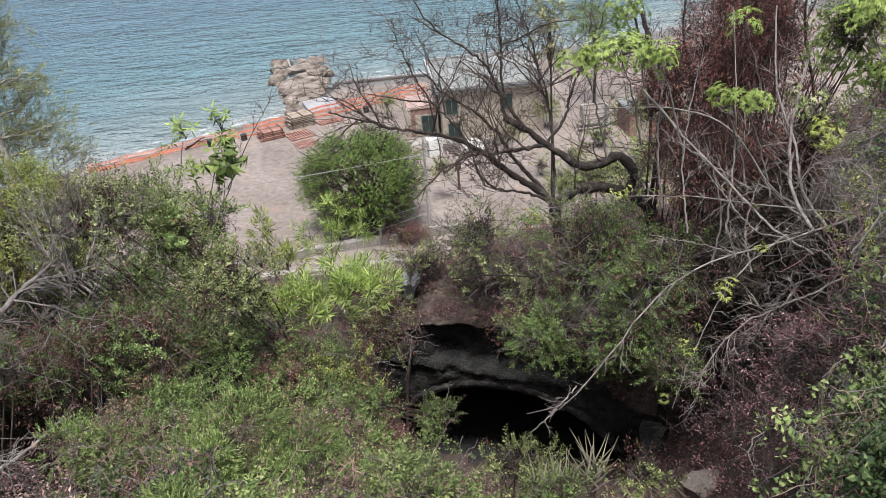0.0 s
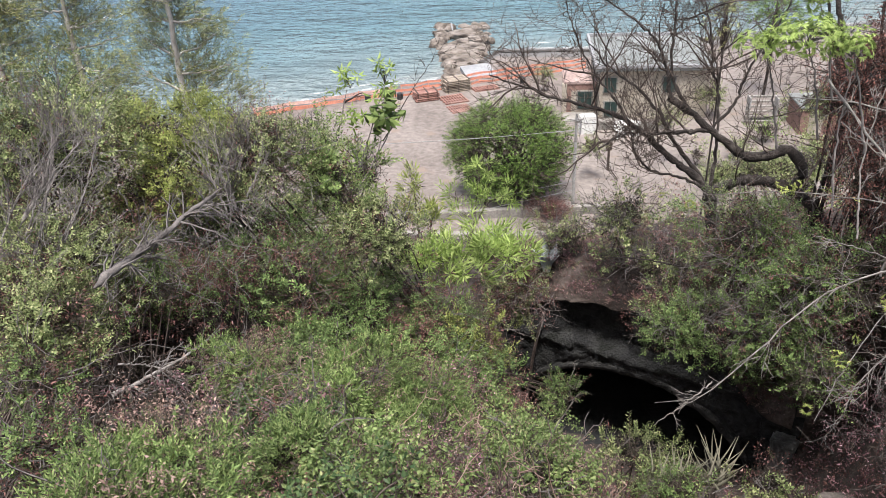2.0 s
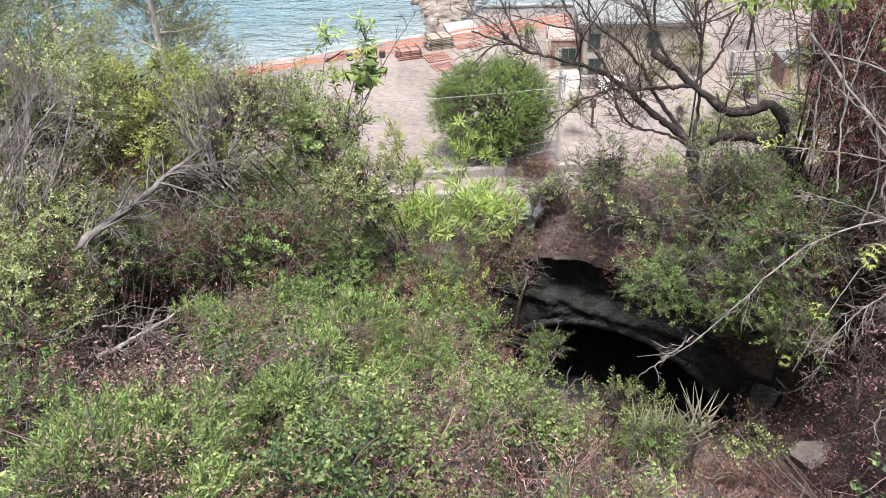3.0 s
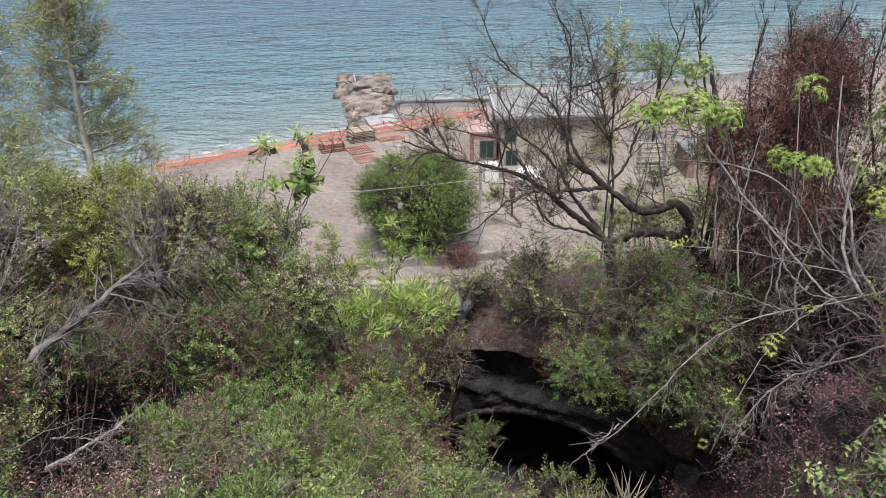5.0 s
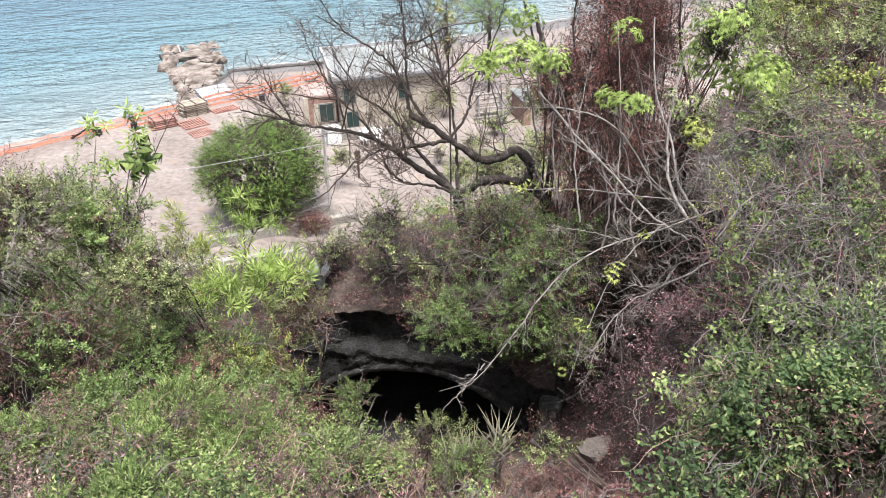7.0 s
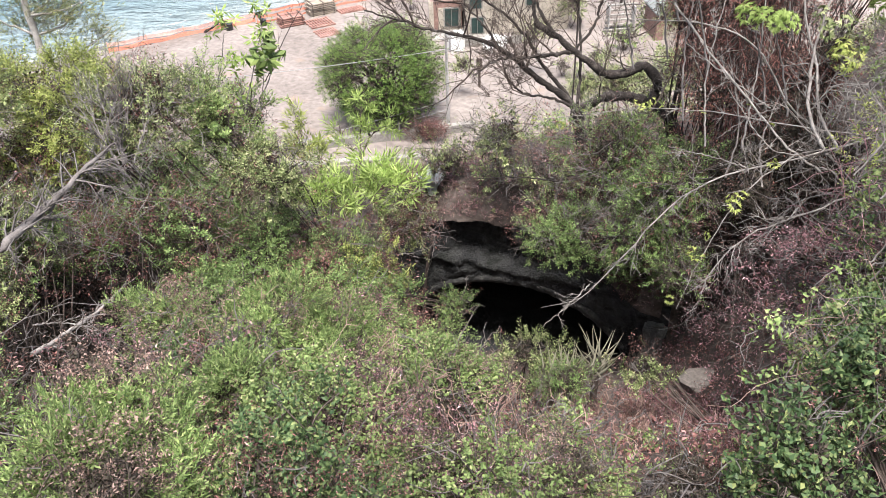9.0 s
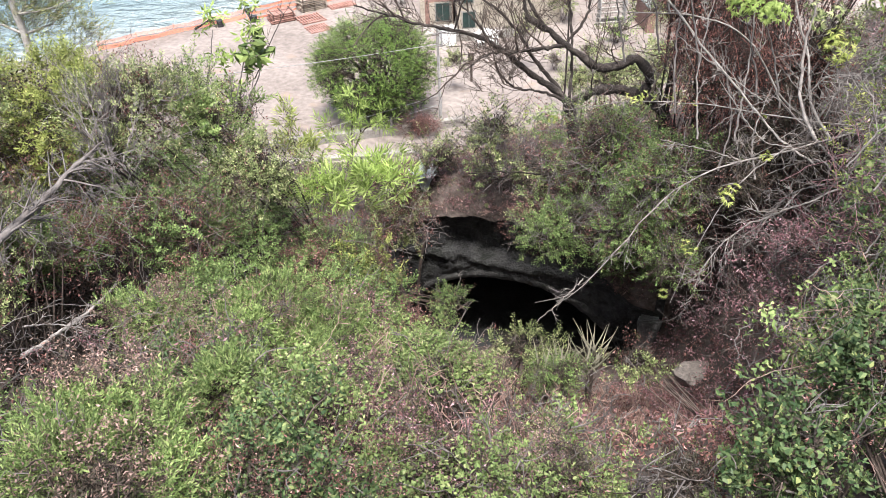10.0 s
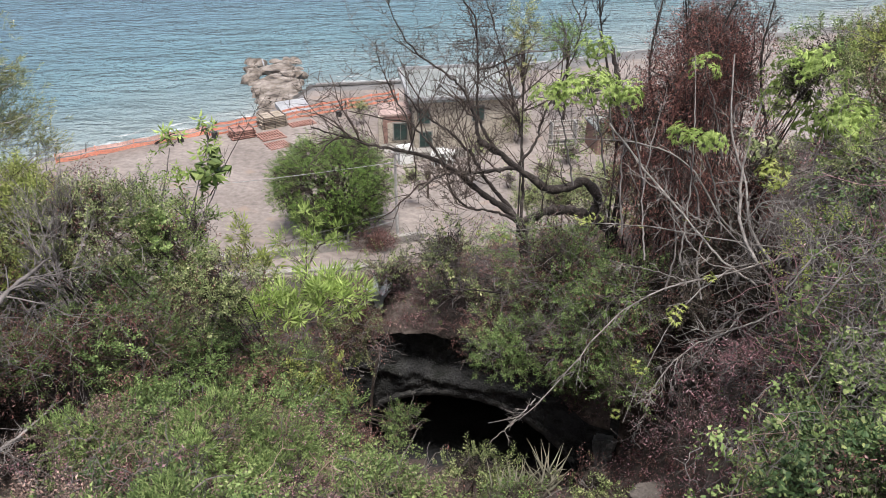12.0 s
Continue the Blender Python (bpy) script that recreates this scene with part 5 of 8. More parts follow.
# left-hand slope
shrub("mastic_shrub", "tall grey-green sparse shrub at the edge of the slope", (-6.42, 8.26, 16.01), (1.22, 1.10, 1.26), "small", 0.2, M_OLIVE, 1.5, 0.17, M_BROWN, 33, seed=101)
shrub("yellow_shrub", "yellow-green leafy shrub lit against the darker bushes", (-5.36, 9.29, 15.83), (1.17, 1.05, 0.74), "small", 0.22, M_YELLOW, 1.5, 0.1, M_BROWN, 6, seed=102)
shrub("heath_shrub", "olive shrub with brown dead twigs on top", (-4.02, 8.97, 15.85), (0.93, 0.84, 0.88), "small", 0.2, M_OLIVE, 1.1, 0.42, M_BROWN, 34, seed=103)
shrub("mastic_shrub", "fresh green small-leaved shrub beside the sapling", (-3.17, 8.94, 15.50), (0.57, 0.52, 0.95), "small", 0.2, M_FEATHER, 1.3, 0.2, M_BROWN, 4, seed=104)
shrub("mastic_shrub", "green small-leaved shrub with yellowing tips", (-2.49, 8.77, 14.89), (0.72, 0.65, 0.63), "small", 0.2, M_OLIVE, 1.3, 0.36, M_BROWN, 6, seed=105)
shrub("mastic_shrub", "grey-green shrub with many bare stems", (-5.28, 6.96, 15.42), (1.00, 0.90, 0.55), "small", 0.2, M_OLIVE, 1.2, 0.42, M_BROWN, 15, seed=106)
shrub("mastic_shrub", "grey-green shrub leaning over a dark hollow", (-5.07, 5.96, 15.39), (0.69, 0.62, 0.51), "small", 0.2, M_OLIVE, 1.1, 0.42, M_BROWN, 9, seed=107)
shrub("bramble", "brown and green bramble heap below the dead log", (-3.63, 7.93, 14.69), (1.03, 0.93, 0.69), "small", 0.2, M_MASTIC, 0.9, 1.20, M_BROWN, 15, seed=109, cat="bramble")
shrub("mastic_shrub", "dense dark green shrub with brown withered leaves", (-2.83, 8.54, 13.91), (1.17, 1.06, 0.77), "small", 0.2, M_MASTIC, 1.2, 0.92, M_BROWN, 13, seed=110)
shrub("mastic_shrub", "dense green shrub with reddish dry stems", (-3.15, 7.02, 14.31), (0.83, 0.74, 0.43), "small", 0.2, M_MASTIC, 1.2, 1.02, M_BROWN, 13, seed=111)
shrub("mastic_shrub", "dense green shrub spreading down the bank", (-1.98, 8.66, 13.43), (1.04, 0.93, 0.70), "small", 0.2, M_MASTIC, 1.2, 0.83, M_BROWN, 10, seed=112)
shrub("yellow_shrub", "yellow-tipped shrub at the edge of the gully", (-1.29, 8.82, 13.32), (0.57, 0.51, 0.51), "small", 0.22, M_YELLOW, 1.1, 0.45, M_BROWN, 6, seed=113)
shrub("mastic_shrub", "low green shrub at the edge of the gully", (-1.24, 7.70, 13.43), (0.81, 0.73, 0.46), "small", 0.2, M_MASTIC, 1.1, 0.83, M_BROWN, 10, seed=114)
shrub("mastic_shrub", "green shrub in front of the portal", (-1.76, 6.83, 14.19), (0.59, 0.53, 0.34), "small", 0.2, M_MASTIC, 1.1, 1.02, M_BROWN, 10, seed=115)
shrub("mastic_shrub", "green shrub behind the dead log", (-5.39, 8.63, 15.41), (0.97, 0.88, 0.59), "small", 0.22, M_YELLOW, 1.2, 0.73, M_BROWN, 9, seed=116)
shrub("mastic_shrub", "shrub at the far edge of the slope", (-4.70, 9.11, 15.20), (0.74, 0.67, 0.52), "small", 0.2, M_MASTIC, 1.0, 0.83, M_BROWN, 9, seed=117)
shrub("mastic_shrub", "dark shrub overhanging the hollow", (-4.63, 7.15, 14.93), (0.72, 0.65, 0.24), "small", 0.2, M_MASTIC, 1.1, 1.02, M_BROWN, 13, seed=118)
# bright foreground bushes
shrub("feathery_bush", "bright feathery light green bush", (-1.87, 5.32, 15.33), (0.57, 0.52, 0.41), "feather", 0.125, M_FEATHER, 1.11, 0.19, M_STRAW, 5, seed=119)
shrub("feathery_bush", "bright feathery green bush mixed with dry stems", (-2.92, 5.54, 15.22), (0.48, 0.43, 0.35), "feather", 0.125, M_FEATHER, 0.94, 0.82, M_STRAW, 15, seed=120)
shrub("feathery_bush", "feathery green bush at the bottom of the slope", (-2.88, 4.43, 15.43), (0.55, 0.49, 0.31), "feather", 0.125, M_FEATHER, 1.03, 0.51, M_STRAW, 8, seed=121)
shrub("ivy_mound", "mound of broad-leaved green creeper", (-2.02, 4.37, 15.61), (0.60, 0.54, 0.33), "ivy", 0.105, M_IVY, 1.0, 0.69, M_BROWN, 11, seed=122, cat="creeper")
shrub("feathery_bush", "light green bush with pinkish dry flower heads", (-1.24, 5.35, 14.95), (0.69, 0.62, 0.44), "feather", 0.125, M_FEATHER, 0.94, 1.00, M_PINK, 15, seed=123)
shrub("creeper_mound", "light green creeper covering a low mound", (-0.56, 6.37, 14.01), (0.63, 0.57, 0.39), "ivy", 0.09, M_CREEPER, 0.77, 0.65, M_BROWN, 13, seed=124, cat="creeper")
shrub("feathery_bush", "feathery green bush close to the path", (-2.32, 3.34, 16.45), (0.62, 0.56, 0.41), "feather", 0.125, M_FEATHER, 0.94, 0.58, M_STRAW, 8, seed=125)
shrub("feathery_bush", "feathery green bush beside creepers", (-1.62, 3.80, 16.10), (0.61, 0.55, 0.36), "feather", 0.125, M_FEATHER, 1.03, 0.66, M_STRAW, 8, seed=126)
shrub("creeper_mound", "mixed creeper with dry pink seed heads", (-0.82, 3.38, 16.14), (0.68, 0.61, 0.41), "ivy", 0.09, M_CREEPER, 0.69, 1.16, M_PINK, 17, seed=127, cat="creeper")
shrub("creeper_mound", "light green creeper with straw-coloured stems", (-0.13, 4.54, 15.22), (0.71, 0.64, 0.42), "ivy", 0.09, M_CREEPER, 0.77, 0.88, M_STRAW, 17, seed=128, cat="creeper")
shrub("ivy_mound", "broad-leaved green creeper at the lower edge", (-1.12, 2.59, 16.60), (0.74, 0.67, 0.31), "ivy", 0.105, M_IVY, 0.9, 0.97, M_BROWN, 11, seed=129, cat="creeper")
shrub("feathery_bush", "feathery green bush at the lower edge", (-1.97, 2.47, 16.73), (0.76, 0.68, 0.32), "feather", 0.125, M_FEATHER, 0.94, 0.66, M_STRAW, 8, seed=130)
shrub("creeper_mound", "dry tangled creeper with a few green leaves", (-0.15, 2.91, 16.20), (0.70, 0.63, 0.31), "ivy", 0.09, M_CREEPER, 0.54, 1.66, M_PINK, 22, seed=131, cat="creeper")
shrub("creeper_mound", "low tangle of dry stems and small leaves", (0.59, 3.10, 15.93), (0.56, 0.50, 0.25), "ivy", 0.09, M_CREEPER, 0.38, 1.92, M_STRAW, 22, seed=132, cat="creeper")
shrub("creeper_mound", "dry brown vine tangle over the bank", (1.28, 2.87, 16.19), (0.50, 0.45, 0.24), "dry", 0.2, M_BROWN, 1.0, 0.39, M_STRAW, 28, seed=133, cat="creeper")
shrub("ivy_bank", "ivy leaves hanging close to the path", (1.84, 2.78, 16.49), (0.49, 0.44, 0.43), "ivy", 0.125, M_IVY, 1.20, 0.15, M_BROWN, 11, seed=134, cat="ivy")
shrub("ivy_bank", "dark ivy low on the bank", (2.72, 3.59, 16.32), (0.49, 0.44, 0.60), "ivy", 0.125, M_IVY, 1.20, 0.12, M_BROWN, 8, seed=135, cat="ivy")
shrub("grass_tuft", "low green growth before the tunnel mouth", (1.38, 7.37, 12.58), (0.57, 0.51, 0.22), "small", 0.2, M_MASTIC, 0.9, 0.3, M_BROWN, 6, seed=137)
shrub("grass_tuft", "low green growth beside the aloes", (2.26, 7.20, 12.96), (0.44, 0.39, 0.21), "small", 0.2, M_OLIVE, 0.9, 0.4, M_BROWN, 8, seed=138)
# in front of and above the portal
shrub("myrtle_bush", "small dark blue-green bush at the tunnel mouth", (0.78, 8.08, 12.33), (0.64, 0.58, 0.40), "small", 0.2, M_OLIVE, 1.2, 0.1, M_BROWN, 6, seed=139)
shrub("myrtle_bush", "small leafy bush beside the portal wall", (-0.12, 9.57, 11.9), (0.36, 0.33, 0.42), "small", 0.2, M_MASTIC, 0.9, 0.15, M_BROWN, 15, seed=140)
shrub("mastic_shrub", "grey-green shrub with rusty leaves above the portal", (2.34, 10.67, 14.09), (1.33, 1.20, 0.74), "small", 0.2, M_MASTIC, 0.8, 0.93, M_BROWN, 66, seed=141)
shrub("mastic_shrub", "sparse grey shrub on top of the tunnel", (0.73, 12.27, 13.49), (0.86, 0.77, 0.50), "small", 0.28, M_OLIVE, 0.5, 0.68, M_STRAW, 66, seed=142)
shrub("mastic_shrub", "rusty brown and green shrub on top of the tunnel", (1.41, 11.47, 13.12), (1.03, 0.93, 0.48), "small", 0.28, M_OLIVE, 0.55, 1.05, M_PINK, 66, seed=143)
shrub("mastic_shrub", "dark green shrub hanging over the portal", (1.64, 9.97, 13.14), (0.90, 0.81, 0.68), "small", 0.2, M_MASTIC, 0.95, 0.49, M_BROWN, 55, seed=144, root=(1.3, 13.3))
shrub("mastic_shrub", "dark green shrub overhanging the tunnel mouth", (2.49, 9.22, 13.42), (0.85, 0.77, 0.65), "small", 0.2, M_MASTIC, 0.95, 0.42, M_BROWN, 55, seed=145, root=(2.6, 12.9))
shrub("mastic_shrub", "dark shaded shrub under the dead thicket", (3.13, 9.33, 14.34), (1.05, 0.94, 0.82), "small", 0.2, M_MASTIC, 1.0, 0.68, M_BROWN, 26, seed=146, root=(3.2, 13.0))
shrub("heath_shrub", "brown heath by the agave above the portal", (-0.21, 12.77, 12.80), (0.68, 0.61, 0.35), "small", 0.28, M_OLIVE, 0.5, 1.3, M_PINK, 44, seed=147)
# right-hand bank
shrub("ivy_bank", "glossy green ivy hanging down the bank", (3.18, 4.03, 15.92), (0.81, 0.73, 0.58), "ivy", 0.125, M_IVY, 1.32, 0.15, M_BROWN, 11, seed=148, cat="ivy")
shrub("ivy_bank", "thick dark ivy on the steep bank", (3.34, 3.46, 16.27), (0.67, 0.60, 0.64), "ivy", 0.125, M_IVY, 1.44, 0.12, M_BROWN, 8, seed=149, cat="ivy")
shrub("ivy_bank", "bright young creeper at the edge of the gully", (2.9, 4.44, 15.78), (0.50, 0.45, 0.47), "ivy", 0.115, M_CREEPER, 0.9, 0.4, M_BROWN, 17, seed=150, cat="ivy")
shrub("ivy_bank", "ivy mixed with dry vines on the bank", (3.62, 5.12, 15.96), (0.61, 0.55, 0.48), "ivy", 0.115, M_CREEPER, 0.6, 1.0, M_BROWN, 33, seed=151, cat="ivy")
shrub("ivy_bank", "dry vines and scattered ivy on the upper bank", (4.13, 4.76, 16.36), (0.65, 0.59, 0.56), "ivy", 0.125, M_IVY, 0.48, 1.6, M_STRAW, 33, seed=152, cat="ivy")
shrub("vine_tangle", "grey-brown tangle of dead vines with sparse leaves", (4.52, 6.42, 16.36), (0.97, 0.87, 0.66), "small", 0.22, M_YELLOW, 0.6, 0.7, M_PINK, 66, seed=153, cat="vine")
shrub("vine_tangle", "grey tangle of dead vines high on the bank", (4.77, 5.73, 16.85), (0.72, 0.65, 0.72), "ivy", 0.11, M_CREEPER, 0.5, 0.8, M_PINK, 66, seed=154, cat="vine")
bough("creeper_vine", "yellow-green leafy vine strung along the top of the tangle", [(4.5, 6.85, 17.5), (4.75, 6.74, 17.62), (5.04, 6.6, 17.68), (5.43, 6.4, 17.68), (6.0, 6.2, 17.72)], 0.012, 0.006, M_STEM, 155, 6, 0.3, 70, M_YELLOW, "ivy", 0.12, 1, 0.0, cat="vine")
shrub("vine_tangle", "brownish scrub behind the vine tangle", (5.40, 8.15, 16.57), (1.00, 0.90, 0.62), "small", 0.2, M_OLIVE, 0.8, 0.7, M_PINK, 55, seed=156, cat="vine")
shrub("red_bramble", "reddish dry bramble over the gully slope", (3.48, 6.36, 15.21), (0.26, 0.24, 0.19), "dry", 0.2, M_PINK, 0.8, 0.5, M_PINK, 44, seed=157, cat="bramble")
shrub("lime_shrub", "lime-green leafy shrub at the top of the bank", (4.71, 8.94, 17.39), (0.49, 0.44, 0.59), "palmate", 0.15, M_LIME, 0.8, 0.1, M_BROWN, 6, seed=158)
shrub("lime_shrub", "yellow-green shrub above the vine tangle", (5.13, 8.59, 16.96), (0.57, 0.51, 0.51), "palmate", 0.15, M_LIME, 0.7, 0.2, M_BROWN, 11, seed=159)
shrub("scrub", "dull green scrub on the far hillside", (9.48, 13.74, 16.22), (1.56, 1.41, 0.95), "small", 0.28, M_OLIVE, 0.68, 0.6, M_BROWN, 22, seed=160)
shrub("scrub", "dull green scrub high on the bank", (6.67, 8.88, 17.12), (0.97, 0.87, 0.55), "small", 0.2, M_OLIVE, 0.68, 0.5, M_BROWN, 22, seed=161)
shrub("scrub", "mixed green scrub at the top of the bank", (6.58, 9.66, 16.75), (0.84, 0.76, 0.58), "small", 0.2, M_MASTIC, 0.68, 0.5, M_BROWN, 22, seed=162)
shrub("scrub", "yellow-green scrub along the skyline", (8.32, 10.36, 17.35), (1.24, 1.12, 0.64), "ivy", 0.154, M_CREEPER, 0.68, 0.3, M_BROWN, 11, seed=163)
shrub("scrub", "green branches at the top of the bank", (6.49, 9.84, 17.73), (1.10, 0.99, 0.33), "small", 0.22, M_YELLOW, 0.6, 0.2, M_BROWN, 22, seed=164)
shrub("scrub", "rusty scrub on the far hillside", (8.19, 10.79, 16.83), (0.75, 0.68, 0.45), "dry", 0.42, M_RUST, 0.98, 0.3, M_RUST, 11, seed=165)
shrub("scrub", "green scrub behind the dead thicket", (8.82, 15.29, 16.02), (1.52, 1.37, 0.86), "small", 0.28, M_MASTIC, 0.75, 0.3, M_BROWN, 11, seed=166)
shrub("scrub", "grey-green scrub behind the dead tree", (4.13, 14.91, 13.15), (0.91, 0.82, 0.95), "small", 0.28, M_OLIVE, 0.68, 0.3, M_BROWN, 13, seed=167)
shrub("scrub", "pale green scrub below the house", (3.89, 17.76, 11.94), (0.77, 0.69, 0.79), "small", 0.28, M_OLIVE, 0.52, 0.3, M_BROWN, 13, seed=168)
# right side beyond the bank, and left beyond the slope
shrub("scrub", "green scrub at the top of the bank", (4.19, 4.54, 16.16), (0.68, 0.61, 0.94), "small", 0.2, M_OLIVE, 0.4, 1.3, M_BROWN, 33, seed=169)
shrub("scrub", "grey-green scrub to the side of the slope", (-6.01, 6.37, 15.09), (0.95, 0.85, 1.21), "small", 0.2, M_OLIVE, 0.68, 0.5, M_BROWN, 44, seed=170)
shrub("scrub", "dense scrub below the pines", (-8.77, 10.35, 14.55), (1.29, 1.16, 1.00), "small", 0.28, M_OLIVE, 0.75, 0.2, M_BROWN, 22, seed=171)
shrub("scrub", "yellow-green scrub below the pine trunk", (-7.69, 11.92, 14.98), (1.00, 0.90, 0.58), "small", 0.308, M_YELLOW, 0.75, 0.1, M_BROWN, 6, seed=172)
# tangles of dead stems
tangle("vine_tangle", "tangle of thin dead vine stems with scattered leaves", (3.83, 5.64, 16.41), (0.62, 0.50, 0.51), 144, (M_TWIG, M_PINK), 173, 0.75, 0.15, 115, "ivy", 0.12, M_CREEPER)
tangle("vine_tangle", "tangle of thin dead vine stems with scattered leaves", (4.22, 5.26, 16.69), (0.66, 0.53, 0.50), 153, (M_PALE, M_TWIG), 174, 0.75, 0.15, 115, "ivy", 0.12, M_IVY)
tangle("vine_tangle", "tangle of thin dead vine stems with scattered leaves", (4.43, 4.93, 16.89), (0.54, 0.43, 0.59), 117, (M_TWIG, M_PINK), 175, 0.75, 0.15, 97, "ivy", 0.12, M_CREEPER)
tangle("vine_tangle", "tangle of thin dead vine stems with scattered leaves", (4.68, 6.63, 16.83), (0.77, 0.61, 0.51), 135, (M_PALE, M_TWIG), 176, 0.75, 0.15, 97, "ivy", 0.12, M_IVY)
tangle("vine_tangle", "tangle of thin dead vine stems with scattered leaves", (4.81, 5.92, 17.23), (0.66, 0.52, 0.48), 135, (M_TWIG, M_PINK), 177, 0.75, 0.15, 77, "ivy", 0.12, M_CREEPER)
tangle("vine_tangle", "tangle of thin dead vine stems with scattered leaves", (3.65, 5.52, 16.07), (0.45, 0.36, 0.34), 99, (M_TWIG, M_PINK), 178, 0.75, 0.15, 77, "ivy", 0.12, M_IVY)
tangle("vine_tangle", "tangle of thin dead vine stems with scattered leaves", (3.68, 4.49, 16.44), (0.60, 0.48, 0.35), 117, (M_PALE, M_TWIG), 179, 0.75, 0.15, 154, "ivy", 0.12, M_CREEPER)
tangle("vine_tangle", "tangle of thin dead vine stems with scattered leaves", (3.74, 3.87, 16.69), (0.42, 0.34, 0.42), 90, (M_PALE, M_TWIG), 180, 0.75, 0.15, 115, "ivy", 0.12, M_IVY)
tangle("vine_tangle", "tangle of thin dead vine stems with scattered leaves", (4.72, 7.91, 16.36), (0.51, 0.41, 0.65), 81, (M_PALE, M_TWIG), 181, 0.75, 0.15, 37, "ivy", 0.12, M_CREEPER)
tangle("vine_tangle", "tangle of thin dead vine stems with scattered leaves", (5.71, 8.26, 16.87), (0.84, 0.67, 0.46), 90, (M_TWIG, M_PINK), 182, 0.75, 0.15, 37, "ivy", 0.12, M_IVY)
tangle("branch_tangle", "grey dead branches matted under the thicket", (3.55, 7.99, 15.37), (0.80, 0.64, 0.51), 31, (M_TWIG, M_STEM), 183, 0.9, 0.1, 0, "ivy", 0.15, M_CREEPER)
tangle("branch_tangle", "grey dead branches matted under the thicket", (3.77, 7.12, 15.36), (0.55, 0.44, 0.41), 24, (M_TWIG, M_STEM), 184, 0.9, 0.1, 0, "ivy", 0.15, M_IVY)
tangle("branch_tangle", "grey dead branches matted under the thicket", (3.01, 7.98, 14.61), (0.52, 0.41, 0.52), 19, (M_TWIG, M_STEM), 185, 0.9, 0.1, 0, "ivy", 0.15, M_CREEPER)
tangle("branch_tangle", "grey dead branches matted under the thicket", (4.13, 7.75, 15.89), (0.50, 0.40, 0.64), 21, (M_TWIG, M_STEM), 186, 0.9, 0.1, 0, "ivy", 0.15, M_IVY)
tangle("bramble", "red-brown dry stems trailing down the gully slope", (3.23, 6.70, 14.94), (0.46, 0.37, 0.33), 48, (M_STEM, M_TWIG), 187, 0.6, 0.3, 80, "dry", 0.2, M_PINK)
tangle("bramble", "red-brown dry stems trailing down the gully slope", (3.07, 7.15, 13.89), (0.51, 0.41, 0.29), 36, (M_STEM, M_TWIG), 188, 0.6, 0.3, 80, "dry", 0.2, M_PINK)
tangle("bramble", "red-brown dry stems trailing down the gully slope", (3.28, 6.27, 14.61), (0.33, 0.26, 0.33), 36, (M_STEM, M_TWIG), 189, 0.6, 0.3, 80, "dry", 0.2, M_PINK)
tangle("twig_mesh", "mesh of fine grey twigs over the shrubs", (2.11, 10.02, 14.56), (1.01, 0.81, 0.51), 48, (M_PALE, M_TWIG), 190, 0.6, 0.0, 0, "ivy", 0.15, M_IVY)
tangle("twig_mesh", "mesh of fine grey twigs over the shrubs", (1.57, 11.10, 13.64), (0.84, 0.67, 0.37), 32, (M_PALE, M_TWIG), 191, 0.6, 0.0, 0, "ivy", 0.15, M_CREEPER)
tangle("twig_mesh", "mesh of fine grey twigs over the shrubs", (2.41, 9.12, 14.17), (0.73, 0.58, 0.57), 40, (M_PALE, M_TWIG), 192, 0.6, 0.0, 0, "ivy", 0.15, M_IVY)
tangle("twig_mesh", "mesh of fine grey twigs over the shrubs", (0.62, 11.80, 13.91), (0.68, 0.54, 0.39), 24, (M_PALE, M_TWIG), 193, 0.6, 0.0, 0, "ivy", 0.15, M_CREEPER)
tangle("twig_mesh", "mesh of fine grey twigs over the shrubs", (-0.85, 9.55, 13.47), (0.59, 0.47, 0.42), 32, (M_PALE, M_TWIG), 194, 0.6, 0.0, 0, "ivy", 0.15, M_IVY)
tangle("twig_tangle", "grey and brown dead twigs caught in the shrubs", (-4.12, 6.90, 15.45), (0.63, 0.51, 0.22), 35, (M_PALE, M_TWIG), 195, 0.7, 0.0, 0, "ivy", 0.15, M_CREEPER)
tangle("twig_tangle", "grey and brown dead twigs caught in the shrubs", (-3.85, 7.63, 15.54), (0.59, 0.48, 0.40), 35, (M_PALE, M_TWIG), 196, 0.7, 0.0, 0, "ivy", 0.15, M_IVY)
tangle("twig_tangle", "grey and brown dead twigs caught in the shrubs", (-3.84, 8.45, 15.93), (0.70, 0.56, 0.56), 41, (M_PALE, M_TWIG), 197, 0.7, 0.0, 0, "ivy", 0.15, M_CREEPER)
tangle("twig_tangle", "grey and brown dead twigs caught in the shrubs", (-4.98, 6.63, 15.77), (0.77, 0.61, 0.51), 35, (M_PALE, M_TWIG), 198, 0.7, 0.0, 0, "ivy", 0.15, M_IVY)
tangle("twig_tangle", "grey and brown dead twigs caught in the shrubs", (-2.88, 7.96, 14.55), (0.83, 0.66, 0.41), 24, (M_TWIG, M_STEM), 200, 0.7, 0.0, 0, "ivy", 0.15, M_IVY)
tangle("twig_tangle", "grey and brown dead twigs caught in the shrubs", (-3.96, 4.62, 15.58), (0.56, 0.45, 0.36), 27, (M_TWIG, M_STEM), 201, 0.7, 0.0, 0, "ivy", 0.15, M_CREEPER)
tangle("dry_stalks", "dry stalks and seed heads standing in the bushes", (-0.85, 3.70, 16.13), (0.60, 0.48, 0.20), 78, (M_STRAW, M_STEM), 202, 0.4, -0.3, 72, "dry", 0.16, M_PINK)
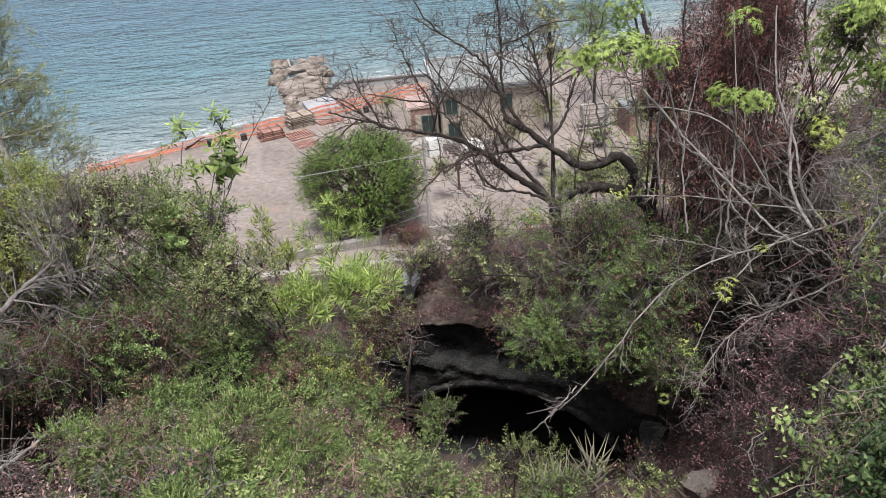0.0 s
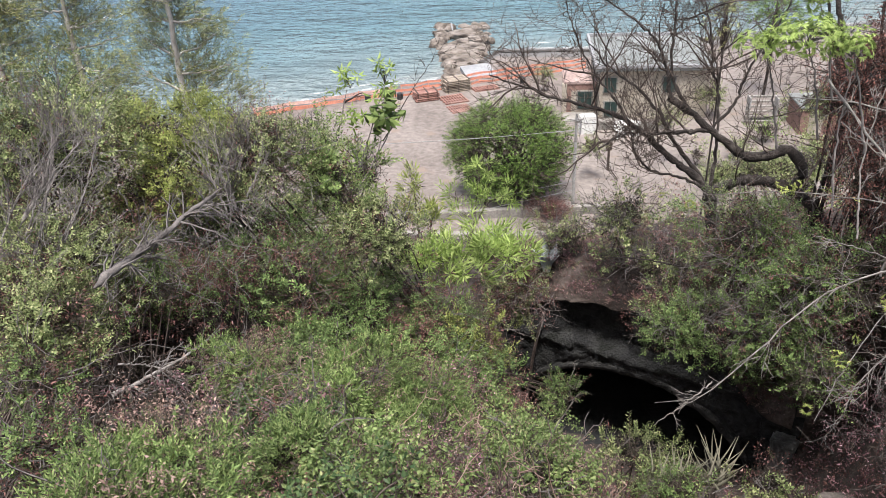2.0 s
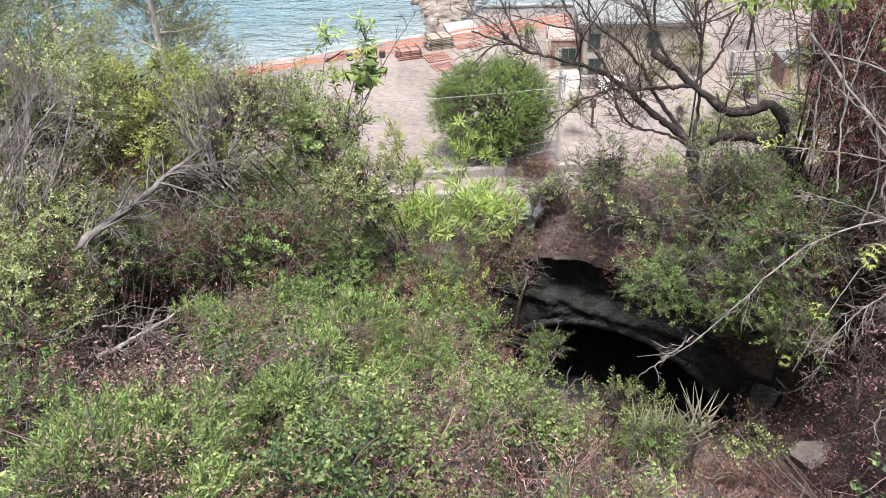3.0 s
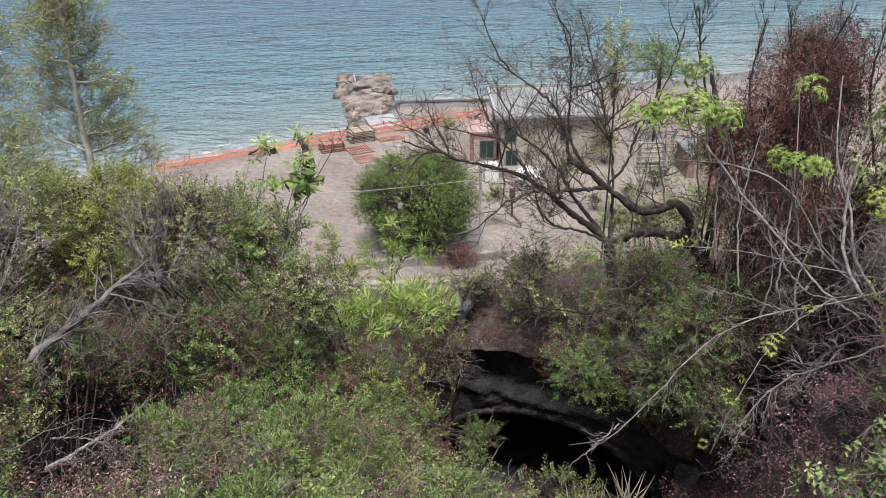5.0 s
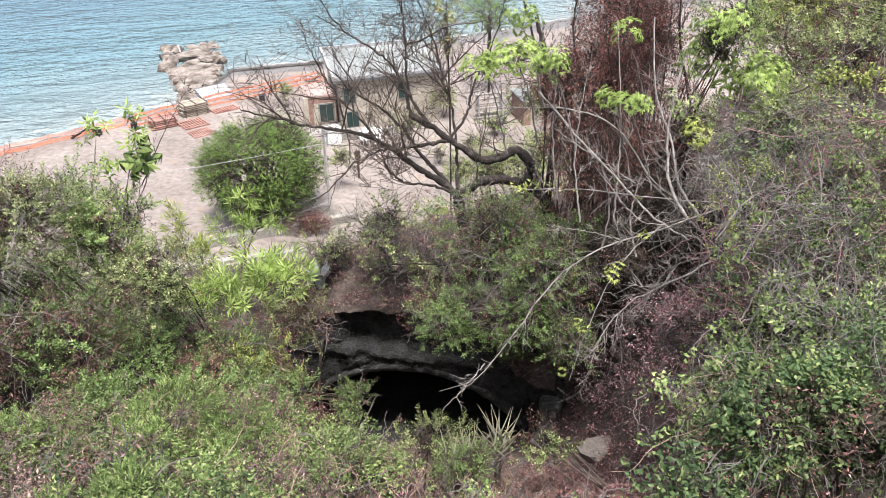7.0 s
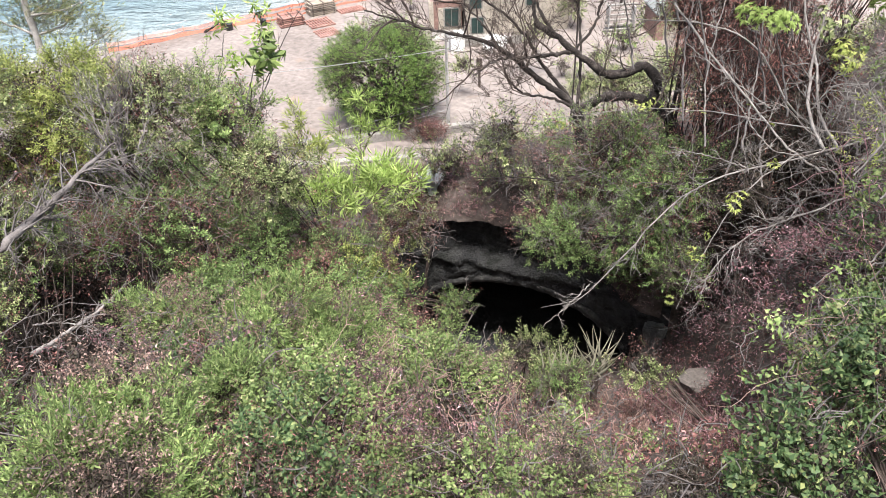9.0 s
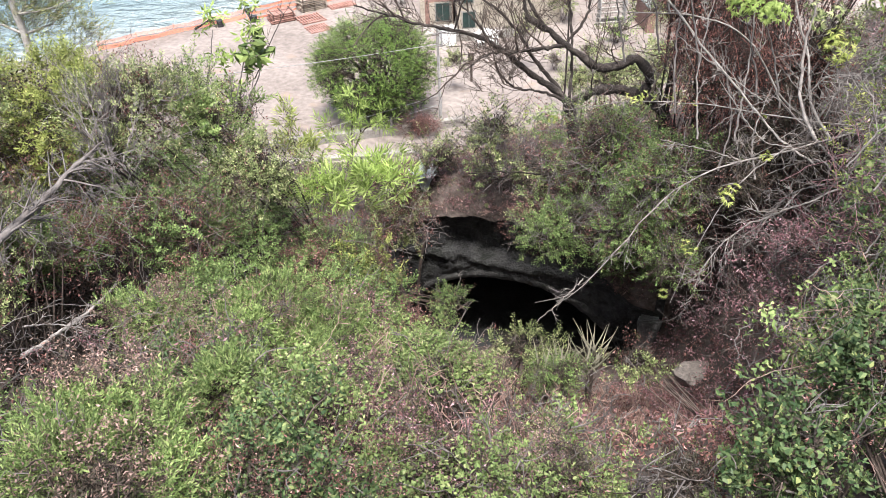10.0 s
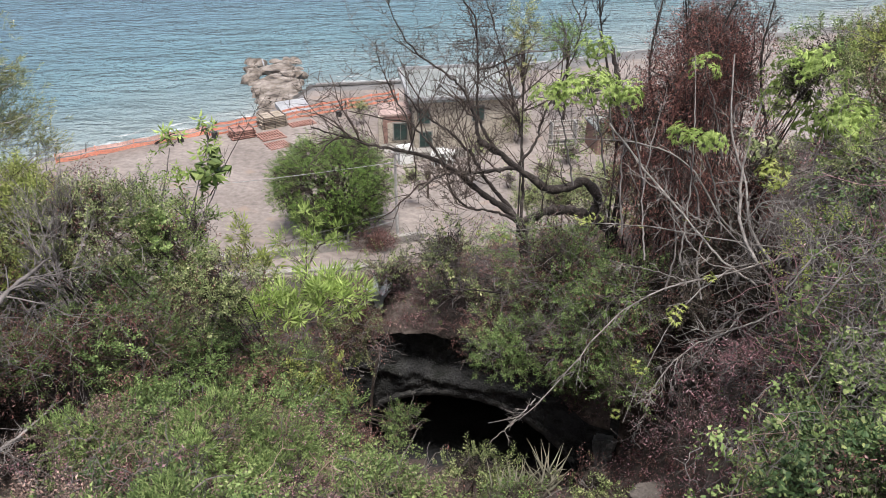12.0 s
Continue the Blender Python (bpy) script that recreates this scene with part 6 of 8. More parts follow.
tangle("dry_stalks", "dry stalks and seed heads standing in the bushes", (-2.03, 4.42, 15.79), (0.61, 0.49, 0.19), 72, (M_STRAW, M_TWIG), 203, 0.4, -0.3, 72, "dry", 0.16, M_PINK)
tangle("dry_stalks", "dry stalks and seed heads standing in the bushes", (-0.16, 3.55, 15.92), (0.52, 0.41, 0.20), 78, (M_STRAW, M_STEM), 204, 0.4, -0.3, 72, "dry", 0.16, M_PINK)
tangle("dry_stalks", "dry stalks and seed heads standing in the bushes", (-2.65, 4.11, 16.11), (0.50, 0.40, 0.18), 60, (M_STEM, M_TWIG), 205, 0.4, -0.3, 72, "dry", 0.16, M_PINK)
tangle("dry_stalks", "dry stalks and seed heads standing in the bushes", (0.71, 3.59, 15.61), (0.50, 0.40, 0.17), 78, (M_TWIG, M_STRAW), 206, 0.4, -0.3, 72, "dry", 0.16, M_PINK)
# left hollow cover, and growth beside the portal
shrub("mastic_shrub", "dark bush arching over the back of the hollow", (-5.17, 8.01, 14.55), (1.00, 0.90, 0.35), "small", 0.2, M_MASTIC, 2.2, 0.42, M_BROWN, 22, seed=208)
shrub("mastic_shrub", "dark bush closing the hollow from above", (-6.16, 9.46, 13.52), (1.14, 1.03, 0.44), "small", 0.2, M_MASTIC, 2.0, 0.42, M_BROWN, 6, seed=209)
shrub("mastic_shrub", "dark bush behind the hollow", (-5.84, 8.87, 13.96), (1.16, 1.04, 0.46), "small", 0.2, M_MASTIC, 1.4, 0.42, M_BROWN, 11, seed=210)
shrub("bramble", "brown dead bramble at the foot of the slope", (-3.74, 4.07, 15.60), (0.61, 0.55, 0.31), "small", 0.18, M_MASTIC, 0.6, 0.6, M_BROWN, 44, seed=212, cat="bramble")
shrub("mastic_shrub", "dry bush beside the portal wall", (-0.86, 9.80, 13.40), (0.60, 0.54, 0.52), "small", 0.2, M_OLIVE, 0.9, 1.18, M_BROWN, 44, seed=213)
shrub("mastic_shrub", "green shrub hanging at the end of the portal", (2.84, 8.37, 13.46), (0.43, 0.39, 0.45), "small", 0.2, M_MASTIC, 0.8, 0.8, M_BROWN, 33, seed=214, root=(3.4, 12.6))
shrub("scrub", "dense green scrub closing the gap under the heath", (-5.61, 10.15, 14.23), (0.90, 0.81, 0.54), "small", 0.2, M_MASTIC, 1.12, 0.3, M_BROWN, 11, seed=215)
shrub("scrub", "dense green scrub behind the sapling", (-4.47, 10.44, 14.17), (0.89, 0.80, 0.48), "small", 0.2, M_MASTIC, 1.12, 0.3, M_BROWN, 11, seed=216)
shrub("scrub", "dense green scrub below the grey-green shrub", (-6.60, 9.39, 14.45), (0.94, 0.84, 0.58), "small", 0.2, M_OLIVE, 1.12, 0.3, M_BROWN, 11, seed=217)
# trailing stems over the ivy
tangle("trailing_vine", "thin trailing stems and young leaves over the ivy", (2.95, 3.95, 16.05), (0.85, 0.75, 0.62), 80, (M_STRAW, M_TWIG), 470, 0.6, 0.9, 90, "ivy", 0.12, M_CREEPER)
tangle("trailing_vine", "thin trailing stems and dry leaves over the ivy", (2.6, 3.9, 16.05), (0.6, 0.6, 0.55), 70, (M_STRAW, M_TWIG), 471, 0.6, 0.9, 60, "ivy", 0.12, M_CREEPER)
tangle("trailing_vine", "brown withered stems caught in the ivy", (3.2, 3.5, 16.2), (0.7, 0.6, 0.6), 60, (M_STEM, M_TWIG), 472, 0.5, 0.9, 110, "dry", 0.2, M_BROWN)
# leaves added to cover the lit soil; their near-black colour paints the hollow's shade
shrub("hollow_shade_fill", "near-black leaves filling the hollow, shade put into their colour", (-5.18, 7.50, 13.91), (0.75, 0.5, 0.55), "small", 0.26, M_SHADE_LEAF, 1.1, 0.2, M_RUST, 10, seed=480, stem=M_BARK)
shrub("hollow_shade_fill", "near-black leaves at the foot of the hollow, standing in for shade", (-4.81, 6.60, 13.84), (0.6, 0.45, 0.5), "small", 0.26, M_SHADE_LEAF, 1.1, 0.2, M_RUST, 8, seed=481, stem=M_BARK)
shrub("bramble", "brown bramble with scattered green leaves beside the hollow", (-4.91, 5.40, 15.07), (0.5, 0.4, 0.42), "small", 0.18, M_MASTIC, 0.7, 1.0, M_BROWN, 30, seed=482, cat="bramble")
shrub("bramble", "low brown bramble heap at the edge of the hollow", (-4.88, 5.90, 15.02), (0.45, 0.4, 0.35), "small", 0.18, M_OLIVE, 0.7, 0.9, M_BROWN, 24, seed=483, cat="bramble")
# rust-brown dead thicket
shrub("dead_thicket", "dense thicket of rust-brown dead foliage", (3.94, 10.63, 16.66), (0.87, 0.78, 1.42), "dry", 0.19, M_RUST, 0.85, 0.1, M_RUST, 24, seed=218, stem=M_BARK, cat="thicket", lob=16)
shrub("dead_thicket", "dense thicket of rust-brown dead foliage", (4.76, 10.77, 16.82), (0.75, 0.68, 1.47), "dry", 0.19, M_RUST, 0.85, 0.1, M_RUST, 24, seed=219, stem=M_BARK, cat="thicket", lob=16)
shrub("dead_thicket", "dense thicket of rust-brown dead foliage", (3.58, 10.08, 15.31), (0.72, 0.65, 1.03), "dry", 0.19, M_RUST, 0.85, 0.1, M_RUST, 24, seed=220, stem=M_BARK, cat="thicket", lob=16)
shrub("dead_thicket", "dense thicket of rust-brown dead foliage", (4.42, 9.97, 15.28), (0.74, 0.66, 1.14), "dry", 0.19, M_RUST, 0.85, 0.1, M_RUST, 24, seed=221, stem=M_BARK, cat="thicket", lob=16)
shrub("dead_thicket", "dense thicket of rust-brown dead foliage", (3.35, 10.89, 16.19), (0.47, 0.42, 0.87), "dry", 0.19, M_RUST, 0.85, 0.1, M_RUST, 24, seed=222, stem=M_BARK, cat="thicket", lob=16)
shrub("dead_thicket", "dense thicket of rust-brown dead foliage", (4.94, 9.91, 15.88), (0.46, 0.41, 0.86), "dry", 0.19, M_RUST, 0.85, 0.1, M_RUST, 24, seed=223, stem=M_BARK, cat="thicket", lob=16)
shrub("dead_thicket", "dense thicket of rust-brown dead foliage", (4.46, 11.26, 17.48), (0.8, 0.8, 0.9), "dry", 0.19, M_RUST, 0.5, 0.1, M_RUST, 24, seed=224, stem=M_BARK, cat="thicket", lob=16)
# bright pinnate saplings
sapling("tree_of_heaven", "bright green sapling with feather-like leaves", [[(-1.53, 9.80, 13.63), (-1.52, 10.10, 13.92), (-1.59, 10.34, 14.16)]], 0.02, [((-1.89, 10.04, 13.93), (0.30, 0.30, 0.14)), ((-1.31, 10.04, 13.97), (0.34, 0.34, 0.14)), ((-0.91, 10.13, 13.84), (0.25, 0.25, 0.12)), ((-1.59, 9.70, 13.87), (0.34, 0.34, 0.12)), ((-1.20, 10.52, 13.98), (0.30, 0.30, 0.12)), ((-2.14, 9.69, 14.03), (0.20, 0.20, 0.10))], "whorl", 0.25, M_LIME, M_STEM, 301, 30)
sapling("tree_of_heaven", "slender light green sapling before the beach", [[(-1.75, 11.29, 13.42), (-1.67, 11.61, 13.77), (-1.64, 11.99, 14.30)], [(-1.75, 11.29, 13.42), (-1.52, 11.69, 13.89), (-1.17, 11.92, 14.04)]], 0.018, [((-1.65, 12.10, 14.30), (0.26, 0.26, 0.13)), ((-1.17, 11.91, 14.03), (0.24, 0.24, 0.10)), ((-1.99, 11.80, 14.02), (0.22, 0.22, 0.12)), ((-1.53, 11.84, 13.97), (0.20, 0.20, 0.12)), ((-1.77, 11.52, 13.86), (0.22, 0.22, 0.10))], "whorl", 0.2, M_LIME, M_STEM, 302, 13)
sapling("tree_of_heaven", "yellow-green sapling at the edge of the slope", [[(-2.40, 10.69, 13.83), (-2.47, 10.93, 14.09), (-2.55, 11.21, 14.44)]], 0.016, [((-2.55, 11.22, 14.48), (0.18, 0.18, 0.16)), ((-2.39, 11.01, 14.20), (0.20, 0.20, 0.14)), ((-2.64, 10.90, 14.10), (0.20, 0.20, 0.14)), ((-2.24, 10.85, 14.05), (0.16, 0.16, 0.14))], "whorl", 0.18, M_YELLOW, M_STEM, 303, 18)
sapling("loquat_sapling", "slim loquat sapling with large drooping glossy leaves", [[(-3.46, 8.85, 14.55), (-3.06, 9.34, 14.93), (-2.84, 9.72, 15.31), (-2.62, 10.06, 15.70), (-2.58, 10.14, 15.87)], [(-3.02, 9.37, 14.96), (-3.02, 9.79, 15.35), (-2.93, 9.97, 15.69)], [(-3.06, 9.34, 14.93), (-2.92, 9.76, 15.45), (-2.66, 10.29, 16.33)], [(-3.34, 9.86, 15.48), (-3.23, 10.09, 15.96), (-3.16, 10.24, 16.31)]], 0.014, [((-2.62, 10.18, 16.00), (0.14, 0.14, 0.10)), ((-2.55, 10.06, 15.91), (0.12, 0.12, 0.10)), ((-2.63, 10.13, 16.16), (0.10, 0.10, 0.08)), ((-2.71, 10.02, 15.93), (0.10, 0.10, 0.08))], "droop", 0.24, M_LOQUAT, M_TWIG, 304, 6)
sapling("loquat_sapling", "young pale-leaved shoots round the loquat", [[(-2.98, 9.48, 14.91), (-2.73, 9.93, 15.46), (-2.68, 10.42, 16.41)]], 0.009, [((-2.68, 10.43, 16.45), (0.10, 0.10, 0.12)), ((-2.65, 10.36, 16.19), (0.14, 0.14, 0.10)), ((-3.12, 10.29, 16.41), (0.12, 0.12, 0.10)), ((-3.05, 10.16, 15.98), (0.13, 0.13, 0.10)), ((-3.05, 9.97, 15.52), (0.14, 0.14, 0.10)), ((-3.09, 9.74, 15.29), (0.13, 0.13, 0.10)), ((-2.76, 9.60, 15.01), (0.12, 0.12, 0.08))], "broad", 0.17, M_LIME, M_TWIG, 305, 7)
tangle("hanging_vines", "rust-brown dead vines hanging in strands over the thicket", (4.05, 10.0, 16.3), (0.75, 0.5, 1.2), 260, (M_RUST, M_BARK), 435, 1.1, 2.5, 260, "dry", 0.2, M_RUST)
tangle("hanging_vines", "dark dead vine stems hanging below the thicket", (4.2, 9.5, 15.2), (0.8, 0.45, 0.9), 220, (M_BARK, M_RUST), 436, 1.1, 2.5, 160, "dry", 0.2, M_RUST)
bough("dark_stem", "dark upright bare stem rising through the thicket", [(3.77, 10.90, 14.93), (3.79, 11.00, 16.12), (3.59, 11.10, 17.07), (3.71, 11.20, 18.02)], 0.028, 0.01, M_BARK, 440, 14, 0.6, 0, M_YELLOW, "palmate", 0.11, 2, 0.4)
bough("dark_stem", "dark upright bare stem rising through the thicket", [(4.08, 10.70, 14.99), (3.95, 10.80, 16.09), (4.09, 10.90, 17.08), (3.93, 11.00, 18.12)], 0.028, 0.01, M_BARK, 441, 14, 0.6, 0, M_YELLOW, "palmate", 0.11, 2, 0.4)
bough("dark_stem", "dark upright bare stem rising through the thicket", [(4.39, 10.30, 14.94), (4.50, 10.40, 16.26), (4.30, 10.50, 17.41), (4.52, 10.60, 18.15)], 0.028, 0.01, M_BARK, 442, 14, 0.6, 0, M_YELLOW, "palmate", 0.11, 2, 0.4)
bough("dark_stem", "dark upright bare stem rising through the thicket", [(5.17, 10.10, 14.66), (5.13, 10.20, 16.10), (4.87, 10.30, 17.26), (4.93, 10.40, 18.16)], 0.028, 0.01, M_BARK, 443, 14, 0.6, 0, M_YELLOW, "palmate", 0.11, 2, 0.4)
bough("dark_stem", "dark upright bare stem rising through the thicket", [(3.45, 11.10, 15.18), (3.25, 11.20, 16.28), (2.95, 11.30, 17.31), (2.83, 11.40, 18.11)], 0.028, 0.01, M_BARK, 444, 14, 0.6, 0, M_YELLOW, "palmate", 0.11, 2, 0.4)
# leafy heads over the thicket
sapling("elder_shoot", "pale stem with fresh lime-green leaves", [[(2.56, 9.12, 16.23), (2.44, 9.21, 16.82), (2.28, 9.26, 17.34)]], 0.014, [((2.28, 9.26, 17.34), (0.34, 0.34, 0.12))], "palmate", 0.135, M_LIME, M_TWIG, 320, 57)
sapling("elder_shoot", "pale stem with fresh lime-green leaves", [[(2.95, 8.77, 16.22), (2.82, 8.87, 16.80), (2.66, 8.93, 17.30)]], 0.014, [((2.66, 8.93, 17.30), (0.22, 0.22, 0.10))], "palmate", 0.135, M_LIME, M_TWIG, 321, 30)
sapling("elder_shoot", "pale stem with fresh lime-green leaves", [[(2.18, 9.25, 16.05), (2.06, 9.35, 16.66), (1.91, 9.40, 17.18)]], 0.014, [((1.91, 9.40, 17.18), (0.22, 0.22, 0.10))], "palmate", 0.135, M_LIME, M_TWIG, 322, 26)
sapling("elder_shoot", "pale stem with fresh lime-green leaves", [[(2.77, 9.62, 16.52), (2.63, 9.70, 17.13), (2.46, 9.73, 17.65)]], 0.014, [((2.46, 9.73, 17.65), (0.18, 0.18, 0.12))], "palmate", 0.135, M_LIME, M_TWIG, 323, 17)
sapling("elder_shoot", "pale stem with fresh lime-green leaves", [[(4.27, 9.64, 16.21), (4.11, 9.76, 16.83), (3.92, 9.83, 17.36)]], 0.014, [((3.92, 9.83, 17.36), (0.10, 0.10, 0.10))], "palmate", 0.135, M_LIME, M_TWIG, 324, 11)
sapling("elder_shoot", "pale stem with fresh lime-green leaves", [[(3.91, 8.50, 15.71), (3.78, 8.65, 16.29), (3.61, 8.75, 16.79)]], 0.014, [((3.61, 8.75, 16.79), (0.20, 0.20, 0.08))], "palmate", 0.135, M_LIME, M_TWIG, 325, 22)
sapling("elder_shoot", "pale stem with fresh lime-green leaves", [[(4.56, 8.30, 15.71), (4.42, 8.47, 16.28), (4.25, 8.58, 16.78)]], 0.014, [((4.25, 8.58, 16.78), (0.16, 0.16, 0.08))], "palmate", 0.135, M_OLIVE, M_TWIG, 326, 15)
sapling("elder_shoot", "pale stem with fresh lime-green leaves", [[(4.61, 8.01, 15.44), (4.48, 8.19, 16.00), (4.31, 8.32, 16.50)]], 0.014, [((4.31, 8.32, 16.50), (0.14, 0.14, 0.10))], "palmate", 0.135, M_YELLOW, M_TWIG, 327, 15)
sapling("elder_shoot", "pale stem with fresh lime-green leaves", [[(3.69, 8.61, 15.74), (3.56, 8.76, 16.32), (3.39, 8.86, 16.83)]], 0.014, [((3.39, 8.86, 16.83), (0.14, 0.14, 0.08))], "palmate", 0.135, M_LIME, M_TWIG, 328, 11)
# pale boughs
bough("bare_bough", "long pale leafless bough arching over the gully", [(4.43, 7.49, 15.95), (3.69, 7.50, 15.71), (2.92, 7.48, 15.53), (2.43, 7.39, 15.30), (2.04, 7.19, 15.01), (1.65, 6.93, 14.69), (1.26, 6.70, 14.45), (0.90, 7.06, 14.03)], 0.0115, 0.004, M_PALE, 225, 20, 0.3, 0, M_YELLOW, "palmate", 0.11, 1, -0.1)
bough("bare_bough", "pale twig forking at its tip", [(1.38, 6.78, 14.59), (1.13, 6.66, 14.38), (0.86, 6.61, 14.12)], 0.0086, 0.0035, M_PALE, 226, 6, 0.15, 0, M_YELLOW, "palmate", 0.11, 1, 0.05)
bough("bare_bough", "hanging pale shoot with yellow leaves", [(3.65, 7.45, 15.80), (3.23, 7.35, 15.52), (2.90, 7.16, 15.22), (2.56, 6.85, 14.77), (2.33, 6.60, 14.35)], 0.0086, 0.0028, M_PALE, 227, 6, 0.2, 9, M_YELLOW, "palmate", 0.11, 1, 0.05)
bough("bare_bough", "pale shoot hanging over the red bramble", [(4.15, 6.86, 15.69), (3.58, 6.85, 15.40), (3.05, 6.82, 15.18), (2.71, 6.72, 14.84), (2.54, 6.57, 14.58)], 0.0115, 0.0035, M_PALE, 228, 30, 0.35, 0, M_YELLOW, "palmate", 0.11, 1, 0.05)
bough("bare_bough", "straight grey stem crossing the thicket", [(2.63, 9.43, 16.81), (2.99, 8.94, 16.38), (3.36, 8.40, 15.99), (3.63, 7.90, 15.72), (3.99, 7.49, 15.51)], 0.0144, 0.0126, M_PALE, 229, 12, 0.4, 0, M_YELLOW, "palmate", 0.11, 1, 0.05)
bough("bare_bough", "pair of grey stems rising from the thicket", [(3.99, 7.49, 15.74), (3.90, 7.92, 15.99), (3.96, 8.31, 16.35), (4.14, 8.67, 16.87), (4.38, 8.96, 17.41)], 0.0216, 0.0112, M_PALE, 230, 8, 0.5, 0, M_YELLOW, "palmate", 0.11, 1, 0.05)
bough("bare_bough", "grey stem beside the other", [(4.13, 7.56, 15.76), (4.02, 8.00, 16.02), (4.06, 8.39, 16.38), (3.98, 8.86, 16.89), (4.09, 9.40, 17.68)], 0.0187, 0.0084, M_PALE, 231, 8, 0.5, 0, M_YELLOW, "palmate", 0.11, 1, 0.05)
bough("bare_bough", "thin nearly level branch with budding leaves", [(4.42, 7.60, 15.90), (3.71, 7.95, 15.88), (2.92, 8.38, 15.87), (2.12, 8.69, 15.78), (1.56, 8.85, 15.63), (0.99, 8.99, 15.52)], 0.0086, 0.0028, M_PALE, 232, 8, 0.2, 14, M_YELLOW, "palmate", 0.08, 1, 0.05)
bough("bare_bough", "curved limb in the dark thicket", [(4.54, 8.52, 15.40), (4.07, 8.77, 15.67), (3.64, 9.25, 16.32), (2.97, 9.65, 16.48), (2.20, 10.04, 16.39)], 0.0158, 0.0056, M_PALE, 233, 10, 0.5, 0, M_YELLOW, "palmate", 0.11, 1, 0.05)
bough("bare_bough", "dark level dead branch above the portal", [(1.64, 10.42, 13.70), (0.95, 10.63, 13.70), (0.23, 10.75, 13.63)], 0.0144, 0.0056, M_BARK, 234, 5, 0.25, 0, M_YELLOW, "palmate", 0.11, 1, 0.05)
bough("dead_branch", "grey-brown dead branch in the thicket", [(4.42, 7.70, 15.19), (4.24, 7.99, 15.29), (3.84, 8.24, 14.96)], 0.013, 0.0042, M_PALE, 235, 5, 0.4, 0, M_YELLOW, "palmate", 0.11, 2, 0.05)
bough("dead_branch", "grey-brown dead branch in the thicket", [(4.29, 7.72, 15.11), (4.00, 7.87, 14.90), (3.69, 7.93, 14.38)], 0.013, 0.0042, M_TWIG, 236, 5, 0.4, 0, M_YELLOW, "palmate", 0.11, 2, 0.05)
bough("dead_branch", "grey-brown dead branch in the thicket", [(4.50, 7.77, 15.38), (4.83, 7.98, 15.87), (4.73, 8.54, 16.41)], 0.013, 0.0042, M_PALE, 237, 5, 0.4, 0, M_YELLOW, "palmate", 0.11, 2, 0.05)
bough("dead_branch", "grey-brown dead branch in the thicket", [(4.59, 7.58, 15.15), (4.31, 8.03, 15.43), (3.80, 8.75, 15.87)], 0.013, 0.0042, M_TWIG, 238, 5, 0.4, 0, M_YELLOW, "palmate", 0.11, 2, 0.05)
bough("dead_branch", "grey-brown dead branch in the thicket", [(3.59, 8.01, 15.03), (3.62, 8.39, 15.48), (3.95, 8.78, 16.08)], 0.013, 0.0042, M_PALE, 239, 5, 0.4, 0, M_YELLOW, "palmate", 0.11, 2, 0.05)
bough("dead_branch", "grey-brown dead branch in the thicket", [(3.20, 8.19, 15.06), (3.37, 8.55, 15.60), (3.29, 9.14, 16.31)], 0.013, 0.0042, M_TWIG, 240, 5, 0.4, 0, M_YELLOW, "palmate", 0.11, 2, 0.05)
bough("dead_branch", "grey-brown dead branch in the thicket", [(2.97, 8.45, 15.36), (3.01, 8.93, 16.11), (3.27, 9.43, 17.07)], 0.013, 0.0042, M_PALE, 241, 5, 0.4, 0, M_YELLOW, "palmate", 0.11, 2, 0.05)
bough("dead_branch", "grey-brown dead branch in the thicket", [(2.72, 8.67, 15.61), (2.75, 9.15, 16.44), (2.97, 9.65, 17.48)], 0.013, 0.0042, M_TWIG, 242, 5, 0.4, 0, M_YELLOW, "palmate", 0.11, 2, 0.05)
bough("dead_branch", "grey-brown dead branch in the thicket", [(3.38, 8.32, 15.39), (3.57, 8.87, 16.47), (3.62, 9.48, 17.69)], 0.013, 0.0042, M_PALE, 243, 5, 0.4, 0, M_YELLOW, "palmate", 0.11, 2, 0.05)
bough("dead_branch", "grey-brown dead branch in the thicket", [(3.94, 7.99, 15.25), (4.43, 8.28, 16.01), (4.86, 8.53, 16.55)], 0.013, 0.0042, M_TWIG, 244, 5, 0.4, 0, M_YELLOW, "palmate", 0.11, 2, 0.05)
bough("dead_branch", "thin grey dead branch tangled in the thicket", [(3.60, 8.08, 16.03), (3.28, 8.05, 15.94), (2.92, 7.96, 15.73)], 0.0086, 0.0035, M_TWIG, 245, 5, 0.35, 0, M_YELLOW, "palmate", 0.11, 1, -0.06)
bough("dead_branch", "thin grey dead branch tangled in the thicket", [(4.37, 7.29, 15.33), (4.35, 7.16, 15.31), (4.41, 7.20, 15.65)], 0.0086, 0.0035, M_PALE, 246, 5, 0.35, 0, M_YELLOW, "palmate", 0.11, 1, -0.13)
bough("dead_branch", "thin grey dead branch tangled in the thicket", [(3.52, 8.11, 16.02), (3.06, 8.31, 16.31), (2.57, 8.51, 16.66)], 0.0086, 0.0035, M_PALE, 247, 5, 0.35, 0, M_YELLOW, "palmate", 0.11, 1, 0.18)
bough("dead_branch", "thin grey dead branch tangled in the thicket", [(4.30, 7.72, 15.99), (3.94, 7.85, 16.12), (3.56, 8.07, 16.48)], 0.0086, 0.0035, M_TWIG, 248, 5, 0.35, 0, M_YELLOW, "palmate", 0.11, 1, 0.21)
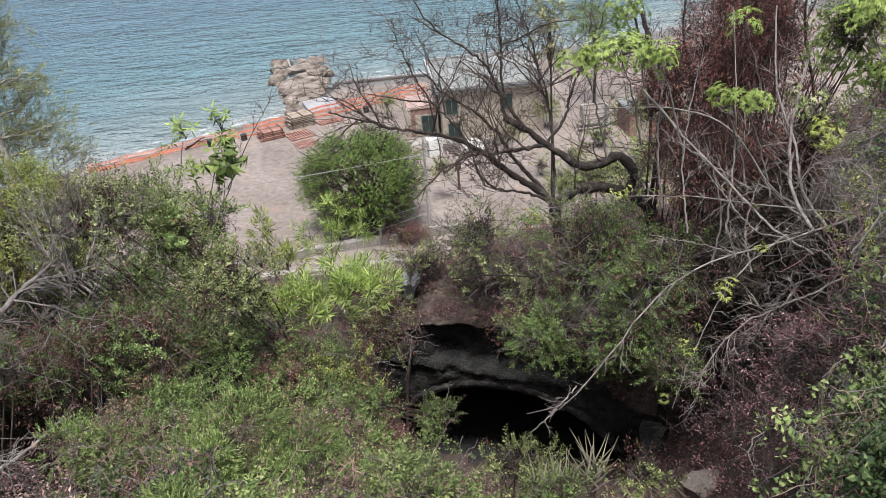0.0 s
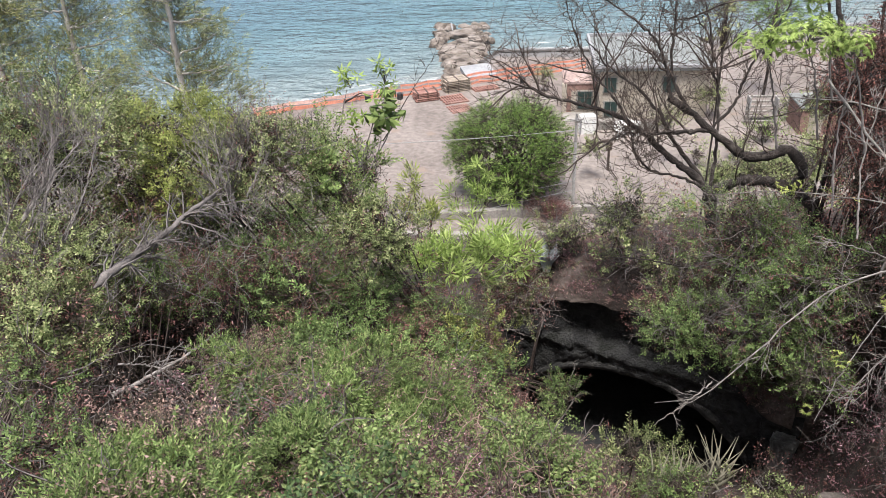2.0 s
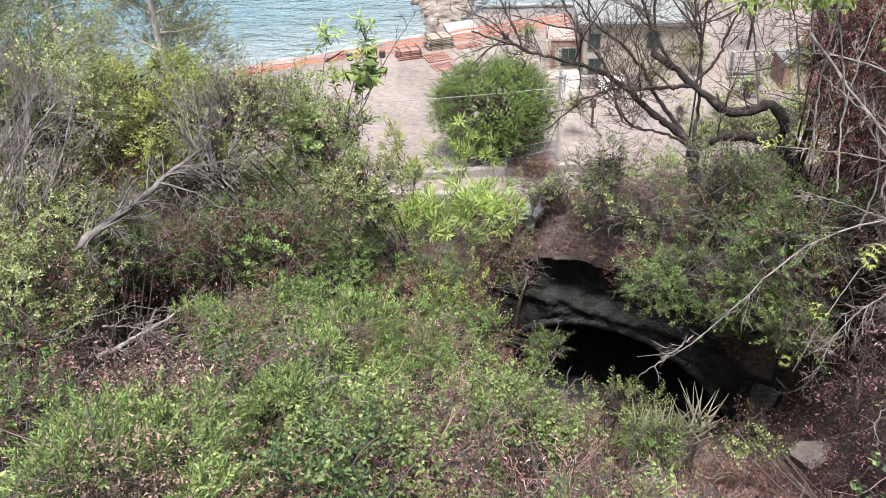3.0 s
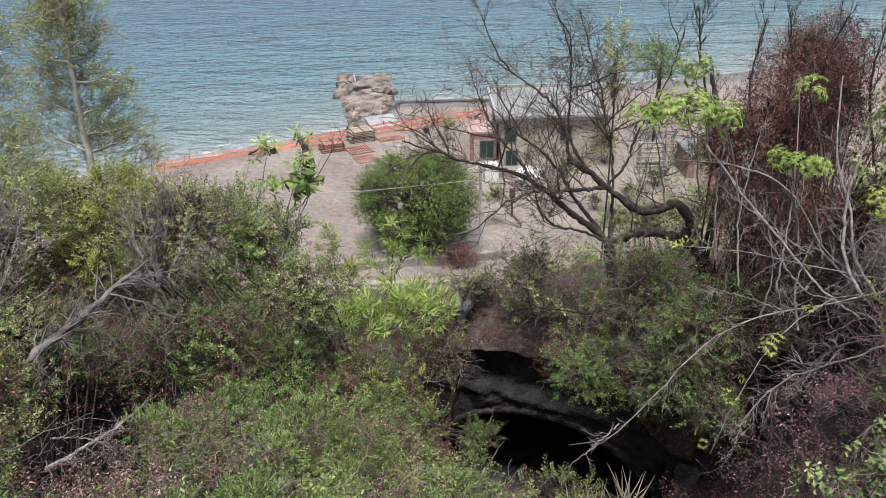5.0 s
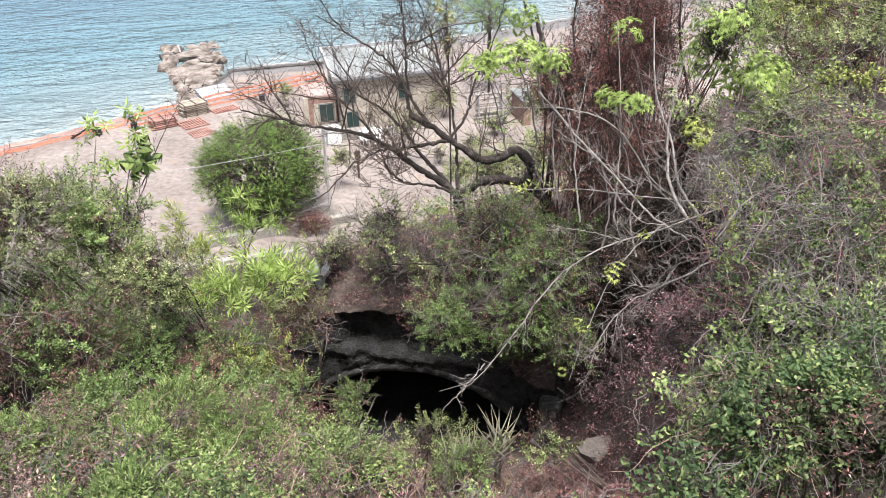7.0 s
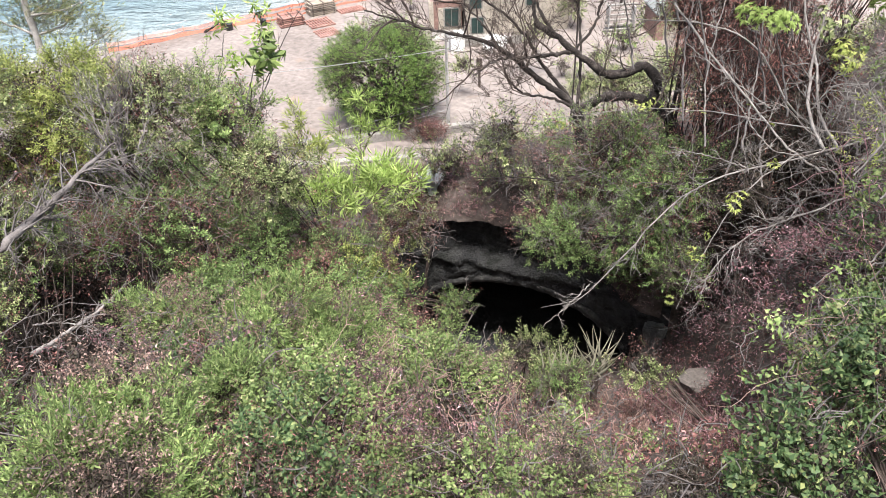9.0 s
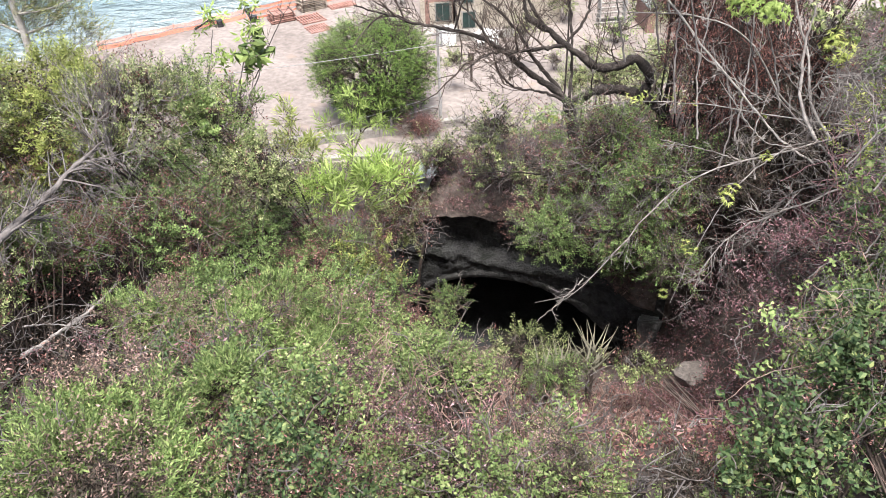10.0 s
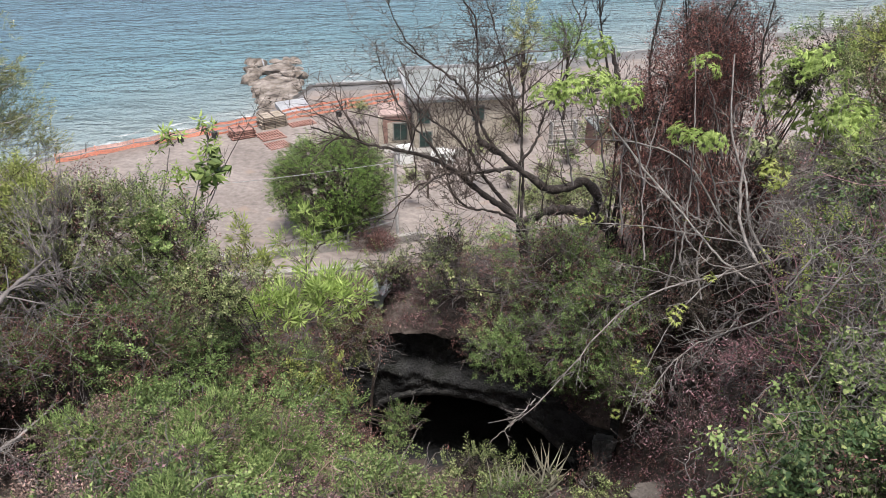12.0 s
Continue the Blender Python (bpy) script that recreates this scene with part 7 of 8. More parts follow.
bough("dead_branch", "thin grey dead branch tangled in the thicket", [(4.41, 7.73, 16.13), (4.29, 7.75, 16.30), (4.17, 7.73, 16.38)], 0.0086, 0.0035, M_PALE, 249, 5, 0.35, 0, M_YELLOW, "palmate", 0.11, 1, -0.19)
bough("dead_branch", "thin grey dead branch tangled in the thicket", [(3.91, 7.96, 16.07), (4.07, 7.90, 16.37), (4.25, 7.71, 16.43)], 0.0086, 0.0035, M_PALE, 250, 5, 0.35, 0, M_YELLOW, "palmate", 0.11, 1, -0.12)
bough("dead_branch", "thin grey dead branch tangled in the thicket", [(4.39, 7.44, 15.58), (4.50, 7.41, 15.87), (4.62, 7.22, 15.90)], 0.0086, 0.0035, M_TWIG, 251, 5, 0.35, 0, M_YELLOW, "palmate", 0.11, 1, -0.05)
bough("dead_branch", "thin grey dead branch tangled in the thicket", [(4.03, 7.70, 15.69), (3.51, 7.80, 15.66), (3.01, 8.19, 16.27)], 0.0086, 0.0035, M_PALE, 252, 5, 0.35, 0, M_YELLOW, "palmate", 0.11, 1, -0.27)
bough("dead_branch", "thin grey dead branch tangled in the thicket", [(3.28, 7.87, 15.40), (2.87, 7.97, 15.50), (2.42, 8.05, 15.59)], 0.0086, 0.0035, M_PALE, 253, 5, 0.35, 0, M_YELLOW, "palmate", 0.11, 1, -0.09)
bough("dead_branch", "thin grey dead branch tangled in the thicket", [(4.54, 7.60, 16.02), (4.25, 7.60, 15.95), (3.99, 7.83, 16.39)], 0.0086, 0.0035, M_TWIG, 254, 5, 0.35, 0, M_YELLOW, "palmate", 0.11, 1, -0.13)
bough("dead_branch", "fan of thin grey twigs rising from the log", [(-3.88, 7.82, 15.69), (-3.93, 7.96, 16.01), (-4.04, 8.20, 16.39)], 0.0086, 0.0035, M_TWIG, 255, 10, 0.4, 0, M_YELLOW, "palmate", 0.11, 1, 0.3)
bough("dead_branch", "fan of thin grey twigs rising from the log", [(-3.94, 7.80, 15.70), (-4.09, 7.89, 16.04), (-4.32, 8.12, 16.58)], 0.0086, 0.0035, M_PALE, 256, 10, 0.4, 0, M_YELLOW, "palmate", 0.11, 1, 0.3)
bough("dead_branch", "fan of thin grey twigs rising from the log", [(-3.90, 7.81, 15.69), (-3.98, 7.94, 16.02), (-4.13, 8.20, 16.50)], 0.0086, 0.0035, M_PALE, 257, 10, 0.4, 0, M_YELLOW, "palmate", 0.11, 1, 0.3)
bough("dead_branch", "fan of thin grey twigs rising from the log", [(-3.94, 7.79, 15.70), (-4.10, 7.88, 16.04), (-4.34, 8.03, 16.39)], 0.0086, 0.0035, M_TWIG, 258, 10, 0.4, 0, M_YELLOW, "palmate", 0.11, 1, 0.3)
bough("dead_branch", "fan of thin grey twigs rising from the log", [(-3.79, 7.86, 15.67), (-3.67, 8.07, 15.97), (-3.56, 8.33, 16.16)], 0.0086, 0.0035, M_PALE, 259, 10, 0.4, 0, M_YELLOW, "palmate", 0.11, 1, 0.3)
bough("dead_branch", "pale bare twigs of the grey-green shrub", [(-5.86, 6.48, 15.81), (-5.72, 6.87, 16.26), (-5.35, 7.59, 16.91)], 0.0101, 0.0035, M_TWIG, 260, 12, 0.5, 0, M_YELLOW, "palmate", 0.11, 1, 0.2)
bough("dead_branch", "pale bare twigs of the grey-green shrub", [(-5.54, 6.40, 15.25), (-5.41, 6.81, 15.70), (-5.17, 7.50, 16.38)], 0.0101, 0.0035, M_PALE, 261, 12, 0.5, 0, M_YELLOW, "palmate", 0.11, 1, 0.2)
bough("dead_branch", "pale bare twigs of the grey-green shrub", [(-5.66, 6.66, 15.81), (-5.51, 7.05, 16.27), (-5.33, 7.49, 16.63)], 0.0101, 0.0035, M_PALE, 262, 12, 0.5, 0, M_YELLOW, "palmate", 0.11, 1, 0.2)
bough("dead_branch", "pale bare twigs of the grey-green shrub", [(-5.56, 6.38, 15.25), (-5.43, 6.79, 15.69), (-5.29, 7.20, 15.96)], 0.0101, 0.0035, M_TWIG, 263, 12, 0.5, 0, M_YELLOW, "palmate", 0.11, 1, 0.2)
bough("dead_branch", "pale bare twigs of the grey-green shrub", [(-5.84, 6.54, 15.89), (-5.70, 6.93, 16.35), (-5.40, 7.50, 16.79)], 0.0101, 0.0035, M_PALE, 264, 12, 0.5, 0, M_YELLOW, "palmate", 0.11, 1, 0.2)
bough("dead_branch", "pale bare twigs of the grey-green shrub", [(-5.67, 6.69, 15.88), (-5.52, 7.08, 16.34), (-5.12, 7.72, 16.81)], 0.0101, 0.0035, M_PALE, 265, 12, 0.5, 0, M_YELLOW, "palmate", 0.11, 1, 0.2)
bough("dead_branch", "pale bare twigs of the grey-green shrub", [(-5.73, 6.67, 15.92), (-5.58, 7.05, 16.39), (-5.53, 7.41, 16.79)], 0.0101, 0.0035, M_TWIG, 266, 12, 0.5, 0, M_YELLOW, "palmate", 0.11, 1, 0.2)
bough("dead_branch", "pale bare twigs of the grey-green shrub", [(-5.37, 6.87, 15.74), (-5.21, 7.26, 16.22), (-5.15, 7.70, 16.82)], 0.0101, 0.0035, M_PALE, 267, 12, 0.5, 0, M_YELLOW, "palmate", 0.11, 1, 0.2)
bough("dead_branch", "dead grey vine stem on the bank", [(3.26, 4.91, 16.04), (3.55, 4.93, 16.51), (3.93, 4.78, 16.49)], 0.0072, 0.0028, M_PALE, 268, 10, 0.35, 0, M_YELLOW, "palmate", 0.11, 1, 0)
bough("dead_branch", "dead grey vine stem on the bank", [(3.80, 5.01, 16.68), (4.01, 4.83, 16.87), (4.39, 4.80, 17.11)], 0.0072, 0.0028, M_PALE, 269, 10, 0.35, 0, M_YELLOW, "palmate", 0.11, 1, 0)
bough("dead_branch", "dead grey vine stem on the bank", [(3.34, 5.26, 16.60), (3.62, 5.25, 17.10), (3.99, 5.05, 16.98)], 0.0072, 0.0028, M_PALE, 270, 10, 0.35, 0, M_YELLOW, "palmate", 0.11, 1, 0)
bough("dead_branch", "dead grey vine stem on the bank", [(3.28, 4.98, 16.14), (3.53, 4.85, 16.38), (3.94, 4.83, 16.57)], 0.0072, 0.0028, M_PALE, 271, 10, 0.35, 0, M_YELLOW, "palmate", 0.11, 1, 0)
bough("dead_branch", "dead grey vine stem on the bank", [(3.17, 5.44, 16.72), (3.45, 5.40, 17.16), (3.82, 5.17, 16.96)], 0.0072, 0.0028, M_PALE, 272, 10, 0.35, 0, M_YELLOW, "palmate", 0.11, 1, 0)
bough("dead_branch", "dead grey vine stem on the bank", [(3.26, 5.00, 16.15), (3.55, 5.00, 16.62), (3.89, 4.68, 16.32)], 0.0072, 0.0028, M_PALE, 273, 10, 0.35, 0, M_YELLOW, "palmate", 0.11, 1, 0)
bough("dry_vine", "thin dry vine with pinkish withered leaves", [(3.39, 6.22, 14.46), (3.71, 5.99, 14.72), (4.04, 5.65, 14.92)], 0.0065, 0.0028, M_PALE, 274, 8, 0.3, 10, M_PINK, "palmate", 0.06, 1, 0.1)
bough("dry_vine", "thin dry vine with pinkish withered leaves", [(3.22, 6.16, 14.29), (3.43, 6.05, 14.61), (3.62, 5.63, 14.60)], 0.0065, 0.0028, M_PALE, 275, 8, 0.3, 10, M_PINK, "palmate", 0.06, 1, 0.1)
bough("dry_vine", "thin dry vine with pinkish withered leaves", [(3.29, 5.99, 14.15), (3.42, 5.78, 14.32), (3.91, 5.46, 14.62)], 0.0065, 0.0028, M_PALE, 276, 8, 0.3, 10, M_PINK, "palmate", 0.06, 1, 0.1)
bough("dry_vine", "thin dry vine with pinkish withered leaves", [(3.29, 6.29, 14.48), (3.50, 6.03, 14.64), (3.70, 5.73, 14.76)], 0.0065, 0.0028, M_PALE, 277, 8, 0.3, 10, M_PINK, "palmate", 0.06, 1, 0.1)
bough("dry_vine", "thin dry vine with pinkish withered leaves", [(3.51, 6.53, 14.91), (3.78, 6.16, 14.99), (4.12, 6.15, 15.62)], 0.0065, 0.0028, M_PALE, 278, 8, 0.3, 10, M_PINK, "palmate", 0.06, 1, 0.1)
bough("dry_vine", "thin dry vine with pinkish withered leaves", [(3.44, 6.52, 14.85), (3.73, 6.22, 15.02), (3.84, 6.22, 15.47)], 0.0065, 0.0028, M_PALE, 279, 8, 0.3, 10, M_PINK, "palmate", 0.06, 1, 0.1)
bough("dry_vine", "thin dry vine with pinkish withered leaves", [(3.09, 6.34, 14.42), (3.33, 6.02, 14.51), (3.60, 6.10, 15.12)], 0.0065, 0.0028, M_PALE, 280, 8, 0.3, 10, M_PINK, "palmate", 0.06, 1, 0.1)
bough("dry_vine", "thin dry vine with pinkish withered leaves", [(3.49, 6.58, 14.96), (3.78, 6.40, 15.29), (4.08, 5.95, 15.32)], 0.0065, 0.0028, M_PALE, 281, 8, 0.3, 10, M_PINK, "palmate", 0.06, 1, 0.1)
bough("dry_vine", "thin dry vine with pinkish withered leaves", [(3.34, 6.25, 14.47), (3.64, 6.07, 14.78), (3.95, 5.83, 15.05)], 0.0065, 0.0028, M_PALE, 282, 8, 0.3, 10, M_PINK, "palmate", 0.06, 1, 0.1)
bough("dead_log", "grey fallen dead trunk with a fan of broken twigs", [(-4.43, 5.90, 15.82), (-4.33, 6.05, 15.90), (-4.23, 6.40, 15.92), (-4.14, 6.75, 15.93), (-4.00, 7.10, 16.02), (-3.82, 7.40, 16.10)], 0.048, 0.02, M_TWIG, 283, 40, 0.5, 0, M_YELLOW, "palmate", 0.11, 2, -0.1)
bough("dead_branch", "fan of grey dead twigs above the log", [(-4.01, 8.17, 15.53), (-4.14, 8.37, 15.81), (-4.07, 8.64, 16.06)], 0.0216, 0.0056, M_TWIG, 284, 20, 0.6, 0, M_YELLOW, "palmate", 0.11, 2, 0.4)
bough("dead_branch", "pale dead branch in the dark hollow", [(-4.20, 5.44, 14.95), (-3.98, 5.76, 14.94), (-3.77, 6.07, 14.96), (-3.68, 6.39, 14.94)], 0.0252, 0.0084, M_PALE, 285, 8, 0.3, 0, M_YELLOW, "palmate", 0.11, 1, 0.05)
bough("dead_branch", "thin pale branch across the hollow", [(-4.20, 5.63, 15.16), (-4.03, 5.80, 15.03), (-3.78, 5.87, 14.91)], 0.0101, 0.0042, M_PALE, 286, 5, 0.25, 0, M_YELLOW, "palmate", 0.11, 1, 0.05)
bough("bare_bough", "pale bare stem in the olive shrub", [(-6.07, 7.15, 15.77), (-5.96, 7.57, 16.12), (-5.88, 7.92, 16.43), (-5.47, 8.43, 16.32)], 0.0252, 0.0056, M_PALE, 287, 22, 0.6, 0, M_YELLOW, "palmate", 0.11, 2, 0.2)
bough("bare_bough", "pale bare stem with fine twigs", [(-5.53, 6.06, 15.22), (-5.68, 6.95, 15.83), (-5.78, 7.58, 16.40), (-5.87, 7.83, 16.83)], 0.0216, 0.007, M_TWIG, 288, 20, 0.6, 0, M_YELLOW, "palmate", 0.11, 2, 0.3)
bough("dry_twig", "thin curved twig over the track", [(-2.76, 10.40, 15.52), (-2.42, 10.92, 16.09), (-1.98, 11.40, 16.68)], 0.0086, 0.0021, M_BARK, 289, 5, 0.35, 0, M_YELLOW, "palmate", 0.11, 1, 0.05)
bough("dry_twig", "dry twig against the beach", [(-3.05, 9.94, 15.45), (-3.45, 9.96, 15.80), (-3.73, 9.91, 15.94)], 0.0072, 0.0021, M_BARK, 290, 4, 0.25, 0, M_YELLOW, "palmate", 0.11, 1, 0.05)
# gnarled dead tree above the tunnel
dead = thing("dead_tree", (1.97, 11.17, 13.87), "gnarled leafless tree with dark crooked limbs", "tree")
dead_limb([(3.09, 11.67, 14.44), (3.21, 11.75, 14.67), (2.98, 11.83, 14.98), (2.72, 11.76, 14.92), (2.37, 11.71, 14.91), (2.09, 11.74, 15.09), (1.82, 11.76, 15.29), (1.53, 11.79, 15.53), (1.20, 11.80, 15.75)], 0.13, 0.07)
dead_limb([(1.82, 11.76, 15.29), (1.47, 11.60, 15.31), (1.04, 11.44, 15.34), (0.58, 11.27, 15.38), (0.21, 11.10, 15.20)], 0.06, 0.012)
dead_limb([(1.89, 11.48, 14.44), (1.58, 11.53, 14.70), (1.32, 11.54, 14.89), (0.98, 11.59, 15.16), (0.64, 11.52, 15.47), (0.19, 11.41, 15.70), (-0.34, 11.27, 15.88), (-0.83, 11.11, 16.09), (-1.33, 11.03, 16.29)], 0.1, 0.015)
dead_limb([(1.84, 11.59, 14.44), (1.60, 11.77, 14.73), (1.32, 11.94, 15.04), (1.13, 12.19, 15.34), (0.79, 12.34, 15.68), (0.36, 12.56, 15.94), (-0.06, 12.79, 16.33)], 0.07, 0.012)
dead_limb([(1.92, 11.65, 14.36), (1.96, 11.93, 14.98), (1.95, 12.31, 15.67), (1.84, 12.44, 16.00), (1.78, 12.71, 16.50), (1.60, 12.99, 17.10), (1.39, 13.26, 17.79)], 0.045, 0.012)
dead_limb([(1.20, 11.80, 15.75), (1.14, 11.93, 16.12), (0.92, 12.09, 16.55), (0.42, 12.22, 16.91), (-0.15, 12.32, 17.28)], 0.05, 0.01)
dead_limb([(1.82, 11.76, 15.29), (2.14, 11.95, 15.65), (2.34, 12.19, 16.14), (2.72, 12.41, 16.80), (2.96, 12.64, 17.55)], 0.04, 0.01)
dead_limb([(1.53, 11.79, 15.53), (1.24, 12.08, 15.97), (1.23, 12.42, 16.71), (1.20, 12.67, 17.29), (0.91, 12.92, 17.96)], 0.045, 0.01)
dead_limb([(1.89, 11.47, 14.43), (1.47, 11.42, 14.66), (1.01, 11.41, 14.77), (0.75, 11.43, 15.01), (0.72, 11.50, 15.17)], 0.045, 0.01)
dead_limb([(0.64, 11.52, 15.47), (0.38, 11.67, 15.81), (0.07, 11.80, 16.16), (-0.29, 12.00, 16.85), (-0.37, 12.10, 17.26)], 0.035, 0.008)
dead_limb([(3.13, 11.48, 17.26), (3.26, 11.06, 16.33), (3.26, 10.49, 15.44)], 0.05, 0.06)
dead_limb([(1.90, 11.55, 14.37), (2.36, 11.66, 14.54), (2.84, 11.65, 14.51), (3.09, 11.64, 14.37)], 0.12, 0.11)
dead_limb([(3.09, 11.67, 14.44), (3.39, 11.47, 14.20), (3.52, 11.20, 14.00)], 0.12, 0.13)
dead_limb([(1.89, 11.47, 14.43), (1.91, 11.36, 14.21), (1.97, 11.17, 13.87)], 0.13, 0.15)
dead_twigs()
# trees
pine("pine with pale trunk and airy needle clumps", (-11.9, 21.46, 8.05), 17.58, 2.05, 0.3, 41, (0.1, 0.2))
pine("taller pine with thick dull green crown", (-16.30, 23.21, 6.34), 17.27, 2.3, 0.35, 42, (-0.2, 0.3))
pine("pine at the edge of the wood", (-18.72, 22.58, 6.13), 16.71, 2.4, 0.35, 43, (-0.2, 0.3))
round_tree((-3.67, 37.91, 3.84), (3.3, 3.3, 2.6))
leafy_tree("leafy green tree behind the house", (11.65, 54.95, 6.78), (1.9, 1.9, 1.9), M_FICUS, 51)
leafy_tree("slender grey-green conifer by the shore", (4.47, 28.53, 13.04), (0.55, 0.55, 2.0), M_PINE, 52)
shrub("garden_bush", "green garden bush near the house", (0.34, 40.32, 3.16), (0.7, 0.7, 0.56), "small", 0.5, M_OLIVE, 1.2, 0.2, M_BROWN, 0, seed=400, cat="bush")
shrub("garden_bush", "green garden bush near the house", (-2.98, 54.86, 2.35), (0.6, 0.6, 0.48), "small", 0.5, M_OLIVE, 1.2, 0.2, M_BROWN, 0, seed=401, cat="bush")
shrub("garden_bush", "green garden bush near the house", (4.38, 42.55, 3.93), (0.8, 0.8, 0.64), "small", 0.5, M_OLIVE, 1.2, 0.2, M_BROWN, 0, seed=402, cat="bush")
shrub("garden_bush", "green garden bush near the house", (8.64, 35.46, 4.39), (1.0, 1.0, 0.80), "small", 0.5, M_OLIVE, 1.2, 0.2, M_BROWN, 0, seed=403, cat="bush")
shrub("garden_bush", "green garden bush near the house", (6.06, 33.91, 4.70), (1.2, 1.2, 0.96), "small", 0.5, M_OLIVE, 1.2, 0.2, M_BROWN, 0, seed=404, cat="bush")
shrub("garden_bush", "green garden bush near the house", (7.55, 50.30, 2.79), (1.2, 1.2, 0.96), "small", 0.5, M_OLIVE, 1.2, 0.2, M_BROWN, 0, seed=405, cat="bush")
shrub("garden_bush", "green garden bush near the house", (10.21, 36.18, 7.25), (1.6, 1.6, 1.28), "small", 0.5, M_OLIVE, 1.2, 0.2, M_BROWN, 0, seed=406, cat="bush")
shrub("brown_bush", "russet dry bush under the round tree", (-1.67, 35.47, 1.85), (1.2, 0.8, 0.6), "dry", 0.4, M_BROWN, 1.6, 0.2, M_BROWN, 6, seed=420, cat="bush")
shrub("sapling_shoots", "thin leafy shoots growing round the loquat", (-2.9, 9.85, 15.25), (0.36, 0.3, 0.55), "feather", 0.24, M_FEATHER, 0.5, 0.25, M_BROWN, 16, seed=430, cat="shrub")
shrub("mastic_shrub", "dark green shrub hanging beside the pier", (2.9, 10.35, 12.1), (0.75, 0.6, 0.5), "small", 0.2, M_MASTIC, 1.0, 0.5, M_BROWN, 20, seed=431, root=(3.3, 12.4))
# two clumps added in near-black to paint the shade under the thicket
shrub("dead_thicket", "near-black leaves below the rusty thicket, shade put into their colour", (3.75, 9.0, 14.45), (0.75, 0.6, 0.75), "small", 0.24, M_SHADE_LEAF, 1.1, 0.3, M_RUST, 20, seed=432, stem=M_BARK, cat="thicket")
shrub("dead_thicket", "near-black leaves below the rusty thicket, shade put into their colour", (4.45, 9.2, 14.75), (0.75, 0.6, 0.8), "small", 0.24, M_SHADE_LEAF, 1.1, 0.3, M_RUST, 20, seed=433, stem=M_BARK, cat="thicket")
shrub("creeper_mound", "light green creeper over the foot of the slope", (0.57, 4.90, 14.30), (0.55, 0.5, 0.26), "ivy", 0.09, M_CREEPER, 0.7, 0.94, M_BROWN, 16, seed=450, cat="creeper")
shrub("creeper_mound", "light green creeper mixed with rusty stems", (0.87, 4.10, 14.57), (0.55, 0.5, 0.26), "ivy", 0.09, M_CREEPER, 0.7, 0.94, M_BROWN, 16, seed=451, cat="creeper")
shrub("creeper_mound", "pale green creeper with dry seed heads", (0.06, 5.30, 14.36), (0.55, 0.5, 0.26), "ivy", 0.09, M_CREEPER, 0.7, 0.94, M_BROWN, 16, seed=452, cat="creeper")
shrub("slope_bush", "pale green bush on the lower slope", (10.26, 46.27, 1.98), (1.10, 1.10, 0.88), "small", 0.93, M_FEATHER, 0.55, 0.2, M_STRAW, 14, seed=460, cat="bush")
shrub("slope_bush", "grey-green bush below the house", (13.03, 50.75, 1.99), (1.30, 1.30, 1.04), "small", 1.02, M_OLIVE, 0.55, 0.2, M_STRAW, 14, seed=461, cat="bush")
shrub("slope_bush", "light green bush behind the dead tree", (8.24, 43.61, 1.99), (0.90, 0.90, 0.72), "small", 0.87, M_OLIVE, 0.55, 0.2, M_STRAW, 14, seed=462, cat="bush")
shrub("slope_bush", "pale green growth beside the thicket", (12.34, 43.31, 1.99), (0.90, 0.90, 0.72), "small", 0.87, M_FEATHER, 0.55, 0.2, M_STRAW, 14, seed=463, cat="bush")
shrub("slope_bush", "sparse pale bush on the lower slope", (6.10, 42.54, 1.97), (0.70, 0.70, 0.56), "small", 0.85, M_OLIVE, 0.55, 0.2, M_STRAW, 14, seed=464, cat="bush")
# aloe, agave
aloe((1.82, 7.90, 12.29), 0.6, 40, 501)
aloe((1.43, 7.64, 12.37), 0.5, 34, 502)
aloe((1.17, 7.47, 12.43), 0.42, 28, 503)
agave((-0.54, 12.66, 12.17), 0.5, 9, 504)

# ---- undergrowth ----
ground_cover("creeper_carpet", "small-leaved creeper covering the near slope", -4.5, 6, 1.3, 9.0, 1800, "ivy", 0.16, M_CREEPER, 609, in_gully, 0.02, 0.8)
ground_cover("undergrowth", "low green undergrowth covering the slope", -12, 11, 1.2, 13.5, 2200, "small", 0.28, M_MASTIC, 601, in_gully)
ground_cover("undergrowth", "low olive undergrowth below the slope", -30, 30, 14.5, 25, 1100, "small", 0.6, M_OLIVE, 602, lambda x, y: (x > -1.2) & (x < 4.2) & (y < 14))
ground_cover("dead_leaves", "withered leaves scattered between the bushes", -10, 9, 1.2, 13.5, 1600, "dry", 0.3, M_BROWN, 603, in_gully)
ground_cover("leaf_litter", "brown dead leaves and twigs covering the gully floor", -0.9, 5.2, 5.4, 10.4, 2300, "dry", 0.22, M_BROWN, 604, None, 0.0, 1.2)
ground_cover("leaf_litter", "dark dead leaves covering the gully floor", -0.9, 5.0, 5.0, 10.6, 1500, "dry", 0.22, M_BROWN, 605, None, 0.0, 1.2)
ground_cover("dry_grass", "tufts of straw-coloured dry grass in the gully", 0.6, 3.2, 6.0, 8.6, 520, "grass", 0.2, M_STRAW, 606)
ground_cover("dry_grass", "tufts of dry grass above the portal", -1.5, 4, 12.9, 15.5, 420, "grass", 0.3, M_STRAW, 607)
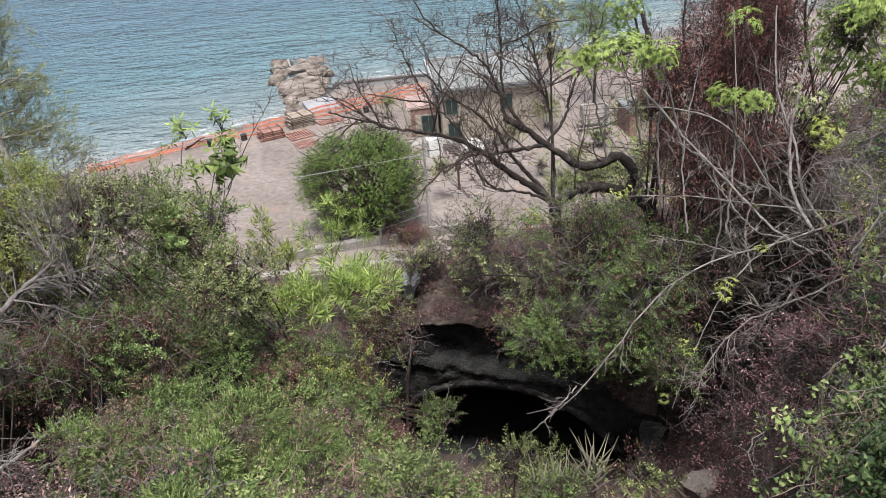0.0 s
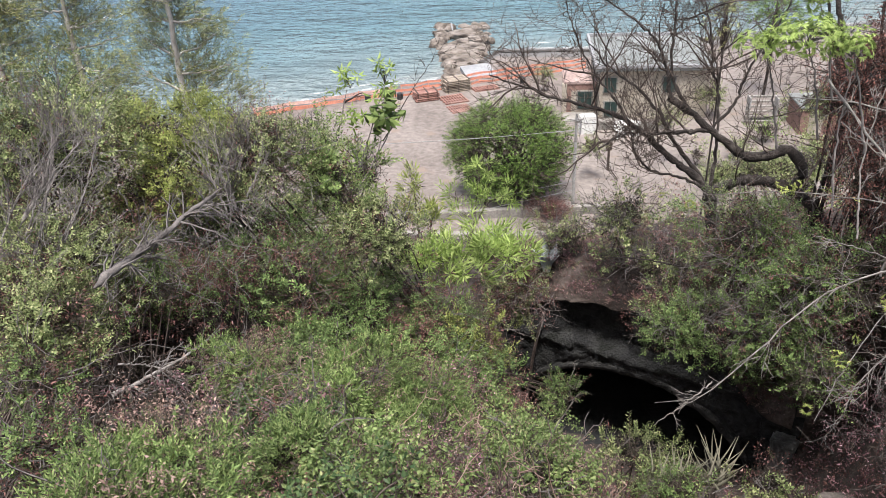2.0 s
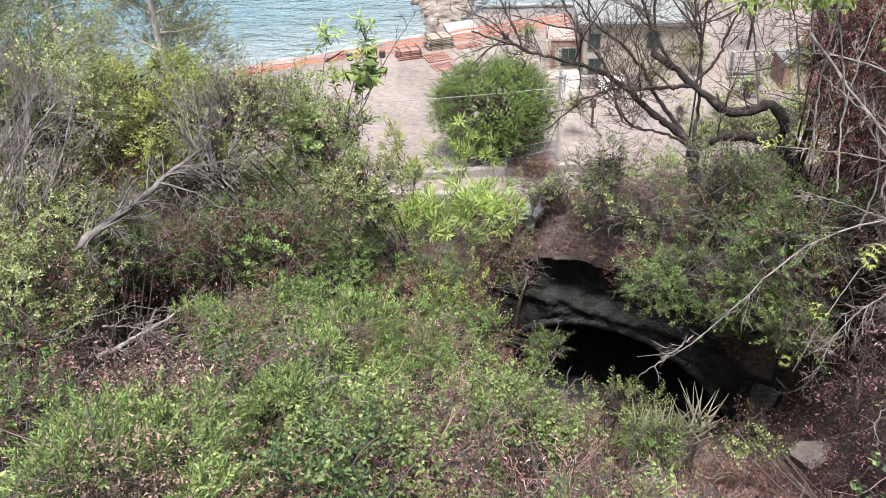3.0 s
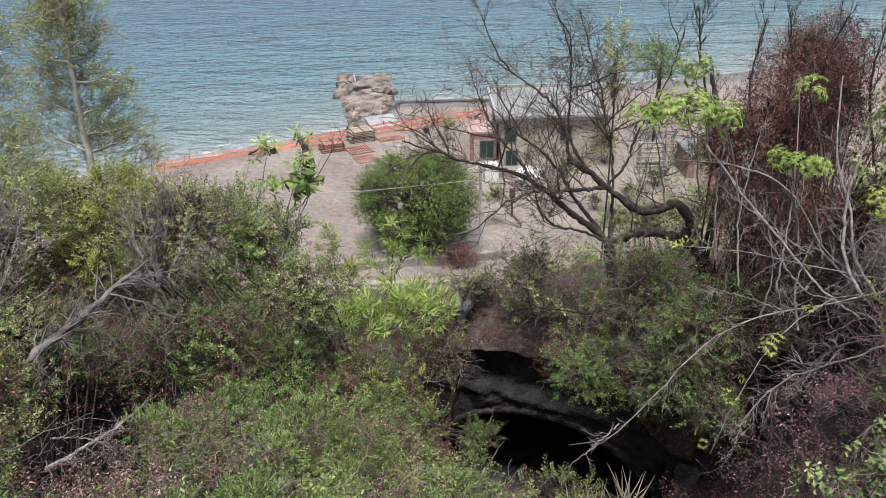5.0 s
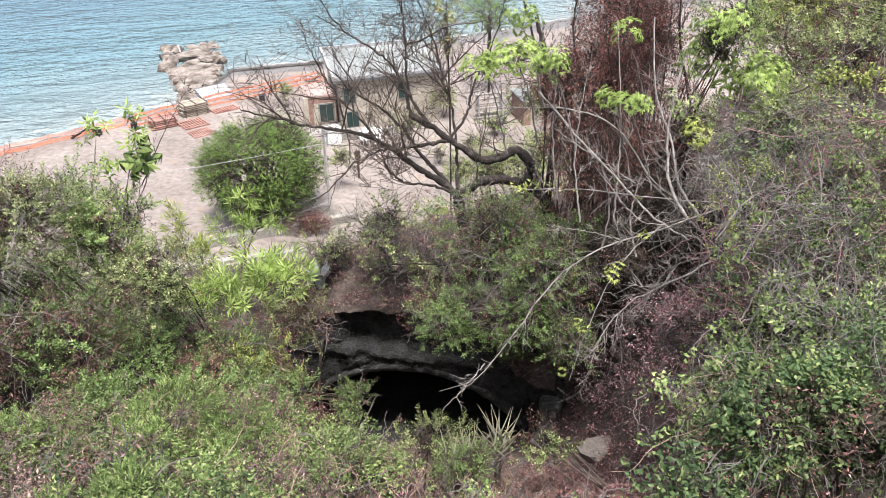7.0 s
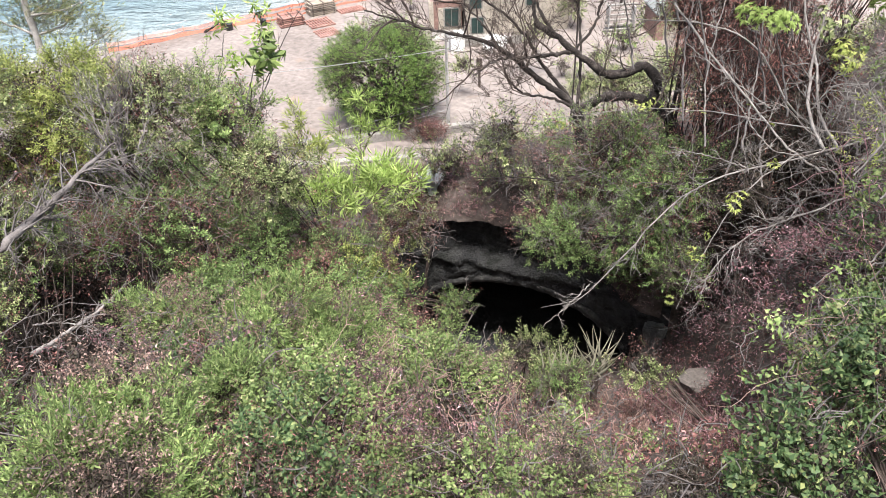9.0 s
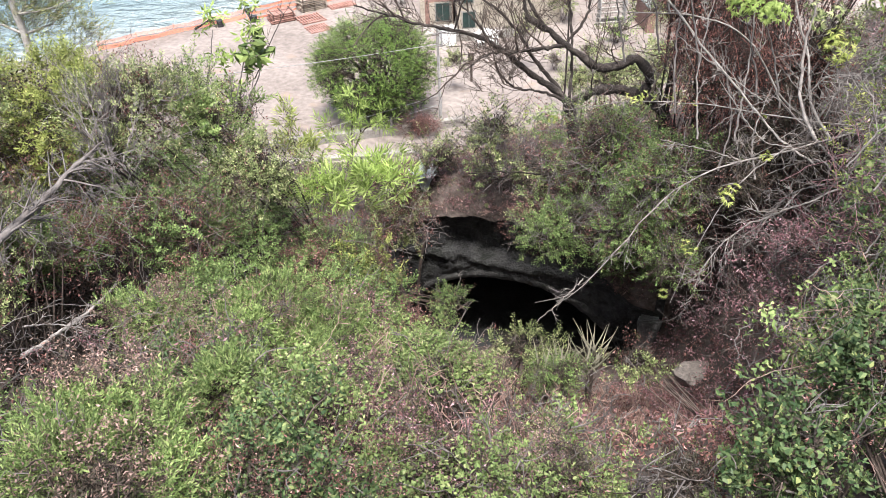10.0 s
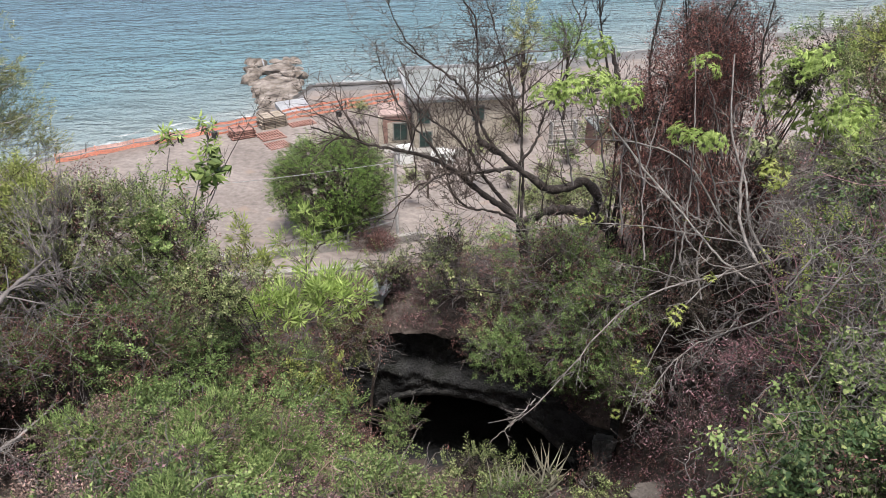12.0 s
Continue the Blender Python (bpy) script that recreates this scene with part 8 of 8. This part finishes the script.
ground_cover("leaf_litter", "pinkish dry leaves and stalks on the gully slope", 2.4, 5.4, 5.6, 10.6, 1900, "dry", 0.24, M_PINK, 608, None, 0.02, 1.0)
ground_cover("path_growth", "trodden low creeper and weeds round the viewpoint", -9, 9, -7, 1.3, 700, "ivy", 0.16, M_CREEPER, 610, lambda x, y: (abs(x) < 0.4) & (abs(y) < 0.5))
ground_cover("dry_grass", "short dry grass along the path", -9, 9, -7, 1.3, 700, "grass", 0.16, M_STRAW, 611, lambda x, y: (abs(x) < 0.4) & (abs(y) < 0.5))
ground_cover("litter", "pinkish litter of dead stalks above the portal", -1.0, 3.2, 12.7, 14.6, 500, "dry", 0.2, M_PINK, 612, None, 0.0, 1.2)


def cap_growth(name, label, n, kind, size, mat, seed, d0=-0.1, d1=1.5):
    """Dry growth on the earth above the portal wall."""
    r = np.random.default_rng(seed)
    a, d = r.uniform(-1.7, 4.2, n), r.uniform(d0, d1, n)
    top = 12.12 - 0.75 * smooth((0.9 - a) / 2.0) - 1.35 * smooth((a - 2.6) / 1.6)
    x, y = A_ORG[0] + A_DIR[0] * a + A_IN[0] * np.maximum(d, 0.55), A_ORG[1] + A_DIR[1] * a + A_IN[1] * np.maximum(d, 0.55)
    z = top + 0.05 + np.maximum(0.05, ground_z(x, y) + 0.1 - top) * smooth(d / 0.5)
    p = np.stack([A_ORG[0] + A_DIR[0] * a + A_IN[0] * d, A_ORG[1] + A_DIR[1] * a + A_IN[1] * d, z], -1)
    w = r.normal(0, 0.8, (n, 3)) + [0, -0.5, 0.6]
    tagged(new(name, foliage(name, p, w, size * r.uniform(0.5, 1.3, n), kind, [mat, M_STEM], r)), label, "undergrowth", kind="stuff")


cap_growth("litter", "pinkish dead stalks on the earth above the portal", 1500, "dry", 0.2, M_PINK, 621)
cap_growth("litter", "brown dead leaves on the earth above the portal", 900, "dry", 0.2, M_BROWN, 622)
cap_growth("dry_grass", "dry grass hanging over the edge of the portal", 420, "grass", 0.17, M_STRAW, 623, -0.12, 0.6)
cap_growth("undergrowth", "sparse green weeds above the portal", 330, "small", 0.18, M_OLIVE, 624, 0.0, 1.5)
